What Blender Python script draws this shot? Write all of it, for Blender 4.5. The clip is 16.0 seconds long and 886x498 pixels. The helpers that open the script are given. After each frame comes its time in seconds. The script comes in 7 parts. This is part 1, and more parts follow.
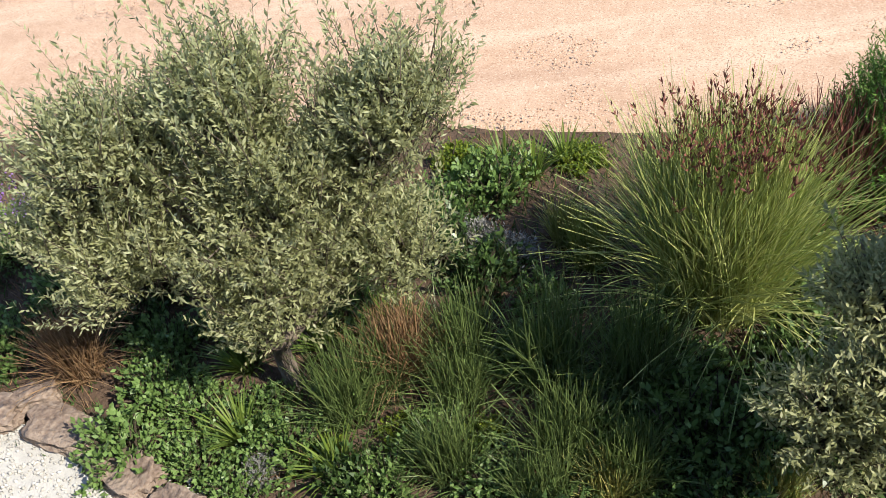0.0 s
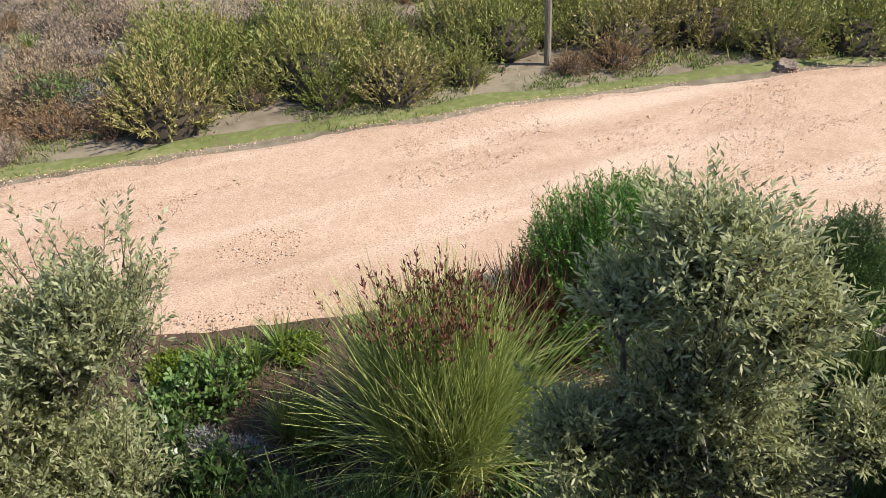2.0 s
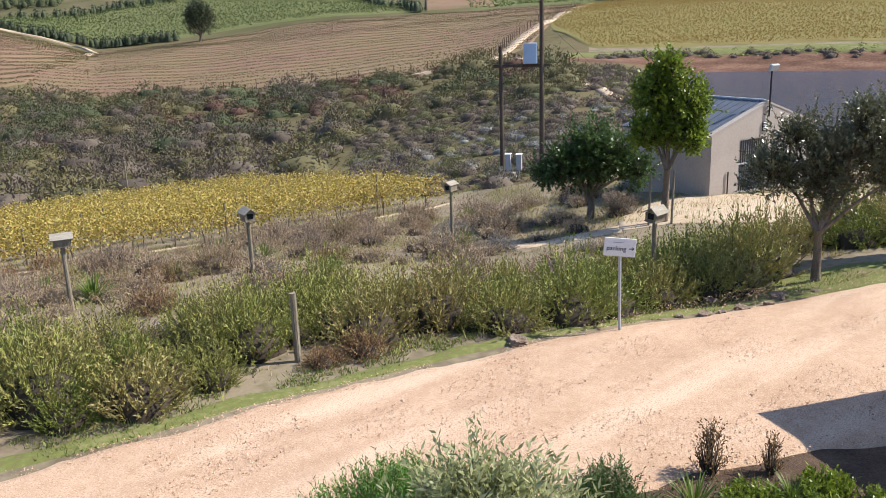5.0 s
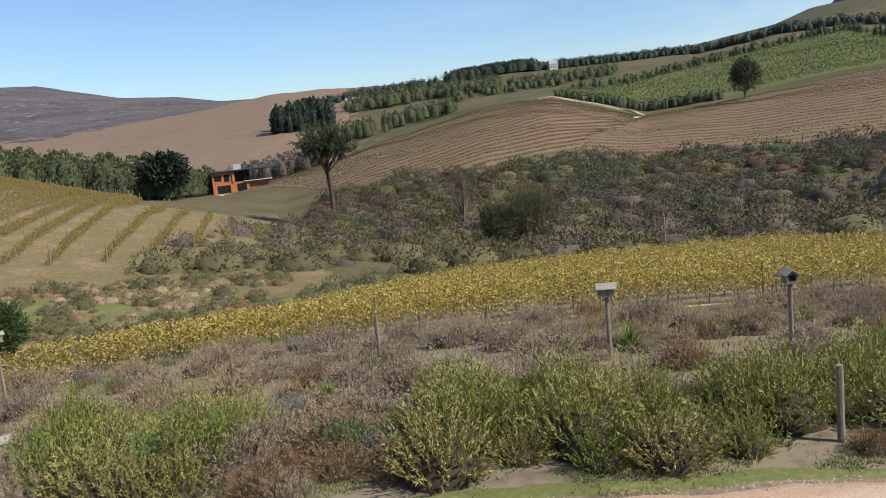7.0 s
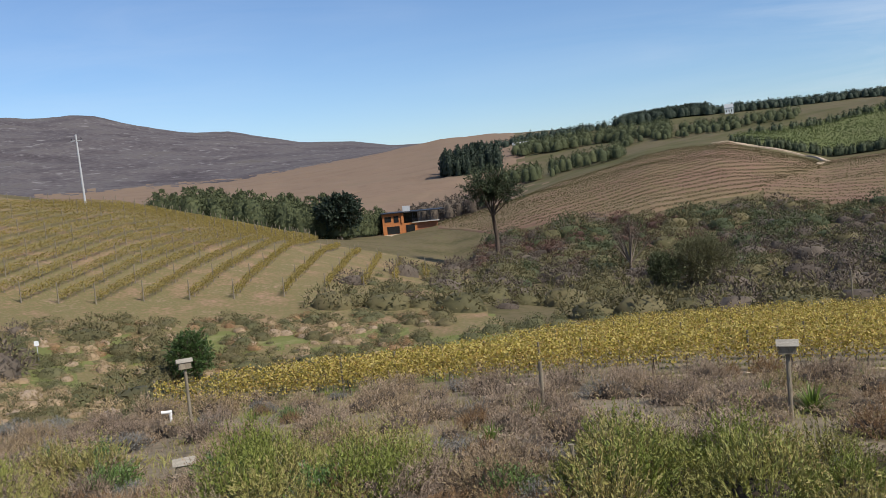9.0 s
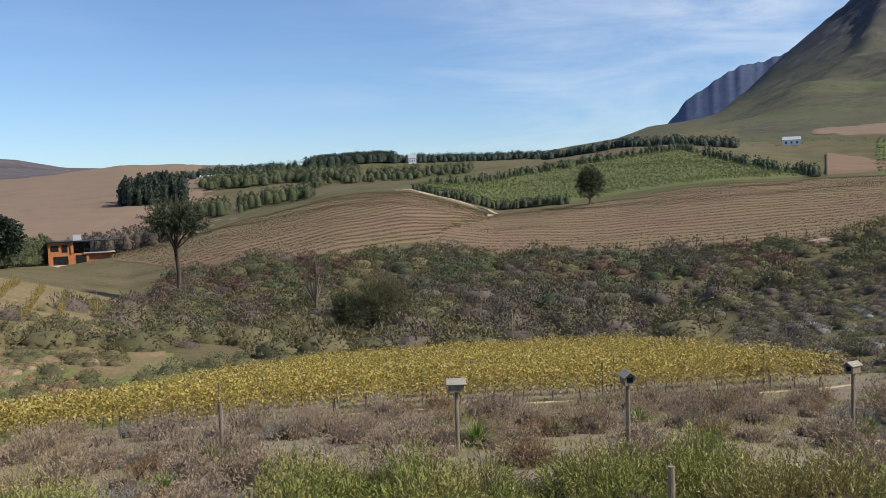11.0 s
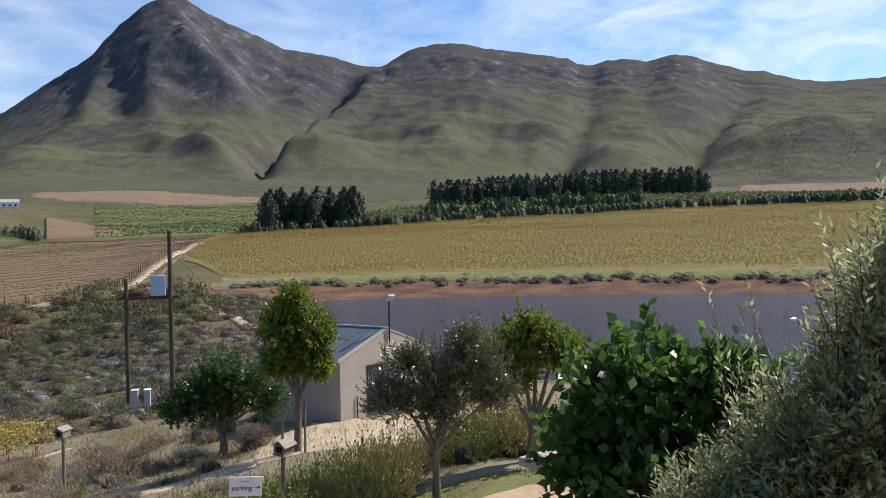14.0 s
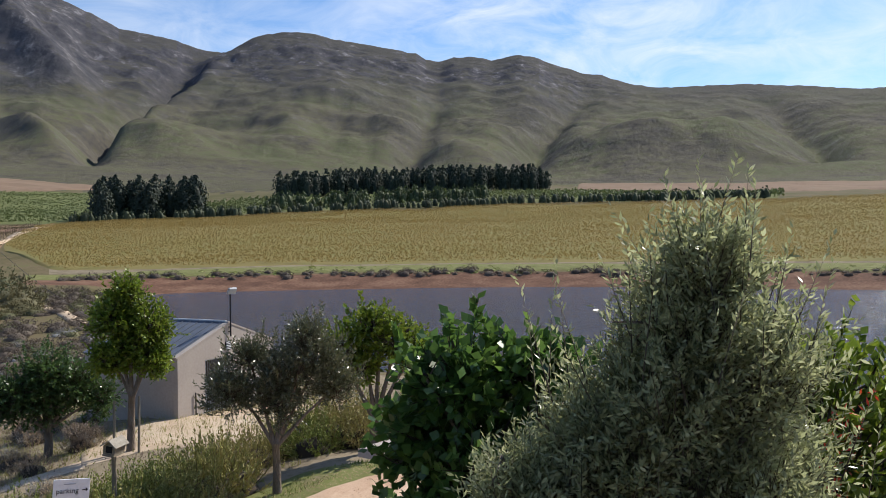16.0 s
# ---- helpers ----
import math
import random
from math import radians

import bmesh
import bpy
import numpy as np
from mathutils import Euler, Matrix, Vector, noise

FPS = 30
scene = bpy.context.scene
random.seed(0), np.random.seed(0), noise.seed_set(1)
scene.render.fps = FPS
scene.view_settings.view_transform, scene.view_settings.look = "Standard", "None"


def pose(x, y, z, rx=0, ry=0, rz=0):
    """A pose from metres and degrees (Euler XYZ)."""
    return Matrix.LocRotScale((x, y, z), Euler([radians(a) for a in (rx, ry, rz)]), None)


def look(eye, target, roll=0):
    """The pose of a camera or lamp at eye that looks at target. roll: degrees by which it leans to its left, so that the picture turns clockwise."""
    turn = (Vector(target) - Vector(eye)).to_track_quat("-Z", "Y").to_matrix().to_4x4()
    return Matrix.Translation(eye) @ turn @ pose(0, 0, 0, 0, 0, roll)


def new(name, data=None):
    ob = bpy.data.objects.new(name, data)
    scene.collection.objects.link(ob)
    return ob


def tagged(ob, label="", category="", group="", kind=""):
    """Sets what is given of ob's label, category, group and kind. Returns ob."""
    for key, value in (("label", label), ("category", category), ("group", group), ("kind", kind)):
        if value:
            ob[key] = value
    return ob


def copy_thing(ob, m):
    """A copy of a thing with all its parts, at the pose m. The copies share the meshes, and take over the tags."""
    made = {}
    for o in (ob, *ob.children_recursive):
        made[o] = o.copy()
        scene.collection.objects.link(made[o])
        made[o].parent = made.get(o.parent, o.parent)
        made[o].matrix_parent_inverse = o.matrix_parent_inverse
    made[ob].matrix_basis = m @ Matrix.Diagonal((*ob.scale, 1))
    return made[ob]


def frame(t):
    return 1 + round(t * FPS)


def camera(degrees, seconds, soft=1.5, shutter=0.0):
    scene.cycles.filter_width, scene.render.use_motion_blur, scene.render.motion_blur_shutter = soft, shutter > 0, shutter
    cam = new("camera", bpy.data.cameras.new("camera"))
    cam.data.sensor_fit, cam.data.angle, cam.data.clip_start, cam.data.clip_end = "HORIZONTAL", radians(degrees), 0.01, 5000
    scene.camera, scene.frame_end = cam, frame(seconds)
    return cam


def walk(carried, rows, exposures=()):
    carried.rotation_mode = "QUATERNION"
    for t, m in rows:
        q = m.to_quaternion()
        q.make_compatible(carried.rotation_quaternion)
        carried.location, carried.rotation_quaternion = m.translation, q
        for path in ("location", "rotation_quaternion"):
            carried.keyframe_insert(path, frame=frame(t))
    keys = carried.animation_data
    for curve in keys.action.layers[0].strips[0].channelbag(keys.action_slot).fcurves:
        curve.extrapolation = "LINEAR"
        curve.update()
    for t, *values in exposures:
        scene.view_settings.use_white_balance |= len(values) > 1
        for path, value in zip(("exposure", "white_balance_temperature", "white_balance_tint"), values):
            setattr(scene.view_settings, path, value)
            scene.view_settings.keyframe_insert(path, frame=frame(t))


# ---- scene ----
cam = camera(55.60, 16.0, 0.5)
# seconds, x, y, z, yaw, pitch, roll
ROWS = [
    (0.00, -0.009, 0.148, 4.842, -2.91, -44.62, 7.63),
    (0.50, 0.043, 0.159, 4.850, -8.50, -43.13, 6.77),
    (1.00, 0.066, 0.154, 4.847, -11.88, -41.93, 5.80),
    (1.50, 0.101, 0.149, 4.872, -15.76, -39.22, 4.84),
    (2.00, 0.119, 0.131, 4.933, -22.57, -34.27, 2.89),
    (2.50, 0.109, 0.153, 4.957, -32.41, -30.99, 1.73),
    (3.00, 0.119, 0.149, 4.960, -42.32, -30.20, 1.03),
    (3.20, 0.142, 0.149, 4.956, -45.32, -29.85, 0.90),
    (3.62, 0.138, 0.139, 4.955, -50.36, -27.91, 0.64),
    (4.04, 0.113, 0.119, 4.951, -50.75, -24.20, 0.76),
    (4.46, 0.078, 0.096, 4.947, -47.69, -19.85, 1.16),
    (4.88, 0.045, 0.079, 4.943, -42.38, -15.97, 1.71),
    (5.30, 0.024, 0.076, 4.938, -35.99, -13.68, 2.29),
    (5.50, 0.014, 0.082, 4.937, -33.48, -13.28, 2.42),
    (6.00, -0.013, 0.101, 4.926, -25.12, -11.82, 3.24),
    (6.50, -0.025, 0.146, 4.941, -15.69, -10.23, 4.45),
    (7.00, -0.051, 0.150, 4.963, -5.15, -8.75, 5.83),
    (7.50, -0.084, 0.223, 4.968, 2.83, -7.42, 6.71),
    (8.00, -0.124, 0.228, 4.972, 6.01, -6.11, 6.57),
    (8.20, -0.131, 0.202, 4.978, 6.55, -5.74, 6.39),
    (8.62, -0.141, 0.188, 4.986, 7.41, -5.00, 6.00),
    (9.04, -0.143, 0.163, 4.999, 5.93, -4.67, 5.29),
    (9.46, -0.142, 0.132, 5.014, 2.71, -4.54, 4.43),
    (9.88, -0.141, 0.103, 5.029, -1.65, -4.42, 3.54),
    (10.30, -0.142, 0.080, 5.040, -6.54, -4.12, 2.78),
    (10.50, -0.147, 0.049, 5.041, -8.47, -3.87, 2.46),
    (11.00, -0.157, 0.025, 5.065, -14.81, -3.37, 1.70),
    (11.50, -0.102, -0.066, 5.033, -26.59, -3.15, 0.16),
    (12.00, -0.053, -0.086, 5.063, -36.80, -2.42, -0.72),
    (12.50, 0.010, -0.155, 5.075, -48.40, -1.45, -1.02),
    (13.00, 0.064, -0.220, 5.074, -54.57, -0.95, -0.46),
    (13.50, 0.113, -0.214, 5.080, -63.19, -0.42, 1.13),
    (14.00, 0.106, -0.224, 5.087, -64.50, -0.34, 1.24),
    (14.50, 0.089, -0.228, 5.092, -64.94, -0.28, 1.30),
    (15.00, 0.052, -0.259, 5.104, -67.18, -0.19, 1.28),
    (15.50, 0.028, -0.326, 5.119, -71.78, -0.42, 0.92),
    (16.00, 0.010, -0.347, 5.097, -74.89, -0.98, 0.60),
]
walk(cam, [(t, pose(x, y, z, 90 + pitch, roll, yaw)) for t, x, y, z, yaw, pitch, roll in ROWS],
     exposures=[(0.0, 0.84), (1.0, 0.82), (1.5, 0.73), (3.2, 0.55), (5.5, 0.75), (6.0, 0.64), (6.5, 0.32), (7.0, 0.17), (8.2, 0.0), (11.0, 0.12), (14.0, 0.3), (16.0, 0.22)])

# ---------------------------------------------------------------- light
SUN_AZ, SUN_EL = 122.0, 44.0          # clockwise from +y, degrees
sun_dir = Vector((math.sin(radians(SUN_AZ)) * math.cos(radians(SUN_EL)),
                  math.cos(radians(SUN_AZ)) * math.cos(radians(SUN_EL)), math.sin(radians(SUN_EL))))
sun = new("sun", bpy.data.lights.new("sun", "SUN"))
sun.data.energy, sun.data.angle, sun.data.color = 5.0, radians(0.55), (1.0, 0.94, 0.84)
sun.matrix_world = look(sun_dir * 50, (0, 0, 0))

world = bpy.data.worlds.new("sky")
scene.world = world
world.use_nodes = True
wn, wl = world.node_tree.nodes, world.node_tree.links
wn.clear()
w_out = wn.new("ShaderNodeOutputWorld")
w_bg = wn.new("ShaderNodeBackground")
w_sky = wn.new("ShaderNodeTexSky")
w_sky.sky_type, w_sky.sun_disc = "NISHITA", False
w_sky.sun_elevation, w_sky.sun_rotation = radians(SUN_EL), radians(SUN_AZ)
w_sky.altitude, w_sky.air_density, w_sky.dust_density, w_sky.ozone_density = 400, 1.0, 0.45, 3.0
w_co = wn.new("ShaderNodeTexCoord")
# thin streaked high cloud: noise on the sky's dome, stretched along one way
w_map = wn.new("ShaderNodeMapping")
w_map.inputs["Rotation"].default_value = (0.0, radians(14), radians(-52))
w_map.inputs["Scale"].default_value = (1.0, 8.0, 18.0)
w_n = wn.new("ShaderNodeTexNoise")
w_n.inputs["Scale"].default_value, w_n.inputs["Detail"].default_value = 1.3, 8
w_n.inputs["Roughness"].default_value, w_n.inputs["Distortion"].default_value = 0.62, 0.7
w_big = wn.new("ShaderNodeTexNoise")
w_big.inputs["Scale"].default_value, w_big.inputs["Detail"].default_value = 2.2, 3
w_r1, w_r2 = wn.new("ShaderNodeValToRGB"), wn.new("ShaderNodeValToRGB")
w_r1.color_ramp.elements[0].position, w_r1.color_ramp.elements[1].position = 0.34, 0.88
w_r2.color_ramp.elements[0].position, w_r2.color_ramp.elements[1].position = 0.30, 0.62
w_mul = wn.new("ShaderNodeMath")
w_mul.operation = "MULTIPLY"
w_mix = wn.new("ShaderNodeMixRGB")
w_mix.inputs[2].default_value = (7.5, 7.9, 8.4, 1)
wl.new(w_co.outputs["Generated"], w_map.inputs["Vector"])
wl.new(w_map.outputs[0], w_n.inputs["Vector"])
wl.new(w_co.outputs["Generated"], w_big.inputs["Vector"])
wl.new(w_n.outputs["Fac"], w_r1.inputs[0])
wl.new(w_big.outputs["Fac"], w_r2.inputs[0])
wl.new(w_r1.outputs[0], w_mul.inputs[0])
wl.new(w_r2.outputs[0], w_mul.inputs[1])
# the cloud thickens towards the sun's side
w_sep, w_side, w_veil = wn.new("ShaderNodeSeparateXYZ"), wn.new("ShaderNodeMapRange"), wn.new("ShaderNodeMath")
w_side.inputs["From Min"].default_value, w_side.inputs["From Max"].default_value = -0.1, 0.75
w_side.inputs["To Min"].default_value, w_side.inputs["To Max"].default_value = 0.15, 1.0
w_veil.operation = "MULTIPLY"
wl.new(w_co.outputs["Generated"], w_sep.inputs[0])
wl.new(w_sep.outputs["X"], w_side.inputs["Value"])
wl.new(w_mul.outputs[0], w_veil.inputs[0])
wl.new(w_side.outputs[0], w_veil.inputs[1])
wl.new(w_veil.outputs[0], w_mix.inputs[0])
w_tint = wn.new("ShaderNodeMixRGB")
w_tint.blend_type = "MULTIPLY"
w_tint.inputs[0].default_value, w_tint.inputs[2].default_value = 1.0, (0.86, 0.97, 1.12, 1)
wl.new(w_sky.outputs[0], w_tint.inputs[1])
wl.new(w_tint.outputs[0], w_mix.inputs[1])
wl.new(w_mix.outputs[0], w_bg.inputs[0])
w_bg.inputs[1].default_value = 0.115
wl.new(w_bg.outputs[0], w_out.inputs[0])


# ---------------------------------------------------------------- materials
def material(name, stops, rough=0.8, scale=3.0, detail=6, bump=0.0, bump_scale=40.0, metal=0.0, island=0.0,
             through_light=0.0, stretch=(1, 1, 1), spots=None, spec=0.3, by_object=0.0):
    """A principled material. stops: colours of a ramp that noise (and, by island, chance) runs through."""
    m = bpy.data.materials.new(name)
    m.use_nodes = True
    n, l = m.node_tree.nodes, m.node_tree.links
    b = n["Principled BSDF"]
    b.inputs["Roughness"].default_value, b.inputs["Metallic"].default_value = rough, metal
    b.inputs["Specular IOR Level"].default_value = spec
    co = n.new("ShaderNodeTexCoord")
    mp = n.new("ShaderNodeMapping")
    mp.inputs["Scale"].default_value = stretch
    l.new(co.outputs["Object"], mp.inputs["Vector"])
    t1, t2 = n.new("ShaderNodeTexNoise"), n.new("ShaderNodeTexNoise")
    t1.inputs["Scale"].default_value, t1.inputs["Detail"].default_value = scale, detail
    t2.inputs["Scale"].default_value, t2.inputs["Detail"].default_value = scale * 11.3, detail
    l.new(mp.outputs[0], t1.inputs["Vector"])
    l.new(mp.outputs[0], t2.inputs["Vector"])
    mx = n.new("ShaderNodeMath")
    mx.operation = "MULTIPLY_ADD"
    mx.inputs[1].default_value = 0.45
    l.new(t2.outputs["Fac"], mx.inputs[0])
    half = n.new("ShaderNodeMath")
    half.operation = "MULTIPLY"
    half.inputs[1].default_value = 0.55
    l.new(t1.outputs["Fac"], half.inputs[0])
    l.new(half.outputs[0], mx.inputs[2])
    rng = n.new("ShaderNodeMapRange")
    rng.inputs["From Min"].default_value, rng.inputs["From Max"].default_value = 0.32, 0.68
    l.new(mx.outputs[0], rng.inputs["Value"])
    fac = rng.outputs[0]
    for share, node, socket in ((island, "ShaderNodeNewGeometry", "Random Per Island"), (by_object, "ShaderNodeObjectInfo", "Random")):
        if share:
            g = n.new(node)
            a = n.new("ShaderNodeMix")
            a.inputs[0].default_value = share
            l.new(fac, a.inputs[2])
            l.new(g.outputs[socket], a.inputs[3])
            fac = a.outputs[0]
    ramp = n.new("ShaderNodeValToRGB")
    e = ramp.color_ramp.elements
    while len(e) < len(stops):
        e.new(0.5)
    for i, c in enumerate(stops):
        e[i].position = i / (len(stops) - 1)
        e[i].color = (*c, 1)
    l.new(fac, ramp.inputs[0])
    colour = ramp.outputs[0]
    if spots:
        tint, size, share = spots
        v = n.new("ShaderNodeTexNoise")
        v.inputs["Scale"].default_value, v.inputs["Detail"].default_value = size, 5
        l.new(mp.outputs[0], v.inputs["Vector"])
        r = n.new("ShaderNodeMapRange")
        r.inputs["From Min"].default_value, r.inputs["From Max"].default_value = share, share + 0.1
        l.new(v.outputs["Fac"], r.inputs["Value"])
        k = n.new("ShaderNodeMixRGB")
        k.inputs[2].default_value = (*tint, 1)
        l.new(r.outputs[0], k.inputs[0])
        l.new(colour, k.inputs[1])
        colour = k.outputs[0]
    l.new(colour, b.inputs["Base Color"])
    if bump:
        t3 = n.new("ShaderNodeTexNoise")
        t3.inputs["Scale"].default_value, t3.inputs["Detail"].default_value = bump_scale, 6
        l.new(mp.outputs[0], t3.inputs["Vector"])
        bp = n.new("ShaderNodeBump")
        bp.inputs["Strength"].default_value, bp.inputs["Distance"].default_value = min(1.0, bump * 4), bump * 0.2
        l.new(t3.outputs["Fac"], bp.inputs["Height"])
        l.new(bp.outputs[0], b.inputs["Normal"])
    if through_light:
        tr = n.new("ShaderNodeBsdfTranslucent")
        sh = n.new("ShaderNodeMixShader")
        sh.inputs[0].default_value = through_light
        l.new(colour, tr.inputs[0])
        l.new(b.outputs[0], sh.inputs[1])
        l.new(tr.outputs[0], sh.inputs[2])
        l.new(sh.outputs[0], n["Material Output"].inputs[0])
    return m


def leaf(name, stops, rough=0.5, through_light=0.3, spec=0.4, by_object=0.0):
    return material(name, stops, rough, 2.0, 3, island=0.65, through_light=through_light, spec=spec, by_object=by_object)


M = {}
def road_material():
    """Sandy earth: pale worn tracks along the road, darker stony patches, fine grit and a damp stain."""
    m = material("road_sand", [(0.36, 0.235, 0.155), (0.43, 0.29, 0.195), (0.475, 0.33, 0.23), (0.52, 0.37, 0.265)], 0.95, 0.55, 10, 0.03, 140, stretch=(1, 1, 1), spec=0.1)
    n, l = m.node_tree.nodes, m.node_tree.links
    b = n["Principled BSDF"]
    colour = b.inputs["Base Color"].links[0].from_socket
    co = n.new("ShaderNodeTexCoord")

    def layer(colour, tint, scale, stretch, lo, hi, share, detail=6, kind="ShaderNodeTexNoise", turn=14):
        mp, t, r, f, k = n.new("ShaderNodeMapping"), n.new(kind), n.new("ShaderNodeMapRange"), n.new("ShaderNodeMath"), n.new("ShaderNodeMixRGB")
        mp.inputs["Rotation"].default_value, mp.inputs["Scale"].default_value = (0, 0, radians(turn)), stretch
        l.new(co.outputs["Object"], mp.inputs[0])
        l.new(mp.outputs[0], t.inputs["Vector"])
        t.inputs["Scale"].default_value, t.inputs["Detail"].default_value = scale, detail
        r.inputs["From Min"].default_value, r.inputs["From Max"].default_value = lo, hi
        l.new(t.outputs["Fac"], r.inputs["Value"])
        f.operation = "MULTIPLY"
        f.inputs[1].default_value = share
        l.new(r.outputs[0], f.inputs[0])
        k.inputs[2].default_value = (*tint, 1)
        l.new(f.outputs[0], k.inputs[0])
        l.new(colour, k.inputs[1])
        return k.outputs[0]

    colour = layer(colour, (0.58, 0.44, 0.325), 1.0, (0.12, 1.1, 1), 0.5, 0.68, 0.75)
    colour = layer(colour, (0.37, 0.24, 0.16), 1.3, (0.3, 1.2, 1), 0.52, 0.68, 0.7)
    colour = layer(colour, (0.30, 0.185, 0.12), 45.0, (1, 1, 1), 0.54, 0.6, 0.75, 5)
    colour = layer(colour, (0.62, 0.48, 0.37), 60.0, (1, 1, 1), 0.57, 0.62, 0.6, 4)
    l.new(colour, b.inputs["Base Color"])
    return m


M["road"] = road_material()
M["ground"] = material("dry_earth", [(0.10, 0.08, 0.052), (0.16, 0.13, 0.088), (0.24, 0.195, 0.135), (0.15, 0.13, 0.075)], 0.95, 0.3, 9, 0.1, 7, spec=0.1)
M["soil"] = material("garden_soil", [(0.05, 0.033, 0.023), (0.09, 0.06, 0.042), (0.13, 0.09, 0.06)], 0.95, 2.0, 8, 0.15, 40, spec=0.1)
M["sand"] = material("pale_sand", [(0.34, 0.25, 0.17), (0.46, 0.36, 0.26), (0.54, 0.45, 0.34)], 0.95, 0.6, 8, 0.1, 9, spec=0.1)
M["grass"] = material("short_grass", [(0.22, 0.17, 0.11), (0.13, 0.13, 0.05), (0.14, 0.155, 0.05), (0.19, 0.185, 0.08), (0.24, 0.19, 0.12)], 0.95, 0.9, 8, 0.1, 30, spec=0.1)
M["field"] = material("vineyard_soil", [(0.15, 0.095, 0.065), (0.21, 0.135, 0.093), (0.18, 0.135, 0.075), (0.24, 0.165, 0.115)], 0.95, 0.03, 9, spec=0.1)
M["field_green"] = material("orchard_grass", [(0.10, 0.115, 0.045), (0.13, 0.145, 0.055), (0.15, 0.15, 0.07)], 0.95, 0.02, 9, spec=0.1)
M["field_gold"] = material("grassy_vineyard_floor", [(0.16, 0.135, 0.05), (0.20, 0.165, 0.062), (0.18, 0.165, 0.058), (0.23, 0.17, 0.072)], 0.95, 0.02, 9, spec=0.1)
M["bank"] = material("eroded_bank", [(0.06, 0.032, 0.022), (0.14, 0.075, 0.05), (0.24, 0.145, 0.095)], 0.95, 0.25, 9, 0.3, 1.2, stretch=(1, 1, 5), spec=0.1)
def mountain_material():
    """Green and violet-brown heath, with grey rock and pale scree where it is steep and high."""
    m = material("mountain_heath", [(0.066, 0.06, 0.052), (0.092, 0.084, 0.066), (0.108, 0.102, 0.066), (0.104, 0.112, 0.06), (0.12, 0.105, 0.08)], 0.95, 0.005, 14, spec=0.05)
    n, l = m.node_tree.nodes, m.node_tree.links
    b = n["Principled BSDF"]
    low = b.inputs["Base Color"].links[0].from_socket
    co, sep, geo, up = n.new("ShaderNodeTexCoord"), n.new("ShaderNodeSeparateXYZ"), n.new("ShaderNodeNewGeometry"), n.new("ShaderNodeSeparateXYZ")
    l.new(co.outputs["Object"], sep.inputs[0])
    l.new(geo.outputs["True Normal"], up.inputs[0])

    def noise_of(scale, detail, rough=0.6, squash=1.0):
        mp = n.new("ShaderNodeMapping")
        mp.inputs["Scale"].default_value = (1, 1, squash)
        t = n.new("ShaderNodeTexNoise")
        t.inputs["Scale"].default_value, t.inputs["Detail"].default_value, t.inputs["Roughness"].default_value = scale, detail, rough
        l.new(co.outputs["Object"], mp.inputs[0])
        l.new(mp.outputs[0], t.inputs["Vector"])
        return t.outputs["Fac"]

    def calc(op, p, q, r=None):
        k = n.new("ShaderNodeMath")
        k.operation = op
        for i, v in enumerate((p, q, r)):
            if v is None:
                continue
            if isinstance(v, (int, float)):
                k.inputs[i].default_value = v
            else:
                l.new(v, k.inputs[i])
        return k.outputs[0]

    def span(v, lo, hi):
        k = n.new("ShaderNodeMapRange")
        k.inputs["From Min"].default_value, k.inputs["From Max"].default_value = lo, hi
        l.new(v, k.inputs["Value"])
        return k.outputs[0]

    broad, fine = noise_of(0.006, 9), noise_of(0.02, 12, 0.72, 0.5)
    # heath turns violet-brown with height
    brown = n.new("ShaderNodeMixRGB")
    brown.inputs[2].default_value = (0.076, 0.073, 0.066, 1)
    l.new(span(calc("MULTIPLY_ADD", broad, 420, sep.outputs["Z"]), 430, 720), brown.inputs[0])
    l.new(low, brown.inputs[1])
    rock = n.new("ShaderNodeValToRGB")
    e = rock.color_ramp.elements
    e[0].position, e[0].color = 0.38, (0.05, 0.052, 0.064, 1)
    e[1].position, e[1].color = 0.72, (0.27, 0.26, 0.27, 1)
    mid = e.new(0.56)
    mid.color = (0.09, 0.087, 0.094, 1)
    l.new(fine, rock.inputs[0])
    steep = calc("SUBTRACT", 1.0, up.outputs["Z"])
    k = n.new("ShaderNodeMixRGB")
    high = span(calc("MULTIPLY_ADD", broad, 300, sep.outputs["Z"]), 420, 640)
    l.new(calc("MULTIPLY", span(calc("MULTIPLY_ADD", fine, 0.3, steep), 0.24, 0.35), calc("MAXIMUM", high, 0.25)), k.inputs[0])
    l.new(brown.outputs[0], k.inputs[1])
    l.new(rock.outputs[0], k.inputs[2])
    l.new(k.outputs[0], b.inputs["Base Color"])
    bp = n.new("ShaderNodeBump")
    bp.inputs["Strength"].default_value, bp.inputs["Distance"].default_value = 0.6, 14
    l.new(fine, bp.inputs["Height"])
    l.new(bp.outputs[0], b.inputs["Normal"])
    return m


M["mountain"] = mountain_material()
M["heath_hill"] = material("burnt_heath_hill", [(0.06, 0.052, 0.056), (0.09, 0.078, 0.082), (0.125, 0.112, 0.112), (0.10, 0.088, 0.075)], 0.95, 0.008, 14, 0.5, 0.05, spots=((0.20, 0.185, 0.185), 0.045, 0.6), spec=0.05)
# rock blued in its base colour to stand for distance haze
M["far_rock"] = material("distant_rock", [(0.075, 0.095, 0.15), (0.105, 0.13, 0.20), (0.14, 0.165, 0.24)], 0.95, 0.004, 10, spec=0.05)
M["plough"] = material("ploughed_earth", [(0.17, 0.12, 0.085), (0.22, 0.155, 0.11), (0.19, 0.145, 0.10)], 0.95, 0.01, 8, stretch=(1, 3, 1), spec=0.05)
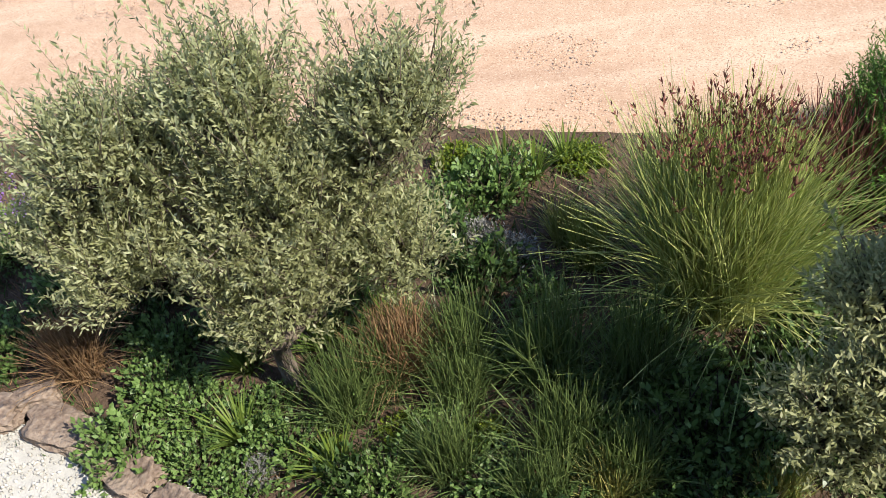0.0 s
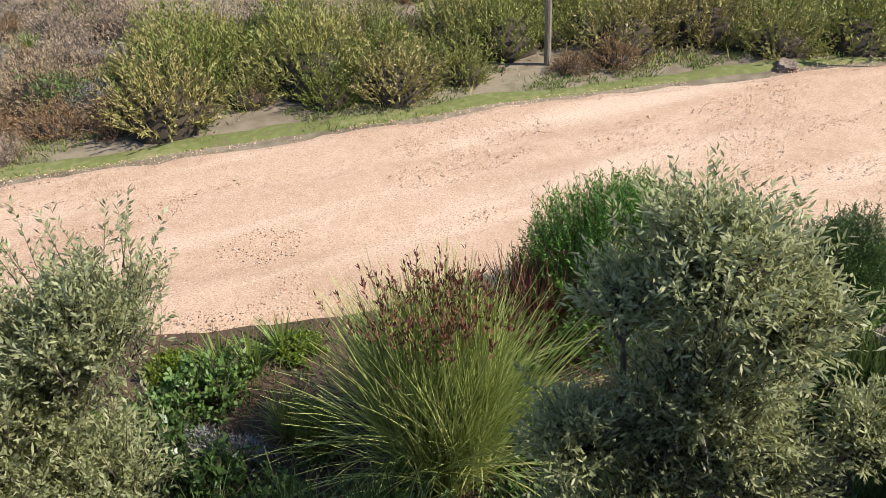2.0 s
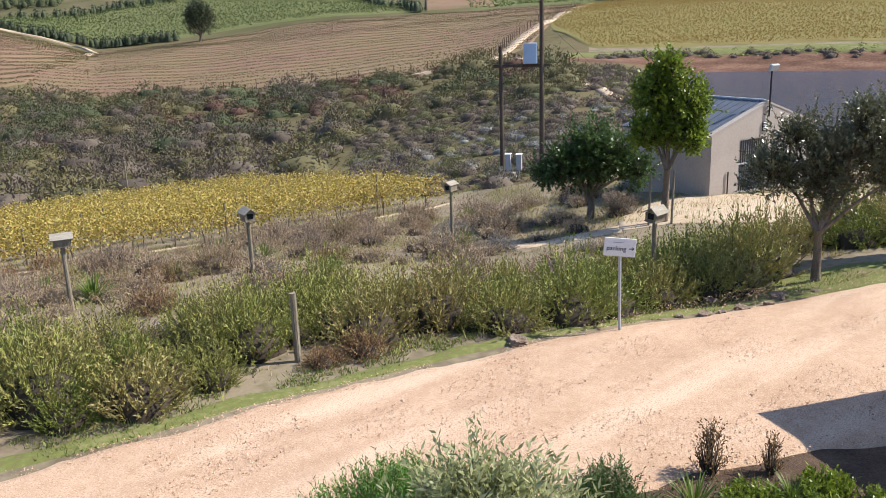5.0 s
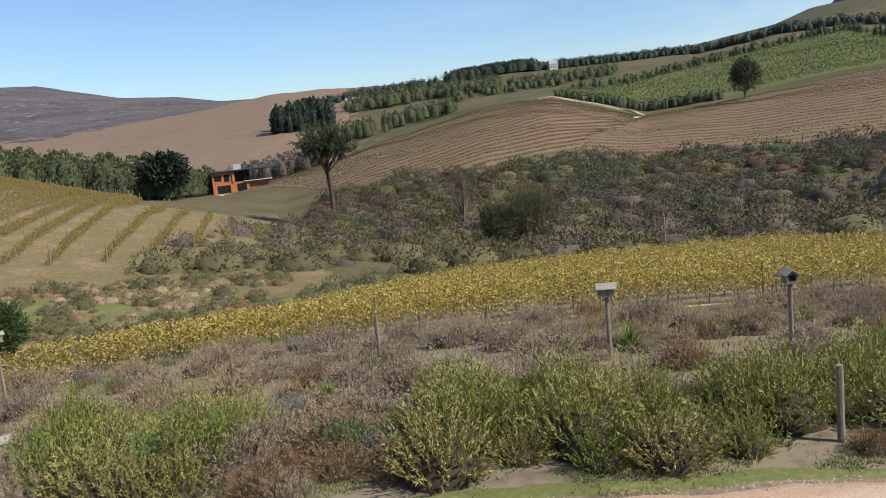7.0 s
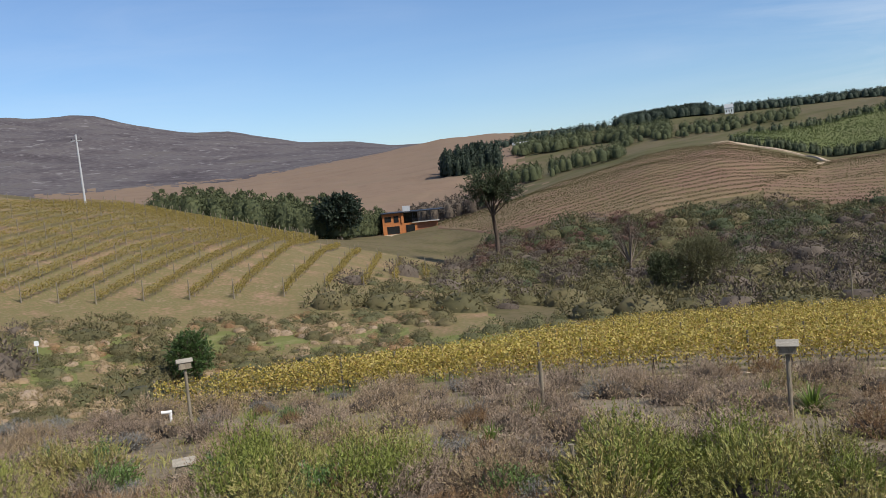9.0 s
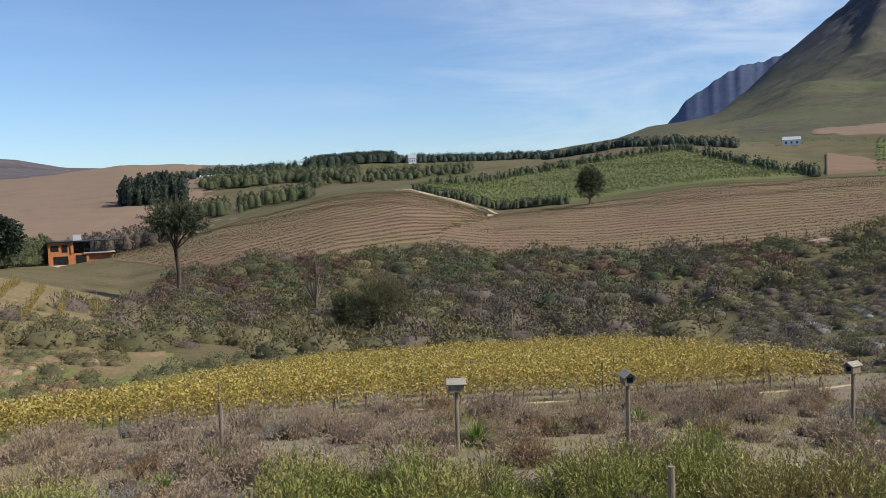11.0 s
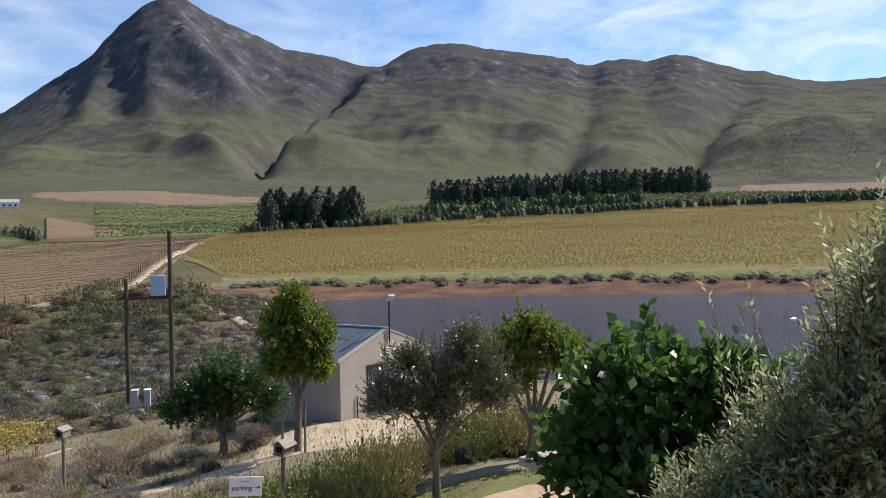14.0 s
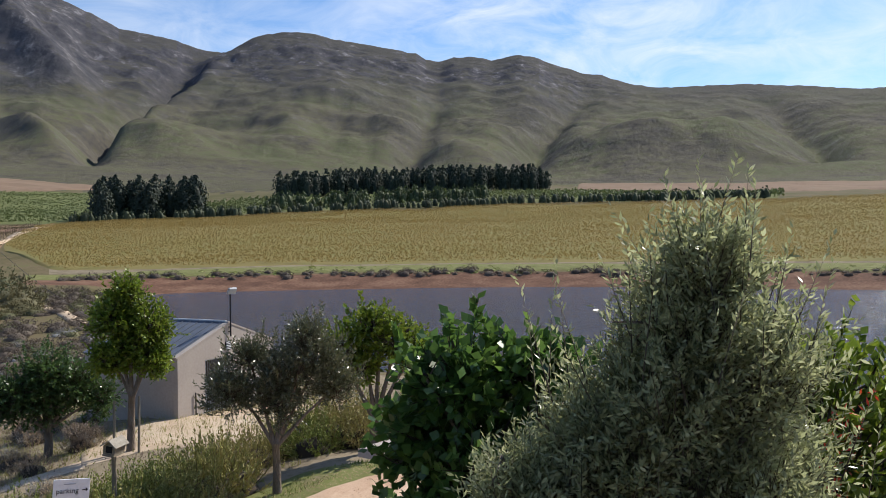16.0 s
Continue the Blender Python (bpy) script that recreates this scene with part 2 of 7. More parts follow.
M["scrub_floor"] = material("scrub_floor", [(0.065, 0.06, 0.03), (0.105, 0.092, 0.045), (0.14, 0.11, 0.065), (0.115, 0.115, 0.045)], 0.95, 0.09, 9, 0.2, 3, spec=0.05)
M["hill_grass"] = material("hill_grass", [(0.31, 0.20, 0.135), (0.26, 0.175, 0.11), (0.20, 0.15, 0.08), (0.15, 0.135, 0.06), (0.22, 0.165, 0.095), (0.30, 0.205, 0.14)], 0.95, 0.22, 10, 0.15, 4, spec=0.05)
M["farmland"] = material("far_farmland", [(0.075, 0.07, 0.036), (0.10, 0.095, 0.045), (0.135, 0.11, 0.068), (0.085, 0.088, 0.04)], 0.95, 0.006, 8, spec=0.05)
M["bark"] = material("grey_bark", [(0.10, 0.075, 0.055), (0.19, 0.15, 0.115), (0.27, 0.225, 0.18)], 0.9, 6, 8, 0.25, 30, stretch=(1, 1, 0.3))
# twig brown, darkened so the domes inside bushes read as shade
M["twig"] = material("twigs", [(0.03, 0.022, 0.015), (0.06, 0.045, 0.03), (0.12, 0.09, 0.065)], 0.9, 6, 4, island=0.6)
M["post"] = material("weathered_wood", [(0.13, 0.105, 0.075), (0.22, 0.185, 0.135), (0.31, 0.27, 0.2)], 0.9, 8, 8, 0.12, 60, stretch=(1, 1, 0.12))
M["pale_wood"] = material("bleached_wood", [(0.20, 0.175, 0.14), (0.30, 0.27, 0.22), (0.40, 0.365, 0.305)], 0.9, 8, 8, 0.12, 60, stretch=(1, 0.2, 1))
M["pole"] = material("creosoted_wood", [(0.045, 0.033, 0.025), (0.085, 0.06, 0.045), (0.13, 0.10, 0.08)], 0.85, 6, 8, 0.12, 60, stretch=(1, 1, 0.1))
M["plaster"] = material("painted_plaster", [(0.32, 0.275, 0.24), (0.37, 0.32, 0.28), (0.41, 0.36, 0.315)], 0.9, 0.9, 8, 0.03, 60)
M["roof"] = material("slate_grey_sheet", [(0.09, 0.105, 0.13), (0.115, 0.13, 0.16), (0.14, 0.155, 0.19)], 0.5, 1.5, 6, metal=0.2)
M["white"] = material("white_paint", [(0.68, 0.68, 0.67), (0.78, 0.78, 0.77), (0.82, 0.82, 0.81)], 0.5, 4, 5)
M["dark"] = material("dark_metal", [(0.02, 0.02, 0.022), (0.035, 0.035, 0.04)], 0.5, 5, 4, metal=0.5)
# near-black colour for the shade in openings that are not hollow
M["black"] = material("dim_interior", [(0.008, 0.008, 0.009), (0.014, 0.013, 0.013)], 0.9, 3, 4)
M["tank"] = material("pale_blue_enamel", [(0.36, 0.45, 0.58), (0.42, 0.52, 0.66), (0.46, 0.56, 0.69)], 0.4, 2, 5)
M["grey"] = material("grey_paint", [(0.36, 0.37, 0.38), (0.45, 0.46, 0.47)], 0.5, 3, 5)
M["stone"] = material("sandstone", [(0.10, 0.07, 0.053), (0.18, 0.13, 0.098), (0.27, 0.21, 0.16), (0.16, 0.105, 0.08)], 0.9, 2.2, 9, 0.3, 9)
M["olive"] = leaf("olive_leaves", [(0.18, 0.195, 0.08), (0.31, 0.325, 0.145), (0.44, 0.45, 0.235), (0.59, 0.59, 0.36)], 0.45, 0.5, 0.4)
M["broom"] = leaf("green_heath_leaves", [(0.11, 0.135, 0.028), (0.20, 0.235, 0.046), (0.27, 0.28, 0.07), (0.33, 0.285, 0.10), (0.32, 0.21, 0.10)], 0.6, 0.15, by_object=0.62)
M["heath"] = leaf("brown_heath_leaves", [(0.15, 0.112, 0.08), (0.26, 0.19, 0.135), (0.36, 0.275, 0.20), (0.33, 0.235, 0.135), (0.27, 0.22, 0.105)], 0.8, 0.1, by_object=0.65)
M["silver"] = leaf("silver_heath_leaves", [(0.14, 0.135, 0.12), (0.23, 0.225, 0.205), (0.34, 0.335, 0.315)], 0.8, 0.2, by_object=0.2)
M["rust"] = leaf("dry_rust_leaves", [(0.15, 0.08, 0.04), (0.26, 0.155, 0.075), (0.37, 0.25, 0.13)], 0.8, 0.2)
M["green"] = leaf("fresh_green_leaves", [(0.07, 0.125, 0.03), (0.12, 0.20, 0.05), (0.18, 0.27, 0.08), (0.25, 0.34, 0.13)], 0.45, 0.3, by_object=0.15)
M["deep"] = leaf("dark_green_leaves", [(0.03, 0.055, 0.016), (0.052, 0.095, 0.026), (0.085, 0.145, 0.04), (0.13, 0.195, 0.065)], 0.36, 0.35, 0.45)
M["lime"] = leaf("yellow_green_leaves", [(0.075, 0.12, 0.012), (0.13, 0.19, 0.02), (0.20, 0.26, 0.03), (0.28, 0.30, 0.05)], 0.4, 0.4)
M["strap"] = leaf("strap_leaves", [(0.07, 0.12, 0.02), (0.13, 0.19, 0.03), (0.22, 0.27, 0.06)], 0.45, 0.3)
M["restio"] = leaf("reed_stems", [(0.15, 0.20, 0.055), (0.26, 0.32, 0.085), (0.40, 0.43, 0.14), (0.52, 0.52, 0.22)], 0.4, 0.2)
M["seed"] = leaf("brown_seed_heads", [(0.09, 0.028, 0.022), (0.16, 0.055, 0.04), (0.26, 0.10, 0.065)], 0.8, 0.1)
M["verge"] = leaf("verge_grass_blades", [(0.10, 0.14, 0.03), (0.17, 0.21, 0.05), (0.26, 0.28, 0.09)], 0.7, 0.25)
M["vine"] = leaf("yellow_vine_leaves", [(0.13, 0.13, 0.03), (0.28, 0.23, 0.04), (0.43, 0.335, 0.06), (0.54, 0.44, 0.15), (0.34, 0.20, 0.05), (0.20, 0.18, 0.04)], 0.6, 0.35)
M["vine_hill"] = leaf("hill_vine_leaves", [(0.12, 0.11, 0.035), (0.24, 0.185, 0.05), (0.35, 0.26, 0.065), (0.20, 0.17, 0.055), (0.26, 0.16, 0.055)], 0.7, 0.3)
M["vine_old"] = leaf("thin_autumn_vines", [(0.07, 0.058, 0.025), (0.115, 0.092, 0.04), (0.095, 0.09, 0.034), (0.15, 0.11, 0.05)], 0.8, 0.2)
M["gold"] = leaf("golden_vine_leaves", [(0.18, 0.145, 0.048), (0.27, 0.20, 0.06), (0.36, 0.245, 0.072), (0.31, 0.17, 0.055)], 0.7, 0.3)
M["orchard"] = leaf("orchard_leaves", [(0.085, 0.105, 0.035), (0.12, 0.145, 0.05), (0.15, 0.17, 0.065)], 0.7, 0.25)
M["pine"] = leaf("pine_needles", [(0.012, 0.022, 0.014), (0.023, 0.038, 0.022), (0.042, 0.058, 0.033)], 0.7, 0.1)
M["valley"] = leaf("valley_scrub_leaves", [(0.08, 0.074, 0.033), (0.115, 0.103, 0.045), (0.15, 0.128, 0.058), (0.17, 0.132, 0.068)], 0.8, 0.2)
M["olive_dark"] = leaf("dusky_olive_leaves", [(0.15, 0.17, 0.075), (0.25, 0.27, 0.13), (0.36, 0.38, 0.20), (0.54, 0.55, 0.36)], 0.32, 0.6, 0.7)
M["olive_far"] = leaf("deep_olive_leaves", [(0.055, 0.065, 0.028), (0.09, 0.10, 0.045), (0.13, 0.135, 0.07), (0.22, 0.21, 0.13)], 0.3, 0.3, 0.7)
M["broad"] = leaf("broad_glossy_leaves", [(0.04, 0.085, 0.022), (0.068, 0.135, 0.03), (0.115, 0.20, 0.042), (0.22, 0.33, 0.07)], 0.3, 0.5, 0.6)
M["needle"] = leaf("bright_needle_leaves", [(0.04, 0.10, 0.014), (0.08, 0.18, 0.024), (0.13, 0.26, 0.04), (0.19, 0.32, 0.065)], 0.5, 0.25)
M["strap_dark"] = leaf("dark_strap_leaves", [(0.06, 0.09, 0.03), (0.11, 0.155, 0.045), (0.19, 0.24, 0.08)], 0.4, 0.25)
M["pine_light"] = leaf("grey_green_needles", [(0.03, 0.042, 0.02), (0.055, 0.072, 0.033), (0.085, 0.10, 0.045)], 0.7, 0.15)
M["orchard_dark"] = leaf("windbreak_leaves", [(0.035, 0.055, 0.02), (0.06, 0.085, 0.03), (0.09, 0.115, 0.04)], 0.7, 0.2)
M["pebble"] = material("pale_gravel", [(0.26, 0.25, 0.22), (0.42, 0.40, 0.36), (0.56, 0.54, 0.5)], 0.9, 6, 6, 0.1, 60, island=0.6)
M["road_stone"] = material("road_gravel", [(0.30, 0.17, 0.10), (0.46, 0.30, 0.20), (0.60, 0.46, 0.34)], 0.9, 6, 4, island=0.7)
M["orange"] = material("orange_cladding", [(0.30, 0.10, 0.035), (0.40, 0.15, 0.05), (0.46, 0.19, 0.07)], 0.7, 1.2, 7)
M["brick_red"] = material("terracotta_plaster", [(0.20, 0.085, 0.05), (0.27, 0.12, 0.07), (0.32, 0.15, 0.09)], 0.85, 0.8, 7)
M["concrete"] = material("pale_concrete", [(0.40, 0.36, 0.31), (0.50, 0.46, 0.40)], 0.9, 1.0, 7)
M["glass"] = material("dark_window_glass", [(0.01, 0.012, 0.014), (0.016, 0.018, 0.02)], 0.08, 2, 3, spec=0.6)
M["valley_dark"] = leaf("dark_scrub_leaves", [(0.04, 0.052, 0.022), (0.07, 0.083, 0.035), (0.11, 0.12, 0.052)], 0.8, 0.2)
M["valley_grey"] = leaf("bare_scrub_twigs", [(0.088, 0.068, 0.052), (0.125, 0.098, 0.075), (0.165, 0.132, 0.10)], 0.9, 0.2)
M["valley_rust"] = leaf("bracken_leaves", [(0.075, 0.04, 0.03), (0.11, 0.06, 0.044), (0.15, 0.088, 0.062)], 0.9, 0.2)
M["willow"] = leaf("grey_willow_leaves", [(0.10, 0.10, 0.046), (0.14, 0.135, 0.062), (0.185, 0.172, 0.085)], 0.8, 0.3)
M["flower"] = leaf("violet_flowers", [(0.22, 0.10, 0.36), (0.34, 0.19, 0.50)], 0.6, 0.3)
M["red"] = leaf("red_flowers", [(0.45, 0.03, 0.02), (0.60, 0.09, 0.03)], 0.6, 0.3)


def water_material():
    m = bpy.data.materials.new("lake_water")
    m.use_nodes = True
    n, l = m.node_tree.nodes, m.node_tree.links
    b = n["Principled BSDF"]
    b.inputs["Base Color"].default_value = (0.035, 0.04, 0.055, 1)
    b.inputs["Roughness"].default_value, b.inputs["IOR"].default_value = 0.12, 1.33
    co = n.new("ShaderNodeTexCoord")
    mp = n.new("ShaderNodeMapping")
    mp.inputs["Scale"].default_value = (1.6, 0.6, 1)
    t = n.new("ShaderNodeTexNoise")
    t.inputs["Scale"].default_value, t.inputs["Detail"].default_value = 1.1, 5
    bp = n.new("ShaderNodeBump")
    bp.inputs["Strength"].default_value, bp.inputs["Distance"].default_value = 0.9, 0.5
    l.new(co.outputs["Object"], mp.inputs[0])
    l.new(mp.outputs[0], t.inputs["Vector"])
    l.new(t.outputs["Fac"], bp.inputs["Height"])
    l.new(bp.outputs[0], b.inputs["Normal"])
    return m


M["water"] = water_material()

# ---------------------------------------------------------------- mesh helpers
R = np.random.RandomState(7)


def mesh_np(name, verts, faces, mats, idx=None, smooth=False):
    """A mesh from arrays: verts n x 3, faces a list of k x 3 or k x 4 arrays."""
    me = bpy.data.meshes.new(name)
    verts = np.asarray(verts, np.float32)
    faces = [np.asarray(f, np.int32) for f in faces if len(f)]
    me.vertices.add(len(verts))
    me.vertices.foreach_set("co", verts.ravel())
    loops = np.concatenate([f.ravel() for f in faces])
    sizes = np.concatenate([np.full(len(f), f.shape[1], np.int32) for f in faces])
    me.loops.add(len(loops))
    me.loops.foreach_set("vertex_index", loops)
    me.polygons.add(len(sizes))
    me.polygons.foreach_set("loop_start", np.concatenate([[0], np.cumsum(sizes)[:-1]]).astype(np.int32))
    me.polygons.foreach_set("loop_total", sizes)
    for m in (mats if isinstance(mats, (list, tuple)) else [mats]):
        me.materials.append(m)
    if idx is not None:
        me.polygons.foreach_set("material_index", np.asarray(idx, np.int32))
    if smooth:
        me.polygons.foreach_set("use_smooth", np.ones(len(sizes), bool))
    me.update(calc_edges=True)
    me.validate()
    return me


class Batch:
    """Collects vertices and faces of many small pieces into one mesh."""

    def __init__(self):
        self.v, self.f, self.n = [], {3: [], 4: []}, 0

    def add(self, v, f):
        v, f = np.asarray(v, float).reshape(-1, 3), np.asarray(f)
        self.v.append(v)
        self.f[f.shape[1]].append(f + self.n)
        self.n += len(v)

    def leaves(self, base, way, side, length, width):
        """One four-cornered leaf for each row."""
        base, way, side = (np.asarray(a, float) for a in (base, way, side))
        length, width = np.broadcast_to(length, len(base))[:, None], np.broadcast_to(width, len(base))[:, None]
        mid = base + way * length * 0.45
        v = np.stack([base, mid + side * width / 2, base + way * length, mid - side * width / 2], 1)
        self.add(v, np.arange(len(base) * 4).reshape(-1, 4))

    def blades(self, base, way, side, length, width):
        """One three-cornered blade for each row."""
        base, way, side = (np.asarray(a, float) for a in (base, way, side))
        length, width = np.broadcast_to(length, len(base))[:, None], np.broadcast_to(width, len(base))[:, None]
        v = np.stack([base - side * width / 2, base + side * width / 2, base + way * length], 1)
        self.add(v, np.arange(len(base) * 3).reshape(-1, 3))

    def domes(self, x, y, z, s, rise, rs, sides=8, rings=3):
        """A low uneven dome for each place, the inner mass of a bush."""
        n = len(x)
        a = np.arange(sides) * 2 * math.pi / sides
        v = np.zeros((n, rings * sides + 1, 3))
        for k in range(rings):
            e = k / rings * 1.35
            r = s[:, None] * (math.cos(e) * rs.uniform(0.75, 1.12, (n, sides)))
            h = s * rise * math.sin(e) - 0.1 * (k == 0)
            v[:, k * sides:(k + 1) * sides] = np.stack([x[:, None] + r * np.cos(a), y[:, None] + r * np.sin(a), z[:, None] + h[:, None] * rs.uniform(0.85, 1.15, (n, sides))], 2)
        v[:, -1] = np.stack([x, y, z + s * rise], 1)
        i = np.arange(sides)
        j = (i + 1) % sides
        quads = np.concatenate([np.stack([k * sides + i, k * sides + j, (k + 1) * sides + j, (k + 1) * sides + i], 1) for k in range(rings - 1)])
        cap = np.stack([(rings - 1) * sides + i, (rings - 1) * sides + j, np.full(sides, rings * sides)], 1)
        o = np.arange(n)[:, None, None] * v.shape[1]
        base = self.n
        self.add(v.reshape(-1, 3), (o + quads[None]).reshape(-1, 4))
        self.f[3].append((o + cap[None]).reshape(-1, 3) + base)

    def ribbons(self, pts, widths, side):
        """pts: n x k x 3 lines, widths: k or n x k, side: n x 3."""
        pts = np.asarray(pts, float)
        n, k, _ = pts.shape
        w = np.broadcast_to(widths, (n, k))[:, :, None] / 2
        v = np.stack([pts - side[:, None] * w, pts + side[:, None] * w], 2).reshape(-1, 3)
        i = (np.arange(n)[:, None] * k + np.arange(k - 1)[None]).ravel() * 2
        self.add(v, np.stack([i, i + 1, i + 3, i + 2], 1))

    def tube(self, pts, radii, sides=6):
        pts = [Vector(p) for p in pts]
        ring, faces = [], []
        for i, p in enumerate(pts):
            d = (pts[min(i + 1, len(pts) - 1)] - pts[max(i - 1, 0)]).normalized()
            a = d.orthogonal().normalized()
            b = d.cross(a)
            ring += [p + (a * math.cos(t) + b * math.sin(t)) * radii[i] for t in (2 * math.pi * k / sides for k in range(sides))]
            if i:
                o = (i - 1) * sides
                faces += [(o + k, o + (k + 1) % sides, o + sides + (k + 1) % sides, o + sides + k) for k in range(sides)]
        n = len(ring)
        ring.append(pts[-1])
        self.add([tuple(q) for q in ring], faces)
        self.f[3].append(np.array([(n - 1 - k, n - 1 - (k + 1) % sides, n) for k in range(sides)]) + self.n - n - 1)

    def sticks(self, a, b, width):
        """Thin three-sided sticks from a to b."""
        a, b = np.asarray(a, float), np.asarray(b, float)
        d = b - a
        s = np.cross(d, R.normal(size=d.shape))
        s /= np.linalg.norm(s, axis=1)[:, None] + 1e-9
        u = np.cross(d, s)
        u /= np.linalg.norm(u, axis=1)[:, None] + 1e-9
        w = np.broadcast_to(width, len(a))[:, None]
        v = np.stack([a + s * w, a - s * w * 0.5 + u * w * 0.8, a - s * w * 0.5 - u * w * 0.8, b], 1)
        i = np.arange(len(a))[:, None] * 4
        self.add(v, np.concatenate([i + np.array([[0, 1, 3]]), i + np.array([[1, 2, 3]]), i + np.array([[2, 0, 3]])]))

    def mesh(self, name, mats):
        return mesh_np(name, np.concatenate(self.v), [np.concatenate(f) for f in self.f.values() if f], mats)


def unit(v):
    v = np.asarray(v, float)
    return v / (np.linalg.norm(v, axis=-1, keepdims=True) + 1e-9)


def across(way):
    """A random direction across each way."""
    return unit(np.cross(way, R.normal(size=np.shape(way))))


def part(name, bm, mat_, parent=None, label="", smooth=False):
    me = bpy.data.meshes.new(name)
    bm.to_mesh(me)
    bm.free()
    me.materials.append(mat_)
    if smooth:
        for p in me.polygons:
            p.use_smooth = True
    return child(name, me, parent, label)


def child(name, me, parent=None, label=""):
    ob = new(name, me)
    if parent is not None:
        ob.parent = parent
    if label:
        ob["label"] = label
    return ob


def box(bm, x, y, z, sx, sy, sz, bevel=0.0, turn=None):
    """A box with its middle at x, y, z."""
    m = Matrix.Translation((x, y, z)) @ (turn or Matrix()) @ Matrix.Diagonal((sx, sy, sz, 1))
    v = bmesh.ops.create_cube(bm, size=1, matrix=m)["verts"]
    if bevel:
        bmesh.ops.bevel(bm, geom=list({e for q in v for e in q.link_edges}), offset=bevel, segments=1, affect="EDGES")
    return bm


def cyl(bm, p, q, r1, r2=None, sides=12):
    p, q = Vector(p), Vector(q)
    m = Matrix.Translation((p + q) / 2) @ (q - p).to_track_quat("Z", "Y").to_matrix().to_4x4()
    bmesh.ops.create_cone(bm, cap_ends=True, segments=sides, radius1=r1, radius2=r1 if r2 is None else r2, depth=(q - p).length, matrix=m)
    return bm


def thing(name, label, category, at=(0, 0, 0), turn=0, group=""):
    ob = new(name)
    ob.empty_display_size = 0.2
    ob.matrix_world = pose(*at, 0, 0, turn)
    return tagged(ob, label, category, group)


# ---------------------------------------------------------------- the land
def lattice(ix, iy, seed):
    h = np.sin(ix * 127.1 + iy * 311.7 + seed * 74.7) * 43758.5453
    return h - np.floor(h)


def vnoise(x, y, seed=0):
    ix, iy = np.floor(x), np.floor(y)
    fx, fy = x - ix, y - iy
    fx, fy = fx * fx * (3 - 2 * fx), fy * fy * (3 - 2 * fy)
    a, b = lattice(ix, iy, seed), lattice(ix + 1, iy, seed)
    c, d = lattice(ix, iy + 1, seed), lattice(ix + 1, iy + 1, seed)
    return (a * (1 - fx) + b * fx) * (1 - fy) + (c * (1 - fx) + d * fx) * fy


def fbm(x, y, seed=0, octaves=5, gain=0.5):
    s, a, t = 0.0, 1.0, 0.0
    for o in range(octaves):
        s, t = s + a * vnoise(x, y, seed + o), t + a
        x, y, a = x * 2.03 + 17.1, y * 2.03 + 5.3, a * gain
    return s / t


def ridged(x, y, seed=0, octaves=4):
    s, a, t = 0.0, 1.0, 0.0
    for o in range(octaves):
        s, t = s + a * (1 - np.abs(2 * vnoise(x, y, seed + o) - 1)), t + a
        x, y, a = x * 2.1 + 3.7, y * 2.1 + 9.1, a * 0.5
    return s / t


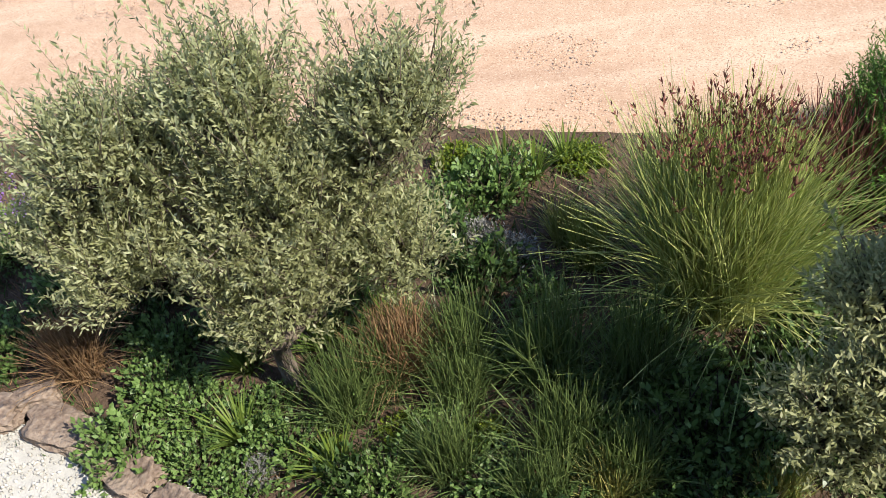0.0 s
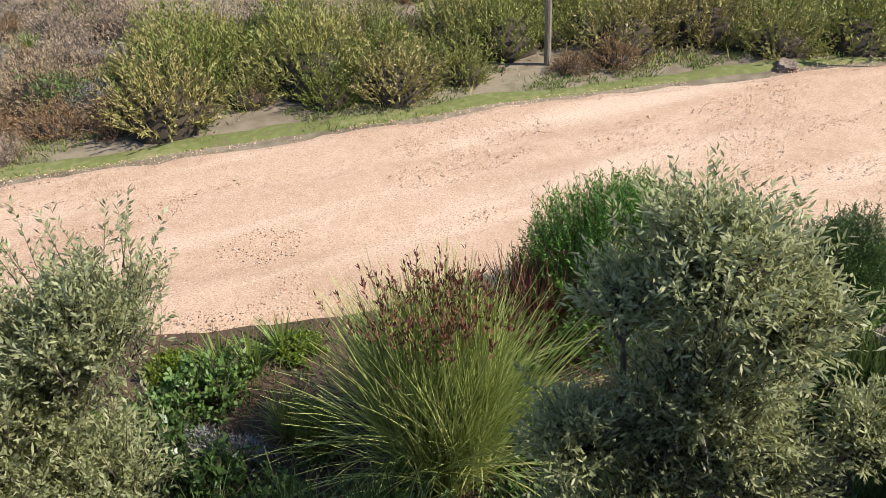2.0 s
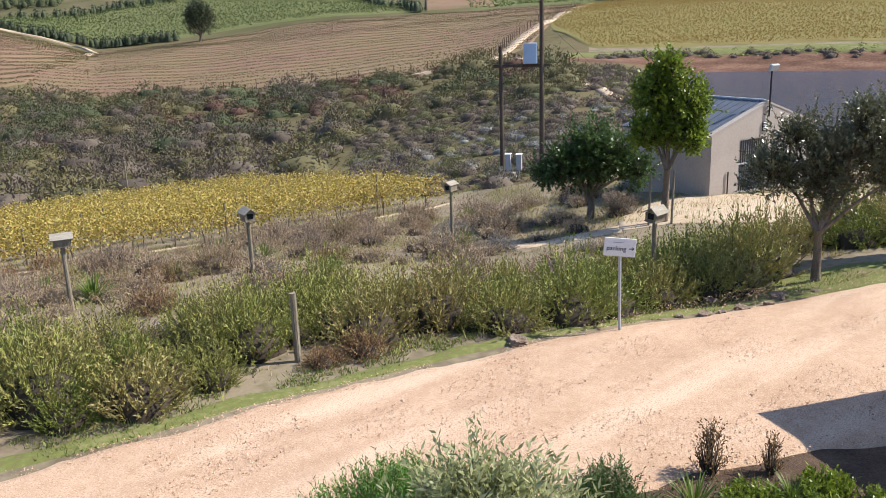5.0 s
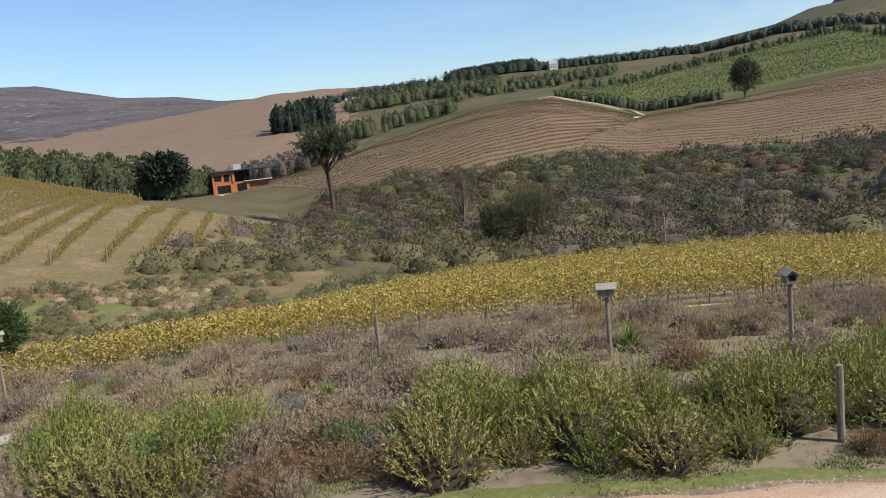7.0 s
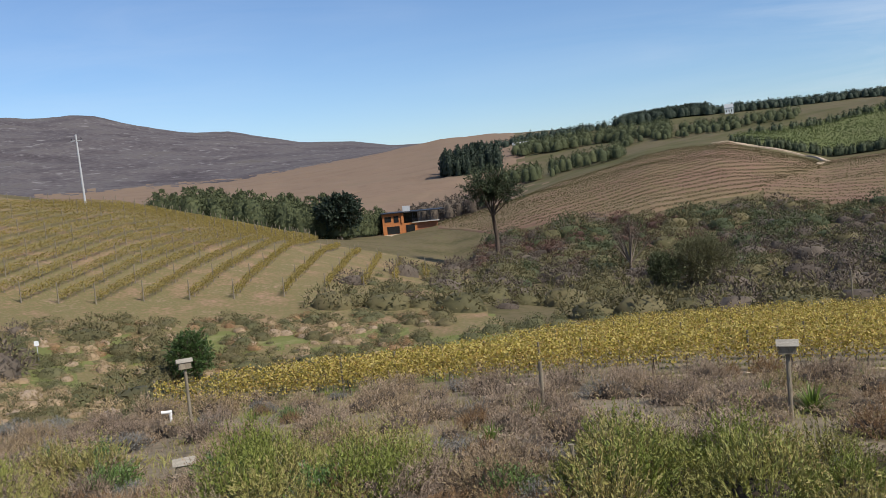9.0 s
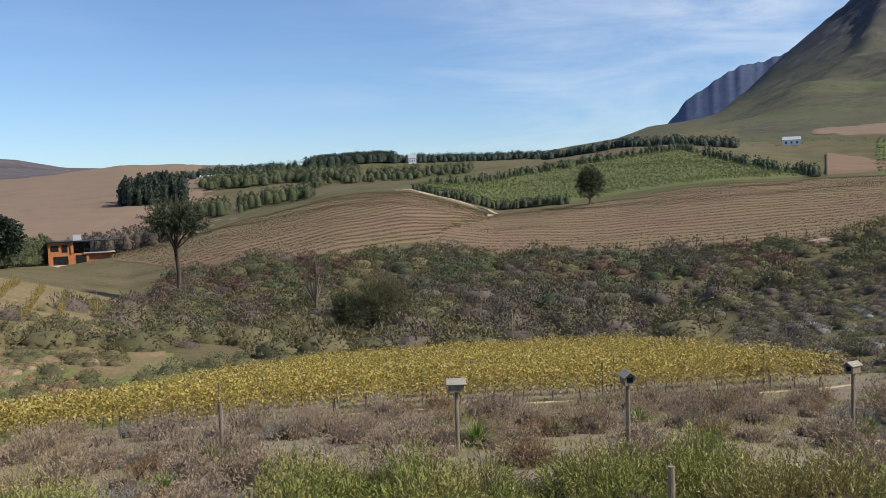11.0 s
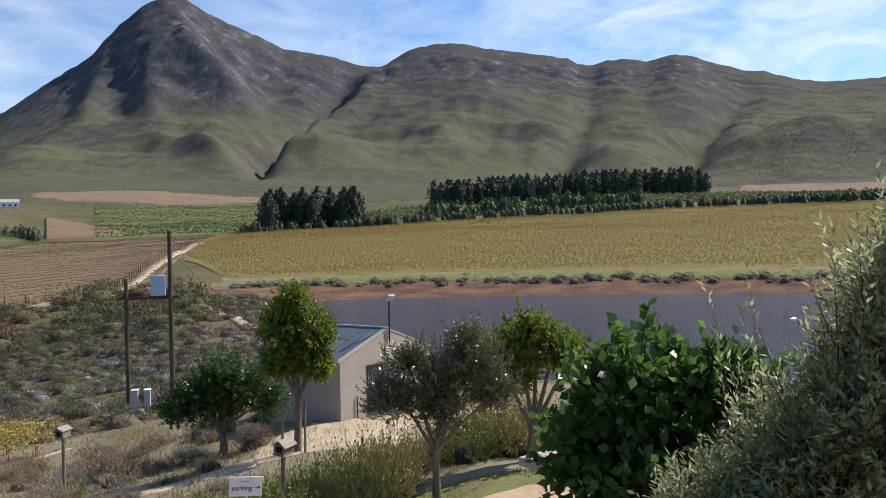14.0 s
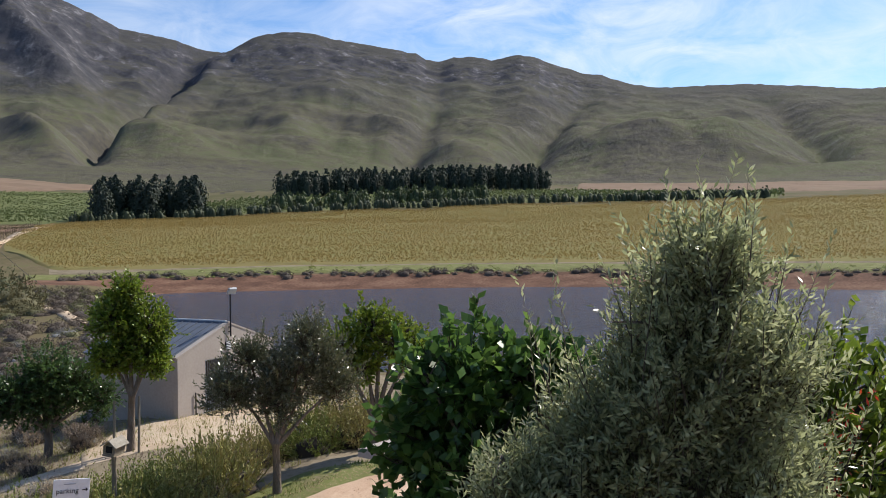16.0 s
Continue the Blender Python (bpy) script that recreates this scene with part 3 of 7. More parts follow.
# height of the land along rings round the terrace: distance, then (bearing, height) pairs
RINGS = [
    (0.0, ((0, 0), (1, 0))),
    (13.0, ((-40, -0.1), (0, 0), (60, 0), (105, 0))),
    (20.0, ((-40, -0.9), (30, -0.9), (45, -1.1), (58, -0.9), (68, -0.25), (105, 0))),
    (33.0, ((-40, -2.4), (-25, -2.9), (0, -3.1), (39, -3.0), (48, -2.4), (56, -1.7), (75, -1.7), (105, -1.5))),
    (45.0, ((-40, -3.2), (-25, -5.6), (-10, -5.4), (0, -4.9), (27, -4.6), (39, -4.0), (48, -3.2), (56, -1.9), (62, -2.0), (75, -2.4), (105, -2.6))),
    (60.0, ((-40, -4), (-25, -8), (-10, -8), (0, -7.1), (27, -6.6), (40, -5), (48, -3.2), (54, -2.6), (57, -3.0), (62, -4.6), (105, -5.5))),
    (90.0, ((-40, -2.5), (-27, -3.9), (-17, -5.6), (-6, -7.7), (0, -9.6), (10, -10.4), (20, -10), (30, -8.6), (40, -5.2), (47, -2.4), (51, -2.2), (53.6, -2.8), (56, -4.6), (58, -6), (105, -6))),
    (128.0, ((-40, 7), (-27, 3.2), (-17, -3), (-6, -10.6), (0, -11.2), (10, -9.2), (20, -8.8), (30, -7.2), (40, -3.4), (47, -0.9), (52, -1.5), (54.6, -3.2), (57, -4.2), (105, -4.2))),
    (137.0, ((-40, 9), (-27, 4.4), (-17, -2.8), (-6, -10.8), (0, -10.7), (10, -8.7), (20, -8.4), (30, -6.8), (40, -3.2), (47, -0.8), (51, -1.2), (56, -1.1), (105, -0.9))),
    (170.0, ((-40, 14), (-34, 10.5), (-27, 6.0), (-17, -3.2), (-6, -11), (0, -8), (7.6, -6), (16, -7.2), (23, -7.2), (34, -5.5), (42, -3), (47, -0.4), (60, 0.8), (105, 1.2))),
    (250.0, ((-40, 6), (-27, -2), (-17, -8), (-10, -9.6), (-4, -6), (0, -2), (7.5, 3), (12, 4.2), (18, -1), (25, 0.3), (34, 3.4), (43, 4.2), (50, 6.8), (60, 8), (105, 9))),
    (330.0, ((-40, -3), (-17, -12), (-10, -14), (-4, -9), (0, -2), (7.5, 7.6), (12.6, 9.3), (18.5, -0.3), (23, 0.9), (34, 8), (43, 9.4), (50, 10.5), (60, 12.5), (64, 13.8), (78, 16.2), (87, 17), (105, 17.5))),
    (480.0, ((-40, 0), (-17, -4), (-6, 0), (0, 4), (7, 12), (14, 17.5), (23, 25), (30.5, 29.5), (38, 19), (45, 19), (55, 20), (62, 27), (75, 31), (82, 30), (92, 26), (105, 25))),
    (700.0, ((-40, 8), (-17, 6), (-8, 16), (0, 30), (10, 38), (22, 36), (27, 45), (35, 45), (45, 48), (60, 42), (80, 46), (105, 40))),
    (1200.0, ((-40, 30), (-20, 30), (-10, 52), (-6, 64), (-3, 64), (10, 55), (22, 58), (27, 80), (31, 94), (38, 100), (47, 100), (54, 100), (60, 94), (70, 80), (80, 74), (105, 74))),
]
# the skyline: bearing and rise in degrees of the crest, three kilometres off
CREST_B = (-60, -40, -33, -31.2, -29.3, -28, -26.1, -23.4, -22.4, -19.9, -18.2, -15.3, -11.9, -9.3, -3, 10, 18, 21.5, 23.4, 25.7, 26.6, 28.7, 29.9, 32, 33, 34.8, 36.6, 38.7, 40.3, 42, 43, 43.7, 45.1, 45.8, 46.8, 47.8, 49, 50.5,
           52.7, 54.1, 55.6, 57.2, 59.1, 60.6, 62, 62.7, 64.1, 65.3, 66.4, 67.9, 69.8, 73.2, 73.9, 74.9, 75.8, 76.9, 78.4, 80.1, 81.1, 82.7, 84.5, 85.5, 86.5, 87.7, 89.3, 92.3, 95.1, 98.4, 101.2, 104, 120, 150)
CREST_E = (4, 6, 6.19, 6.02, 6.15, 6.01, 5.39, 4.76, 4.59, 4.49, 4.06, 3.39, 3.17, 2.66, 2.5, 2.4, 2.5, 2.95, 3.3, 3.58, 3.7, 4.42, 4.5, 4.75, 5.05, 6.4, 8.1, 9.73, 10.94, 12.07, 13.3, 14.05, 15.27, 15.7, 15.95, 15.83, 15.2, 14.56,
           13.74, 13.06, 12.9, 12.65, 12.18, 11.97, 12.8, 13.14, 13.36, 13.44, 13.33, 13, 12.73, 12.15, 11.72, 11.6, 11.86, 11.93, 11.64, 11.93, 11.78, 11.2, 10.58, 10.5, 10.12, 9.75, 9.44, 9.43, 9.35, 8.97, 8.57, 8.5, 6, 4)
CREST_D = 3000.0
# the green skirt below the crags, where the slope breaks
SKIRT_B = (-60, -33, -20, -9, 10, 24, 29, 32.6, 34.8, 36.7, 39.2, 42, 45.7, 49.3, 53, 57, 61, 66, 72, 80, 88, 96, 104, 120, 150)
SKIRT_E = (3.4, 5.2, 3.9, 2.5, 2.3, 3.2, 4.2, 4.75, 5.5, 6.2, 7.4, 8.05, 8.7, 9.2, 8.2, 8.8, 9.8, 10.2, 9.6, 9.2, 8, 7.5, 7, 5, 3.5)
SKIRT_D = 2320.0
# ridges and gullies on the mountain: half width in degrees, then bearing, share of the way to the crest, rise in metres
FOLDS = (
    (1.3, (59.6, 1.0, -5), (57.8, 0.76, -70), (57.4, 0.66, -95), (56.1, 0.55, -100), (53.4, 0.36, -85), (52.2, 0.12, -40), (51.7, 0.03, -15)),
    (1.5, (62.7, 1.0, 0), (60.8, 0.9, 25), (58.9, 0.63, 45), (55.9, 0.41, 45), (53.9, 0.2, 35), (53.2, 0.1, 10)),
    (1.9, (47.5, 0.97, 10), (48.3, 0.8, 60), (50.4, 0.7, 60), (52, 0.6, 30)),
    (1.6, (45, 0.39, 20), (48.6, 0.23, 38), (50.6, 0.09, 20)),
    (0.9, (42.7, 0.91, 15), (41.9, 0.66, 35)), (0.9, (44.2, 0.85, -5), (43.8, 0.66, -12)), (1.0, (45.9, 0.85, 20), (45.7, 0.62, 26)),
    (1.3, (85, 0.8, -15), (82.5, 0.47, -55), (81.7, 0.35, -60), (80.7, 0.17, -40)),
    (1.4, (95.5, 0.84, -15), (97.3, 0.6, -50), (99.5, 0.25, -50)),
    (1.2, (75, 0.81, -15), (73.8, 0.33, -35), (73, 0.16, -25)))
# rounded knolls: bearing, share, half widths of both, rise
KNOLLS = ((57, 0.2, 2.6, 0.1, 42), (68.5, 0.5, 3, 0.08, 30), (72.5, 0.32, 2.2, 0.1, 25), (87.5, 0.24, 4, 0.1, 62), (93.5, 0.24, 3, 0.1, 45), (64, 0.3, 2.5, 0.12, 25), (77.5, 0.2, 2.2, 0.1, 25), (38, 0.3, 2.5, 0.15, 25))


def land(x, y):
    """Height of the ground at x, y (arrays)."""
    x, y = np.asarray(x, float), np.asarray(y, float)
    b = np.degrees(np.arctan2(x, y))
    d = np.hypot(x, y)
    ds = np.array([r[0] for r in RINGS] + [SKIRT_D, CREST_D])
    crest = 5 + CREST_D * np.tan(np.radians(np.interp(b, CREST_B, CREST_E)))
    skirt = 5 + SKIRT_D * np.tan(np.radians(np.interp(b, SKIRT_B, SKIRT_E)))
    hs = [np.interp(b, [p[0] for p in r[1]], [p[1] for p in r[1]]) for r in RINGS] + [skirt, crest]
    hs = np.stack(hs, 0)
    out = np.zeros_like(d)
    for k in (-0.045, -0.015, 0.015, 0.045):
        dk = np.clip(d * (1 + k * np.clip((2950 - d) / 500, 0, 1)), 0, CREST_D * 0.9999)
        i = np.clip(np.searchsorted(ds, dk, side="right") - 1, 0, len(ds) - 2)
        t = (dk - ds[i]) / (ds[i + 1] - ds[i])
        t = np.where(i == len(ds) - 3, t ** 1.25, np.where(i == len(ds) - 2, t ** 1.1, t))
        lo = np.take_along_axis(hs, i[None], 0)[0]
        hi = np.take_along_axis(hs, i[None] + 1, 0)[0]
        out += (lo + (hi - lo) * t) / 4
    # unevenness that grows with distance; folds on the mountains
    rough = np.clip((d - 13) / 20, 0, 1) * np.clip(0.004 * d, 0, 2.2)
    out += rough * (fbm(x / 18, y / 18, 3) - 0.5) * 1.3 * (d < 1400)
    p = np.clip((d - 1200) / (CREST_D - 1200), 0, 1.0)
    tall = np.clip((crest - 90) / 500, 0.05, 1)
    wob = 1.6 * (fbm(x / 420, y / 420, 11) - 0.5)
    hump = 4 * p * (1 - p)
    for wide, *stops in FOLDS:
        ps = np.array([q[1] for q in stops])
        order = np.argsort(ps)
        mid = np.interp(p, ps[order], np.array([q[0] for q in stops])[order])
        rise = np.interp(p, ps[order], np.array([q[2] for q in stops])[order]) * np.clip((p - ps.min() + 0.1) / 0.1, 0, 1) * np.clip(p * 14, 0, 1) * np.clip((ps.max() + 0.1 - p) / 0.1, 0, 1)
        off = (b + wob - mid) / wide
        out += rise * np.exp(-np.abs(off) ** 1.6)
    for kb, kp, wb_, wp_, rise in KNOLLS:
        out += np.clip(p * 14, 0, 1) * rise * np.exp(-((b + wob - kb) / wb_) ** 2 - ((p + wob * 0.02 - kp) / wp_) ** 2)
    calm = np.clip((2960 - d) / 260, 0, 1)
    out += tall * hump * (ridged(b / 2.6 + wob, p * 5, 31, 3) - 0.55) * 13
    out += tall * hump * (ridged(x / 300 + y / 900, y / 300 - x / 900, 37, 4) - 0.55) * 46
    out += tall * np.clip(p * 6, 0, 1) * calm * (ridged(x / 110, y / 110, 43, 3) - 0.55) * 13
    crag = np.clip((out - 380) / 200, 0, 1) * calm
    out += crag * (ridged(x / 85, y / 85, 41, 4) - 0.55) * 46 + (fbm(b * 5.0, 0 * b, 51) - 0.5) * 9 * tall * (1 - calm)
    behind = np.clip((d - CREST_D) / 1700, 0, 1)
    return out - behind * crest * 0.8


def land1(x, y):
    return float(land(np.array([x]), np.array([y]))[0])


def at(bearing, d, up=0.0):
    """A place on the ground at a bearing (degrees) and distance."""
    x, y = d * math.sin(radians(bearing)), d * math.cos(radians(bearing))
    return x, y, land1(x, y) + up


def build_ground():
    radii = np.concatenate([np.linspace(0.6, 12, 26), np.geomspace(12.6, 127, 90), np.linspace(128, 140, 22), np.geomspace(142, 1190, 80), np.linspace(1200, 3060, 130), np.geomspace(3100, 4700, 10)])
    bear = np.concatenate([np.arange(-55, 30, 0.5), np.arange(30, 108, 0.32), np.arange(108, 120, 0.5), np.arange(120, 305, 5.0)])
    B, D = np.meshgrid(np.radians(bear), radii, indexing="ij")
    X, Y = D * np.sin(B), D * np.cos(B)
    Z = land(X, Y)
    nb, nr = B.shape
    v = np.stack([X, Y, Z], 2).reshape(-1, 3)
    i, j = np.meshgrid(np.arange(nb), np.arange(nr - 1), indexing="ij")
    i2 = (i + 1) % nb
    f = np.stack([i * nr + j, i * nr + j + 1, i2 * nr + j + 1, i2 * nr + j], 2).reshape(-1, 4)
    v = np.concatenate([v, [[0, 0, 0]]])
    c = np.arange(nb)
    fan = np.stack([c * nr, ((c + 1) % nb) * nr, np.full(nb, len(v) - 1)], 1)[:, ::-1]
    mid = v[f].mean(1)
    d, b = np.hypot(mid[:, 0], mid[:, 1]), np.degrees(np.arctan2(mid[:, 0], mid[:, 1]))
    jit = (fbm(mid[:, 0] / 6, mid[:, 1] / 6, 77) - 0.5)
    idx = np.zeros(len(f), int)
    idx[(d < 11) & (mid[:, 1] < 8.0 - 0.35 * mid[:, 0])] = 1
    idx[(d > 34 + 6 * jit) & (b < -14 + 10 * jit)] = 4
    idx[(d > 62 + 10 * jit) & (b < 50)] = 4
    idx[(d > 84 + 12 * jit) & (d < 160) & (b < -5)] = 5
    hollow = (d > 36 + 6 * jit) & (d < 100) & (b < 1 - 0.12 * (d - 40))
    idx[hollow] = 5
    idx[hollow & (fbm(mid[:, 0] / 7, mid[:, 1] / 5, 78) > 0.6) & (d < 80)] = 8
    idx[(d > 44) & (b > 38 + 10 * jit) & (d < 150)] = 4
    idx[(d > 172 + 10 * jit) & (b > -4) & (d < 340)] = 4
    idx[d > 330] = 6
    idx[(d > 330) & (b < -1 + 8 * jit)] = 9
    idx[(d > 640 + 260 * jit) & (b > 34)] = 2
    idx[(d > 1000 + 500 * jit) & (b > 0)] = 2
    idx[(d > 1250 + 300 * jit) & (b < -7)] = 7
    idx[(d > 1500) & (b < 4)] = 7
    idx[(d > 128.5) & (d < 139) & (b > 48)] = 3
    me = mesh_np("ground", v, [f[:, ::-1], fan], [M["ground"], M["soil"], M["mountain"], M["bank"], M["scrub_floor"], M["hill_grass"], M["farmland"], M["heath_hill"], M["grass"], M["plough"]], np.concatenate([idx, np.ones(len(fan), int)]), smooth=True)
    # three-sided faces come after the four-sided ones
    tagged(new("ground", me), "dry valley land rising to heath-covered mountains", "ground", kind="structure")


build_ground()


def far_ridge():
    """A ridge beyond the peak's shoulder, four kilometres off, coloured blue for haze."""
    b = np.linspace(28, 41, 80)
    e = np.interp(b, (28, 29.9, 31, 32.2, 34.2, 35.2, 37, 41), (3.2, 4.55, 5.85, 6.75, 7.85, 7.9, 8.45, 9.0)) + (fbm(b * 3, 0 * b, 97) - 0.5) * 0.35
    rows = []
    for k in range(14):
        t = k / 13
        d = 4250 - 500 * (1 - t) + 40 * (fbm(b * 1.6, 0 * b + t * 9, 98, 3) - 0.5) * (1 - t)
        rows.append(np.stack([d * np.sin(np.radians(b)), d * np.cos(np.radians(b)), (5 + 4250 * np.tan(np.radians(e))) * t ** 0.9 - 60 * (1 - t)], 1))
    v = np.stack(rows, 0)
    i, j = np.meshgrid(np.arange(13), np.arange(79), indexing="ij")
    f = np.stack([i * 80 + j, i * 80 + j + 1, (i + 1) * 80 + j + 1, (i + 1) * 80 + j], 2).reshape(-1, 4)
    tagged(new("backdrop_ridge", mesh_np("backdrop_ridge", v.reshape(-1, 3), [f[:, ::-1]], M["far_rock"], smooth=True)), "distant mountain ridge coloured haze-blue", "mountain", kind="structure")


far_ridge()


def sheet(name, label, b0, b1, d0, d1, mat_, up=0.12, nb=60, nd=40, category="field", kind="structure"):
    """A patch of land between two bearings and two distances (numbers or functions of the bearing), laid on the ground."""
    bs = np.linspace(b0, b1, nb)
    lo = np.array([d0(b) if callable(d0) else d0 for b in bs])
    hi = np.array([d1(b) if callable(d1) else d1 for b in bs])
    t = np.linspace(0, 1, nd)
    D = lo[:, None] + (hi - lo)[:, None] * t[None]
    B = np.radians(bs)[:, None] + 0 * D
    X, Y = D * np.sin(B), D * np.cos(B)
    Z = land(X, Y) + up
    Z[0], Z[-1], Z[:, 0], Z[:, -1] = Z[0] - up - 0.3, Z[-1] - up - 0.3, Z[:, 0] - up - 0.3, Z[:, -1] - up - 0.3
    i, j = np.meshgrid(np.arange(nb - 1), np.arange(nd - 1), indexing="ij")
    f = np.stack([i * nd + j, (i + 1) * nd + j, (i + 1) * nd + j + 1, i * nd + j + 1], 2).reshape(-1, 4)[:, ::-1]
    me = mesh_np(name, np.stack([X, Y, Z], 2).reshape(-1, 3), [f], mat_, smooth=True)
    return tagged(new(name, me), label, category, kind=kind)


def lin(*pairs):
    a, b = [p[0] for p in pairs], [p[1] for p in pairs]
    return lambda t: float(np.interp(t, a, b))


# the road: its far and near edge
road_far = lin((-16, 13.4), (-6, 11.7), (-1.7, 10.8), (2, 10.2), (5.4, 9.72), (8.5, 8.98), (11.6, 8.4), (13.5, 7.85), (17, 6.5), (22, 3.2), (30, -3))
road_near = lin((-16, 9.4), (-6, 7.9), (0, 6.65), (1.2, 6.4), (4, 5.75), (6.7, 4.85), (9, 4.0), (11, 2.4), (14, -0.5), (20, -6), (30, -16))


def build_road():
    xs = np.linspace(-16, 30, 240)
    t = np.linspace(0, 1, 44)
    lo = np.array([road_near(x) for x in xs]) + (fbm(xs * 1.7, 0 * xs, 5) - 0.5) * 0.4
    hi = np.array([road_far(x) for x in xs]) + (fbm(xs * 2.1, 0 * xs + 9, 6) - 0.5) * 0.3
    Y = lo[:, None] + (hi - lo)[:, None] * t[None]
    X = xs[:, None] + 0 * Y
    edge = np.minimum(1, np.minimum(t, 1 - t) * 18)[None]
    ruts = -0.02 * (np.exp(-((t - 0.3) / 0.06) ** 2) + np.exp(-((t - 0.72) / 0.06) ** 2))[None]
    Z = land(X, Y) + 0.075 * edge - 0.03 + ruts * edge + (fbm(X * 0.4, Y * 1.6, 8) - 0.5) * 0.022 * edge + (fbm(X * 7, Y * 7, 9) - 0.5) * 0.008 * edge
    n, k = Z.shape
    i, j = np.meshgrid(np.arange(n - 1), np.arange(k - 1), indexing="ij")
    f = np.stack([i * k + j, (i + 1) * k + j, (i + 1) * k + j + 1, i * k + j + 1], 2).reshape(-1, 4)
    tagged(new("road", mesh_np("road", np.stack([X, Y, Z], 2).reshape(-1, 3), [f], M["road"], smooth=True)), "pale orange sandy dirt road with loose gravel", "road", kind="structure")


build_road()

# water of the dam
wb = np.radians(np.linspace(49, 125, 60))
wv = np.concatenate([np.stack([48 * np.sin(wb), 48 * np.cos(wb), 0 * wb - 3.15], 1), np.stack([139 * np.sin(wb), 139 * np.cos(wb), 0 * wb - 3.15], 1)])
wf = np.array([(k, k + 60, k + 61, k + 1) for k in range(59)])
tagged(new("water", mesh_np("water", wv, [wf[:, ::-1]], M["water"])), "dark rippled water of a farm dam", "water", kind="structure")

# fields on the far slopes
sheet("field_bare_slope", "brown autumn vineyard slope with bare rows", -7, 18.5, lin((-7, 235), (-3, 190), (7.6, 172), (14, 190), (18.5, 250)), lin((-7, 260), (0, 285), (7, 325), (12.4, 328), (18.5, 275)), M["field"], 0.25)
sheet("field_brown_slope", "broad brown vineyard slope above the scrub", 14.2, 49.5, lin((14.2, 178), (23, 172), (34, 168), (43, 150), (46, 175), (49.5, 300)), lin((14.2, 200), (18.5, 300), (23, 322), (34, 325), (49.5, 322)), M["field"], 0.25)
sheet("field_orchard", "green orchard slope below the ridge", 12.8, 39, lin((12.8, 345), (23, 335), (39, 345)), lin((12.8, 380), (14.3, 420), (23, 475), (31, 478), (36, 420), (39, 350)), M["field_green"], 0.3)
sheet("field_golden", "golden autumn vineyard beyond the dam", 47, 106, lin((47, 215), (50, 158), (56, 150), (106, 150)), lin((47, 225), (50, 322), (106, 322)), M["field_gold"], 0.25, nb=90)
sheet("field_valley_green", "green field below the mountain", 42, 54, 335, 620, M["field_green"], 0.4)
sheet("field_terraced", "small terraced brown plot beside the orchard", 39.2, lin((0, 44.0))(0), 348, lin((39.2, 520), (41, 500), (44, 360)), M["field"], 0.8)
sheet("field_ploughed", "pinkish ploughed field at the mountain's foot", 38.4, 52.5, lin((38.4, 700), (41, 650), (46, 600), (50, 625), (52.5, 660)), lin((38.4, 770), (45, 790), (52.5, 700)), M["plough"], 0.8)
sheet("field_far_green", "green field between the windbreaks", 57, 97, 340, 452, M["field_green"], 0.4)
sheet("field_far_brown", "bare violet-brown land at the mountain's foot", 84, 106, 480, 720, M["plough"], 0.8)
sheet("field_far_left", "bare brown hill fields in the distance", -21, -1, lin((-21, 640), (-14, 470), (-8, 430), (-1, 560)), lin((-22, 1150), (-12, 1180), (-2, 1190)), M["plough"], 1.0)
def verge_strip():
    xs = np.linspace(-16, 17, 160)
    e = np.array([road_far(x) for x in xs])
    t = np.array([-0.02, 0.1, 0.32, 0.55])
    Y = e[:, None] + t[None] + ((fbm(xs * 1.1, 0 * xs, 15) - 0.5) * 0.5)[:, None] * np.array([0.2, 0.4, 0.8, 1])[None]
    X = xs[:, None] + 0 * Y
    Z = land(X, Y) + np.array([-0.05, 0.035, 0.03, -0.06])[None]
    i, j = np.meshgrid(np.arange(159), np.arange(3), indexing="ij")
    f = np.stack([i * 4 + j, (i + 1) * 4 + j, (i + 1) * 4 + j + 1, i * 4 + j + 1], 2).reshape(-1, 4)
    tagged(new("verge", mesh_np("verge", np.stack([X, Y, Z], 2).reshape(-1, 3), [f], M["grass"], smooth=True)), "green grassy verge along the dirt road", "verge", kind="structure")


verge_strip()
sheet("lawn", "short sunlit lawn beside the road", 60, 78, lin((60, 15.6), (68, 17.0), (78, 14.5)), lin((60, 17.4), (66, 19.5), (78, 20)), M["grass"], 0.03, 30, 12, "lawn")
sheet("yard", "pale bare sand yard before the pump house", 51.5, 70, lin((51.5, 26.0), (57, 26.5), (70, 24)), lin((51.5, 28), (54, 32), (57, 33), (70, 36)), M["sand"], 0.05, 40, 16, "yard")
sheet("sand_path", "pale sandy footpath along the bank", 38, 52.5, lin((38, 23.9), (46, 24.2), (52.5, 25.6)), lin((38, 24.6), (46, 25.3), (52.5, 27.6)), M["sand"], 0.04, 40, 6, "path")


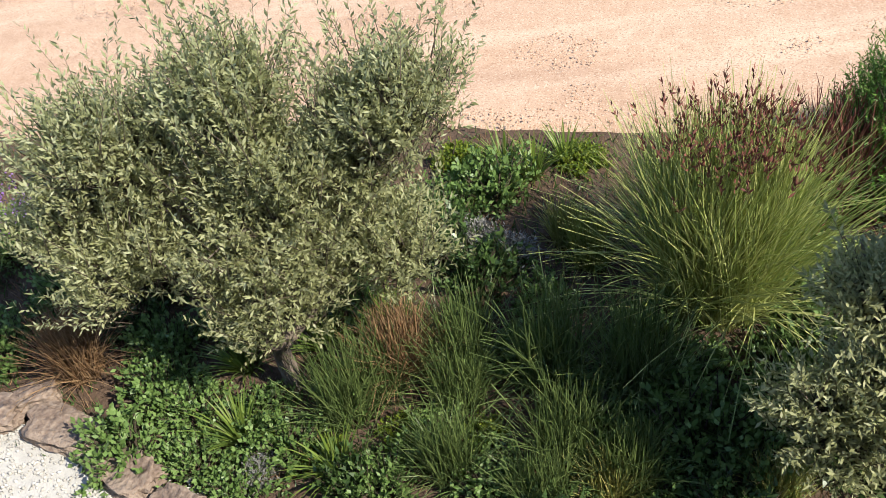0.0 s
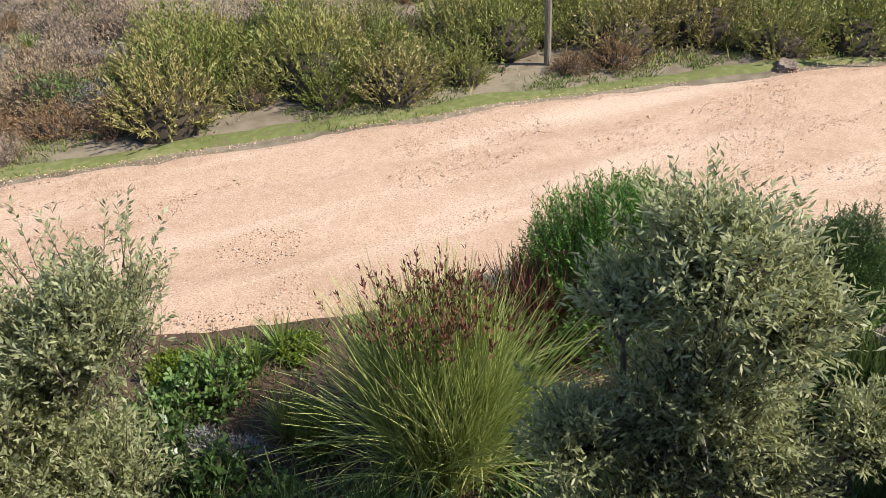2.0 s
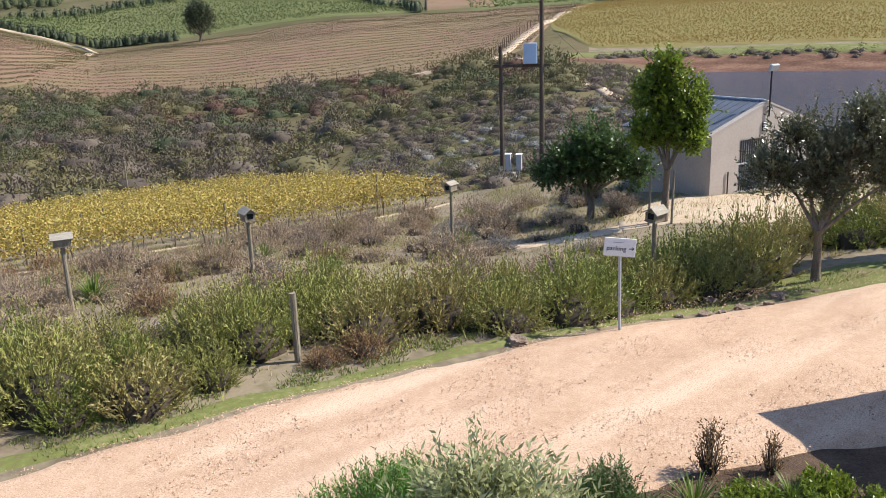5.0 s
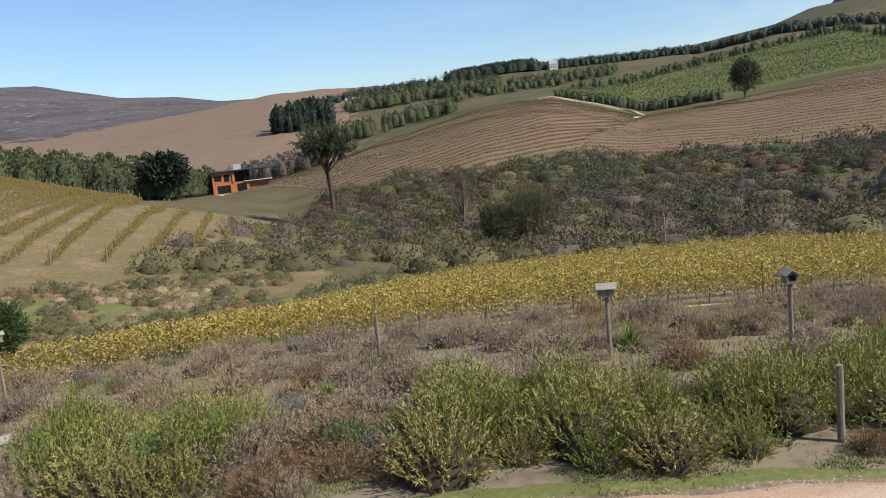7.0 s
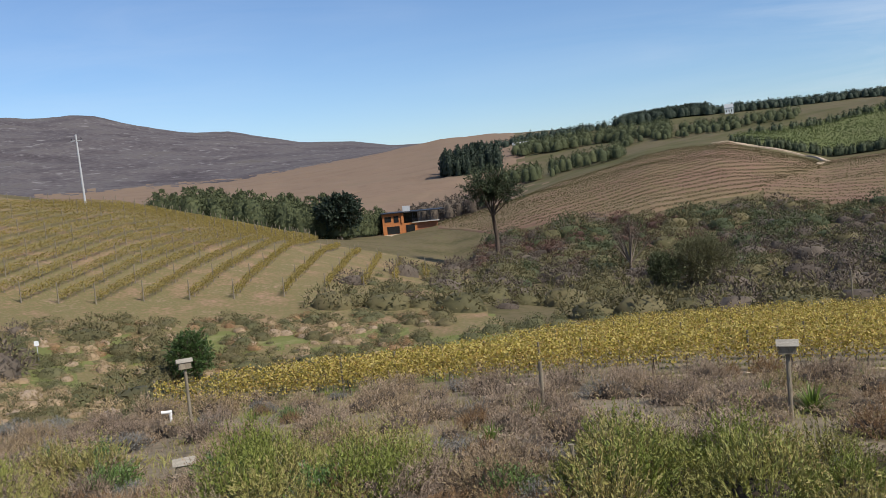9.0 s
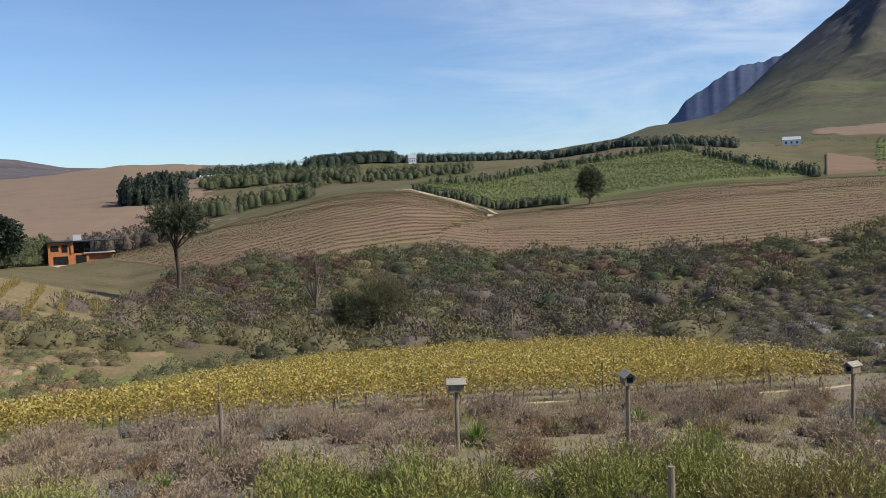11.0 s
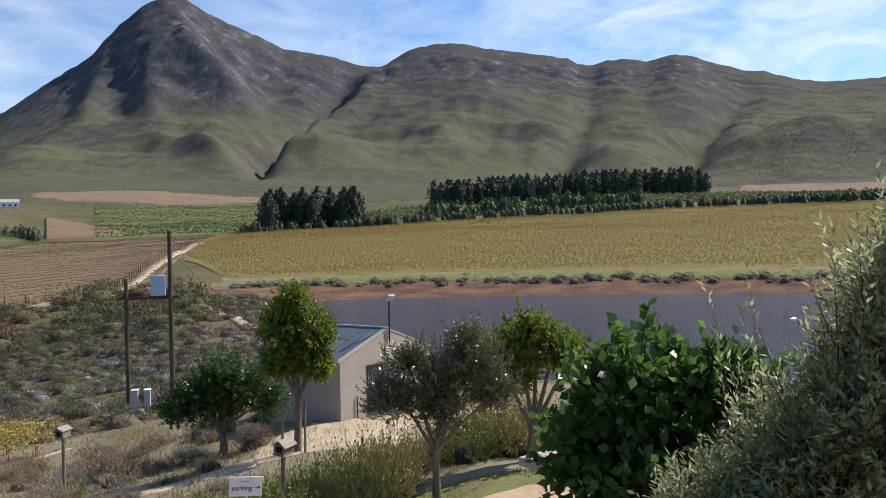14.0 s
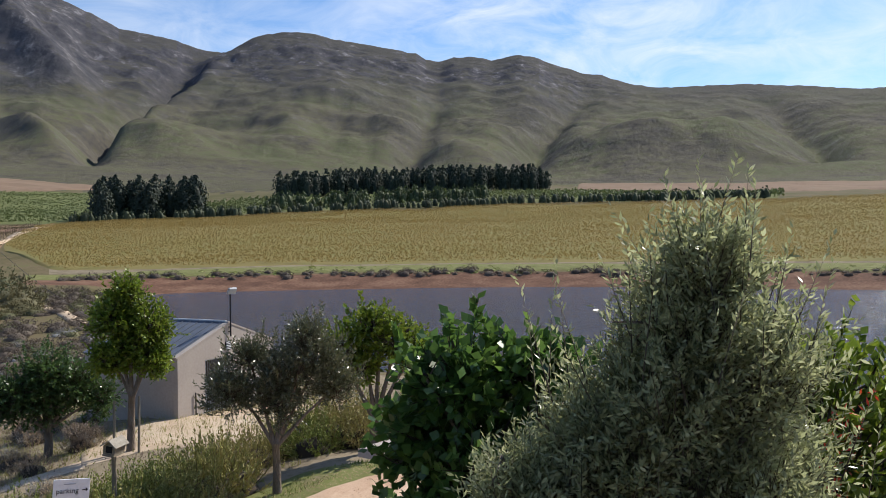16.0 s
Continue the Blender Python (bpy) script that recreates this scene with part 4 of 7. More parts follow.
def strip(name, label, stops, width, mat_, up=0.3):
    """A track along bearings and distances, laid on the land."""
    t = np.linspace(0, 1, 120)
    k = np.linspace(0, 1, len(stops))
    b, d = np.radians(np.interp(t, k, [q[0] for q in stops])), np.interp(t, k, [q[1] for q in stops])
    c = np.stack([d * np.sin(b), d * np.cos(b)], 1)
    for _ in range(6):
        c[1:-1] = (c[:-2] + c[1:-1] * 2 + c[2:]) / 4
    g = np.gradient(c, axis=0)
    nrm = unit(np.stack([g[:, 1], -g[:, 0], 0 * t], 1))[:, :2]
    cols = [c + nrm * (q * width * (1 + 0.25 * (fbm(t * 20, 0 * t, 5) - 0.5)))[:, None] for q in (-0.55, -0.45, 0, 0.45, 0.55)]
    P = np.stack(cols, 1)
    Z = land(P[:, :, 0], P[:, :, 1]) + np.array([-0.4, up, up, up, -0.4])
    i, j = np.meshgrid(np.arange(119), np.arange(4), indexing="ij")
    f = np.stack([i * 5 + j, i * 5 + j + 1, (i + 1) * 5 + j + 1, (i + 1) * 5 + j], 2).reshape(-1, 4)[:, ::-1]
    tagged(new(name, mesh_np(name, np.concatenate([P, Z[:, :, None]], 2).reshape(-1, 3), [f], mat_, smooth=True)), label, "track", kind="structure")


strip("farm_track", "sandy farm track climbing between the vineyards", [(34, 153), (38.4, 151), (41.7, 155), (43.6, 157), (44.6, 175), (45.8, 203), (47.6, 239), (48.8, 275), (49.9, 318)], 2.7, M["sand"], 0.45)
strip("hill_path", "white sandy path down the hillside", [(45.0, 160), (45.6, 135), (46.8, 113), (48.2, 100), (50.4, 91), (51.6, 80)], 1.3, M["sand"], 0.12)
strip("slope_track", "sandy track between the slope vineyards", [(11.6, 332), (14, 331), (17.4, 318), (18.4, 285), (17.8, 255)], 1.8, M["sand"], 0.5)
strip("row_edge", "pale worn strip along the front vine row", [(math.degrees(math.atan2(x, 30.35)), math.hypot(x, 30.35)) for x in range(-14, 27, 2)], 0.26, M["sand"], 0.04)
sheet("bare_patch", "bare pale sandy patch among the heath", 12.2, 16.8, lin((12.2, 20.6), (14.5, 19.6), (16.8, 20.8)), lin((12.2, 21.4), (14.5, 22.4), (16.8, 21.6)), M["sand"], 0.03, 16, 8, "ground")
sheet("bare_patch", "bare pale sandy patch near the vines", 26, 30, lin((26, 20.9), (28, 20.2), (30, 21)), lin((26, 21.5), (28, 22.4), (30, 21.9)), M["sand"], 0.03, 16, 8, "ground")
strip("valley_road", "pale road across the far valley", [(-22, 420), (-14, 520), (-7, 600), (-1, 640), (1, 660)], 3.4, M["plough"], 0.8)
sheet("dam_verge", "green grass verge along the dam bank", 48, 106, 139, 150, M["grass"], 0.1, nb=90, nd=8)


# ---------------------------------------------------------------- rows of vines
def row_stuff(name, label, inside, angle, spacing, step, height, size, mat_, per=3, origin=(0, 0), reach=260, jitter=0.3, stakes=0, kind="stuff"):
    """Rows of small leafy clumps over a piece of land. inside(x, y) says where. angle: bearing of the rows."""
    a = radians(angle)
    u, w = np.array([math.sin(a), math.cos(a)]), np.array([math.cos(a), -math.sin(a)])
    ks, ss = np.arange(-reach, reach, spacing), np.arange(-reach, reach, step)
    K, S = np.meshgrid(ks, ss, indexing="ij")
    S = S + R.uniform(-jitter, jitter, S.shape) * step
    X = origin[0] + u[0] * S + w[0] * K
    Y = origin[1] + u[1] * S + w[1] * K
    keep = inside(X.ravel(), Y.ravel())
    x, y = X.ravel()[keep], Y.ravel()[keep]
    z = land(x, y)
    bt = Batch()
    for k in range(per):
        n = len(x)
        way = unit(R.normal(size=(n, 3)) + [0, 0, 0.5])
        q = R.uniform(-0.5, 0.5, n) * step
        e = R.normal(0, 0.12, n)
        b = np.stack([x + u[0] * q + w[0] * e, y + u[1] * q + w[1] * e, z + height * R.uniform(0.3, 0.95, n)], 1)
        bt.blades(b, way, across(way), size * R.uniform(0.8, 1.5, n), size * R.uniform(0.8, 1.3, n))
    return tagged(new(name, bt.mesh(name, mat_)), label, "vineyard", kind=kind)


def polar_inside(b0, b1, d0, d1):
    def f(x, y):
        b, d = np.degrees(np.arctan2(x, y)), np.hypot(x, y)
        lo = np.array([d0(t) for t in np.linspace(b0, b1, 80)]) if callable(d0) else np.full(80, d0)
        hi = np.array([d1(t) for t in np.linspace(b0, b1, 80)]) if callable(d1) else np.full(80, d1)
        g = np.linspace(b0, b1, 80)
        return (b > b0) & (b < b1) & (d > np.interp(b, g, lo)) & (d < np.interp(b, g, hi))
    return f


row_stuff("vineyard_bare", "rows of nearly bare brown vines", polar_inside(-7, 18.5, lin((-7, 237), (-3, 192), (7.6, 174), (14, 192), (18.5, 252)), lin((-7, 258), (0, 283), (7, 323), (12.4, 326), (18.5, 273))), 62, 4.4, 0.5, 0.75, 0.2, M["vine_old"], 11, (20, 240), 170)
row_stuff("vineyard_brown", "rows of brown autumn vines", polar_inside(14.2, 49.5, lin((14.2, 180), (23, 174), (34, 170), (43, 152), (46, 177), (49.5, 300)), lin((14.2, 198), (18.5, 298), (23, 320), (34, 323), (49.5, 320))), 119, 4.8, 0.5, 0.6, 0.2, M["vine_old"], 8, (120, 200), 240)
row_stuff("vineyard_golden", "rows of golden autumn vines", polar_inside(47.5, 106, lin((47.5, 217), (50, 160), (56, 152), (106, 152)), lin((47.5, 223), (50, 320), (106, 320))), 163, 3.6, 0.6, 1.15, 0.2, M["gold"], 13, (200, 60), 300)
row_stuff("far_orchard_rows", "rows of young green trees in the far field", polar_inside(57, 97, 342, 448), 70, 4.0, 1.8, 2.0, 0.8, M["orchard"], 4, (370, 60), 320)
row_stuff("valley_field_rows", "green rows in the field below the mountain", polar_inside(42, 54, 340, 610), 70, 4.0, 2.4, 1.0, 0.7, M["orchard"], 4, (330, 330), 300)
row_stuff("orchard_rows", "rows of green orchard trees", polar_inside(12.8, 39, lin((12.8, 347), (23, 337), (39, 347)), lin((12.8, 378), (14.3, 418), (23, 473), (31, 476), (36, 418), (39, 348))), 100, 4.0, 1.2, 1.8, 0.45, M["orchard"], 8, (180, 370), 240)


# the yellow vineyard below the road: each row is a thing of its own
def vine_row(y0, x0, x1):
    row = thing("vine_row", "row of trellised vines with yellow autumn leaves", "vine row", (0, 0, 0), group="rows of the yellow vineyard")
    n = int((x1 - x0) * (300 if y0 < 40 else 190))
    x = R.uniform(x0, x1, n)
    hump = fbm(x * 0.9, 0 * x + y0, 61)
    y = y0 + R.normal(0, 0.3, n)
    z = land(x, 0 * x + y0) + 0.38 + (0.9 + 0.55 * hump) * R.beta(1.4, 1.2, n)
    way = unit(R.normal(size=(n, 3)) * [1, 1, 0.8] + [0, -0.25, 0.1])
    bt = Batch()
    bt.leaves(np.stack([x, y, z], 1), way, across(way), R.uniform(0.075, 0.13, n), R.uniform(0.07, 0.12, n))
    child("foliage", bt.mesh("vine_foliage", M["vine"]), row)
    xs = np.arange(x0 + 0.3, x1, 1.25)
    zt = land(xs, 0 * xs + y0)
    bt = Batch()
    for px, pz in zip(xs, zt):
        lean = R.uniform(-0.12, 0.12)
        bt.tube([(px, y0, pz - 0.1), (px + lean * 0.5, y0, pz + 0.3), (px + lean, y0, pz + 0.62)], (0.035, 0.03, 0.022), 5)
    child("trunk_line", bt.mesh("trunk_line", M["bark"]), row)["kind"] = "stuff"
    me = None
    for px in np.arange(x0, x1 + 0.1, 7.5):
        if me is None:
            bm = bmesh.new()
            cyl(bm, (0, 0, -0.2), (0, 0, 1.5), 0.045, 0.04, 7)
            ob = part("trellis_post", bm, M["post"], row)
            me = ob.data
        else:
            ob = child("trellis_post", me, row)
        ob.location = (px, y0, land1(px, y0))


for k in range(13):
    y0 = 31.0 + 2.3 * k
    vine_row(y0, -15.5 + 0.72 * 2.3 * k, 26.0 - 0.1 * k + 0.45 * k)


# ---------------------------------------------------------------- plants
def twig_plant(centre, radii, twigs, leaves, twig_len, leaf_len, leaf_w, up=0.6, shell=0.45, floor=None, lump=0.35, seed=0, taper=0.0, fine=False):
    """Two batches: stems and leaves of a crown of leafy twigs."""
    rs = np.random.RandomState(seed)
    d = unit(rs.normal(size=(twigs, 3)))
    if floor is not None:
        d[:, 2] = np.abs(d[:, 2]) * (1 - floor) + floor * d[:, 2]
    q = fbm(d[:, 0] * 2.2 + 10 + seed, d[:, 1] * 2.2 + d[:, 2] * 1.7 + 10, seed + 3)
    r = (shell + (1 - shell) * rs.rand(twigs) ** 0.6) * np.clip(1 - lump * 1.6 * (0.66 - q) * 2, 0.35, 1.12)
    base = np.asarray(centre) + d * r[:, None] * np.maximum(np.asarray(radii) - twig_len * 0.6, np.asarray(radii) * 0.55)
    rel = np.clip((base[:, 2] - centre[2]) / radii[2], -1, 1)
    base[:, :2] = np.asarray(centre)[:2] + (base[:, :2] - np.asarray(centre)[:2]) * (1 - taper * np.clip(rel, -0.3, 1))[:, None]
    way = unit(d + np.array([0, 0, up]) + rs.normal(0, 0.35, (twigs, 3)))
    length = twig_len * rs.uniform(0.6, 1.3, twigs)
    stems, green = Batch(), Batch()
    stems.blades(base - way * length[:, None] * 0.5, way, across(way), length * 1.5, leaf_w * 0.4)
    put = green.blades if fine else green.leaves
    for k in range(leaves):
        s = (k + 0.5 + rs.rand(twigs) * 0.5) / leaves
        p = base + way * (length * s)[:, None]
        out = across(way)
        lw = unit(way * 0.75 + out * 0.75 + rs.normal(0, 0.15, (twigs, 3)))
        put(p, lw, across(lw), leaf_len * rs.uniform(0.65, 1.2, twigs), leaf_w * rs.uniform(0.7, 1.15, twigs))
    return stems, green


def shrub(name, label, category, mat_, radii, twigs, leaves, twig_len, leaf_len, leaf_w, up=0.7, seed=0, lump=0.35, shell=0.25, fine=False, inner=0.0):
    ob = thing(name, label, category)
    stems, green = twig_plant((0, 0, radii[2] * 0.02), radii, twigs, leaves, twig_len, leaf_len, leaf_w, up, shell, 0.0, lump, seed, 0.0, fine)
    rs = np.random.RandomState(seed + 9)
    n = 26
    a = rs.uniform(0, 6.28, n)
    tip = np.stack([np.cos(a) * radii[0] * rs.uniform(0.1, 0.8, n), np.sin(a) * radii[1] * rs.uniform(0.1, 0.8, n), radii[2] * rs.uniform(0.5, 0.95, n)], 1)
    stems.sticks(tip * [0.15, 0.15, 0] - [0, 0, 0.08], tip, 0.012 + 0.008 * radii[2])
    # dark dome: shade between the twigs, built in as a shape
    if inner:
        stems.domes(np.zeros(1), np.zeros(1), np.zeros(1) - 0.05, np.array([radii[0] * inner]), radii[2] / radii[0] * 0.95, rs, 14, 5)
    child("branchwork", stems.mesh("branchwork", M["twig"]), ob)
    child("foliage", green.mesh("foliage", mat_), ob)
    return ob


def strap_clump(name, label, n, length, width, mat_, seed=0, droop=0.6, category="grass clump"):
    rs = np.random.RandomState(seed)
    ob = thing(name, label, category)
    a = rs.uniform(0, 6.283, n)
    out = np.stack([np.cos(a), np.sin(a), 0 * a], 1)
    L = length * rs.uniform(0.55, 1.1, n)
    lean = rs.uniform(0.15, 0.9, n)
    t = np.linspace(0, 1, 5)
    pts = np.zeros((n, 5, 3))
    pts[:, :, :2] = out[:, None, :2] * (0.04 + (lean * L)[:, None] * (t ** 1.3)[None])[:, :, None]
    pts[:, :, 2] = (L * (1 - 0.35 * lean))[:, None] * (t - droop * lean[:, None] * t ** 2.6) - 0.02
    side = unit(np.cross(out, [0, 0, 1.0]) + rs.normal(0, 0.2, (n, 3)))
    bt = Batch()
    bt.ribbons(pts, width * np.array([0.8, 1, 0.85, 0.55, 0.06]), side)
    child("foliage", bt.mesh("foliage", mat_), ob)
    return ob


def copies(kinds, places, group):
    """Copies of the given plants at (x, y, size) places; the first of each kind stands where its first place is."""
    used = set()
    for i, (x, y, s) in enumerate(places):
        k = kinds[i % len(kinds)] if not callable(kinds) else kinds(i)
        m = pose(x, y, land1(x, y) - 0.03, 0, 0, R.uniform(0, 360)) @ Matrix.Diagonal((s, s, s * R.uniform(0.85, 1.15), 1))
        k["group"] = group
        if k.name in used or k.get("placed"):
            copy_thing(k, m @ Matrix.Diagonal((*(1 / v for v in k.scale), 1))).pop("placed", None)
        else:
            used.add(k.name)
            k["placed"] = 1
            k.matrix_world = m


def plume_bush(name, label, category, mat_, height, radius, plumes, seed, per=30, leaf_len=0.085, leaf_w=0.014):
    """A feathery bush of upright plumes that fan out from the ground, each clad in fine leaves."""
    rs = np.random.RandomState(seed)
    ob = thing(name, label, category)
    a = rs.uniform(0, 6.283, plumes)
    out = np.stack([np.cos(a), np.sin(a), 0 * a], 1)
    reach = radius * rs.rand(plumes) ** 0.6
    tall = height * rs.uniform(0.45, 1.12, plumes) * (1 - 0.62 * (reach / radius) ** 2)
    t = np.linspace(0, 1, 6)
    pts = out[:, None] * (reach[:, None] * (0.2 + 0.8 * t[None] ** 0.8))[:, :, None]
    pts[:, :, 2] = tall[:, None] * t[None] - 0.06
    pts[:, 1:] += np.cumsum(rs.normal(0, 0.022, (plumes, 5, 3)), 1) * height
    stems, green = Batch(), Batch()
    stems.ribbons(pts, 0.011 * np.array([1.2, 1, 0.8, 0.6, 0.4, 0.2]), across(out))
    for k in range(per):
        q = 0.22 + 0.78 * (k + rs.rand(plumes)) / per
        i = np.minimum((q * 5).astype(int), 4)
        f = (q * 5 - i)[:, None]
        r = np.arange(plumes)
        p = pts[r, i] * (1 - f) + pts[r, i + 1] * f
        along = unit(pts[r, i + 1] - pts[r, i])
        for _ in range(2):
            way = unit(along + rs.normal(0, 0.5, (plumes, 3)))
            green.blades(p, way, across(way), leaf_len * (1.25 - 0.6 * q) * rs.uniform(0.7, 1.3, plumes), leaf_w * rs.uniform(0.7, 1.2, plumes))
    # dark mound that paints the shaded heart of the bush
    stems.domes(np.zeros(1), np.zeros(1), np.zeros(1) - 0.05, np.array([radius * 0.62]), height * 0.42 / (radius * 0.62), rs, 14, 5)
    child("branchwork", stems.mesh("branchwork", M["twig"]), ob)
    child("foliage", green.mesh("foliage", mat_), ob)
    return ob


# shrubs of the bank between road and vineyard
broom = [plume_bush("shrub", "feathery upright green heath shrub on the bank", "shrub", M["broom"], 1.15, 0.85, 170, s, 13, 0.085, 0.026) for s in (1, 2, 3, 4)]
heath = [shrub("shrub", "grey-brown dry heath mound on the bank", "shrub", M["heath"], (1.0, 1.0, 0.8), 420, 7, 0.22, 0.075, 0.018, 0.7, s, 0.55, 0.55, True, 0.55) for s in (11, 12, 13)]
silver = [shrub("shrub", "silver-grey low heath mound on the bank", "shrub", M["silver"], (0.8, 0.8, 0.5), 340, 7, 0.16, 0.06, 0.018, 0.5, s, 0.4, 0.6, True, 0.55) for s in (21, 22)]
rusty = [shrub("shrub", "rust-brown dried shrub by the road", "shrub", M["rust"], (0.75, 0.75, 0.62), 400, 7, 0.18, 0.06, 0.016, 0.6, 31, 0.45, 0.5, True, 0.5)]
leafy = [shrub("shrub", "fresh green leafy shrub on the bank", "shrub", M["green"], (0.85, 0.85, 0.8), 300, 6, 0.22, 0.07, 0.036, 0.7, s) for s in (41, 42)]
straps = [strap_clump("grass_clump", "clump of yellow-green strap leaves", 150, 0.85, 0.03, M["strap"], s) for s in (51, 52)]


def bank_edge(x):
    return road_far(min(max(x, -16), 30))


def scatter(n, test, size, apart=0.35):
    """n places that pass the test, no two too close, with a size each."""
    out, tries = [], 0
    while len(out) < n and tries < 60000:
        tries += 1
        b, d = R.uniform(-38, 104), math.sqrt(R.uniform(10 ** 2, 46 ** 2))
        x, y = d * math.sin(radians(b)), d * math.cos(radians(b))
        if test(x, y, b, d) and all((x - q[0]) ** 2 + (y - q[1]) ** 2 > apart ** 2 for q in out[-200:]):
            out.append((x, y, R.uniform(*size)))
    return out


def clear(x, y):
    """No shrubs on the sandy path, the building's yard or at the foot of the sign."""
    b, d = math.degrees(math.atan2(x, y)), math.hypot(x, y)
    if b > 37 and abs(d - np.interp(b, (37, 45, 52, 58), (21.5, 22.5, 25.5, 29))) < np.interp(b, (37, 52, 58), (0.7, 1.3, 3.5)):
        return False
    return (x - 10.5) ** 2 + (y - 8.0) ** 2 > 0.5


def on_bank(x, y, b, d):
    return bank_edge(x) + 0.9 < y < 30 and d < 37 and b < 53 and clear(x, y)


def near_bank(x, y, b, d):
    return bank_edge(x) + 0.62 < y < bank_edge(x) + 4.4 + 0.8 * math.sin(x) and b < 57 and clear(x, y)


def far_bank(x, y, b, d):
    return on_bank(x, y, b, d) and y > bank_edge(x) + 3.6


copies(broom, scatter(110, lambda x, y, b, d: near_bank(x, y, b, d) and y > bank_edge(x) + 0.7 and (x - 5.9) ** 2 + (y - 10.5) ** 2 > 1.2 and 0.1 * math.sin(x * 0.9) + vnoise(np.array(x / 2.6), np.array(y / 2.0), 5) > (0.6 if x < -0.2 else 0.35 if x < 6.5 else 0.44), (0.55, 1.2), 0.58), "green shrubs of the bank")
copies(heath + silver[:1] + rusty, scatter(40, near_bank, (0.4, 0.85), 0.9), "brown shrubs of the bank")
copies(heath + silver[:1], scatter(26, lambda x, y, b, d: near_bank(x, y, b, d) and x < 0.2, (0.7, 1.1), 0.8), "brown shrubs of the bank")
copies(rusty, scatter(6, lambda x, y, b, d: near_bank(x, y, b, d) and x < 0.6 and y < bank_edge(x) + 2.2, (0.8, 1.3), 1.0), "rust shrubs of the bank")
copies(broom, [(*at(b_, d_)[:2], s_) for b_, d_, s_ in ((55.5, 16.5, 1.2), (57, 17.6, 1.3), (58.6, 18.4, 1.35), (60.2, 19.4, 1.35), (61.4, 20.6, 1.25), (57.2, 20.4, 1.2), (54, 18.4, 1.1), (66, 23, 1.5), (67.6, 24, 1.5), (69.2, 23.4, 1.4), (70.8, 25, 1.3), (64.6, 22.4, 1.1), (62.8, 21.6, 1.2), (52.6, 17.4, 1.0), (59.5, 16.9, 1.0), (72.6, 24, 1.4), (74.5, 23, 1.4), (56.4, 17.2, 1.3), (58, 16.6, 1.2), (59.6, 17.8, 1.4), (61, 18.6, 1.4), (55, 17.6, 1.2), (68.4, 22.6, 1.4), (70.2, 22.2, 1.3), (66.8, 21.8, 1.2))], "green shrubs of the bank")
copies(heath, scatter(64, far_bank, (0.75, 1.3), 1.25), "brown shrubs of the bank")
copies(silver, scatter(22, lambda x, y, b, d: far_bank(x, y, b, d) and (b < 10 or b > 40), (0.6, 1.2), 1.0), "silver shrubs of the bank")
copies(broom, scatter(10, far_bank, (0.45, 0.8), 1.2), "green shrubs of the bank")
copies(rusty, [(6.9, 10.3, 0.75), (6.2, 10.4, 0.6), (-1.0, 12.0, 0.9), (-1.9, 12.3, 0.8)] + scatter(14, on_bank, (0.6, 1.1)), "rust shrubs of the bank")
copies(leafy, [(-3.9, 12.9, 1.1), (-6.5, 15.0, 1.0)] + scatter(8, lambda x, y, b, d: on_bank(x, y, b, d) and b < -4, (0.6, 1.0)), "leafy shrubs of the bank")
copies(straps, [(5.6, 19.3, 1.1), (8.1, 20.5, 1.0), (5.4, 22.5, 0.8), (-0.6, 19.4, 0.9), (16.6, 18.9, 1.0), (-1.5, 17.5, 0.8)] + scatter(12, far_bank, (0.6, 1.0)), "strap-leaved clumps of the bank")


def low_growth(name, label, n, test, height, size, mat_, spread=0.12, b0=-38, b1=104, d0=8, d1=48, category="ground cover"):
    """Ground cover: thousands of small blades and leaves, as one mass."""
    b, d = R.uniform(b0, b1, n), np.sqrt(R.uniform(d0 ** 2, d1 ** 2, n))
    x, y = d * np.sin(np.radians(b)), d * np.cos(np.radians(b))
    keep = test(x, y, b, d)
    x, y = x[keep], y[keep]
    z = land(x, y)
    bt = Batch()
    for k in range(4):
        m = len(x)
        way = unit(R.normal(0, 0.55, (m, 3)) + [0, 0, 1])
        bt.blades(np.stack([x + R.normal(0, spread, m), y + R.normal(0, spread, m), z - 0.02], 1), way, across(way), height * R.uniform(0.5, 1.3, m), size * R.uniform(0.6, 1.3, m))
    return tagged(new(name, bt.mesh(name, mat_)), label, category, kind="stuff")


ROAD_GRID = np.linspace(-16, 30, 461)
ROAD_EDGE = np.array([road_far(v) for v in ROAD_GRID])


def far_edge(x):
    return np.interp(x, ROAD_GRID, ROAD_EDGE)


def dry_cover(x, y, b, d):
    e = far_edge(x)
    return (y > e + 0.5) & (y < 31) & (fbm(x / 2.2, y / 2.2, 81) > 0.34) & (b < 58)


low_growth("dry_heath_cover", "low grey-brown dry heath and twigs", 26000, dry_cover, 0.11, 0.035, M["heath"])
low_growth("bank_grass", "sparse green grass and herbs among the shrubs", 42000, lambda x, y, b, d: (y > far_edge(x) + 0.6) & (y < 31) & (fbm(x / 3, y / 3, 82) > 0.5) & (b < 66), 0.26, 0.02, M["broom"])
low_growth("road_verge_grass", "short green grass along the road edge", 120000, lambda x, y, b, d: (y > far_edge(x) + 0.1 + 0.4 * (fbm(x * 0.8, y, 83) - 0.5)) & (y < far_edge(x) + 1.2) & (fbm(x * 1.2, y * 1.2, 84) > 0.43), 0.1, 0.026, M["verge"], 0.05, -40, 75, 8, 24, "grass")
low_growth("vineyard_floor_grass", "thin grass between the vine rows", 5000, lambda x, y, b, d: (y > 30.5) & (b < 45), 0.2, 0.05, M["broom"], 0.2, -30, 45, 30, 70, "grass")


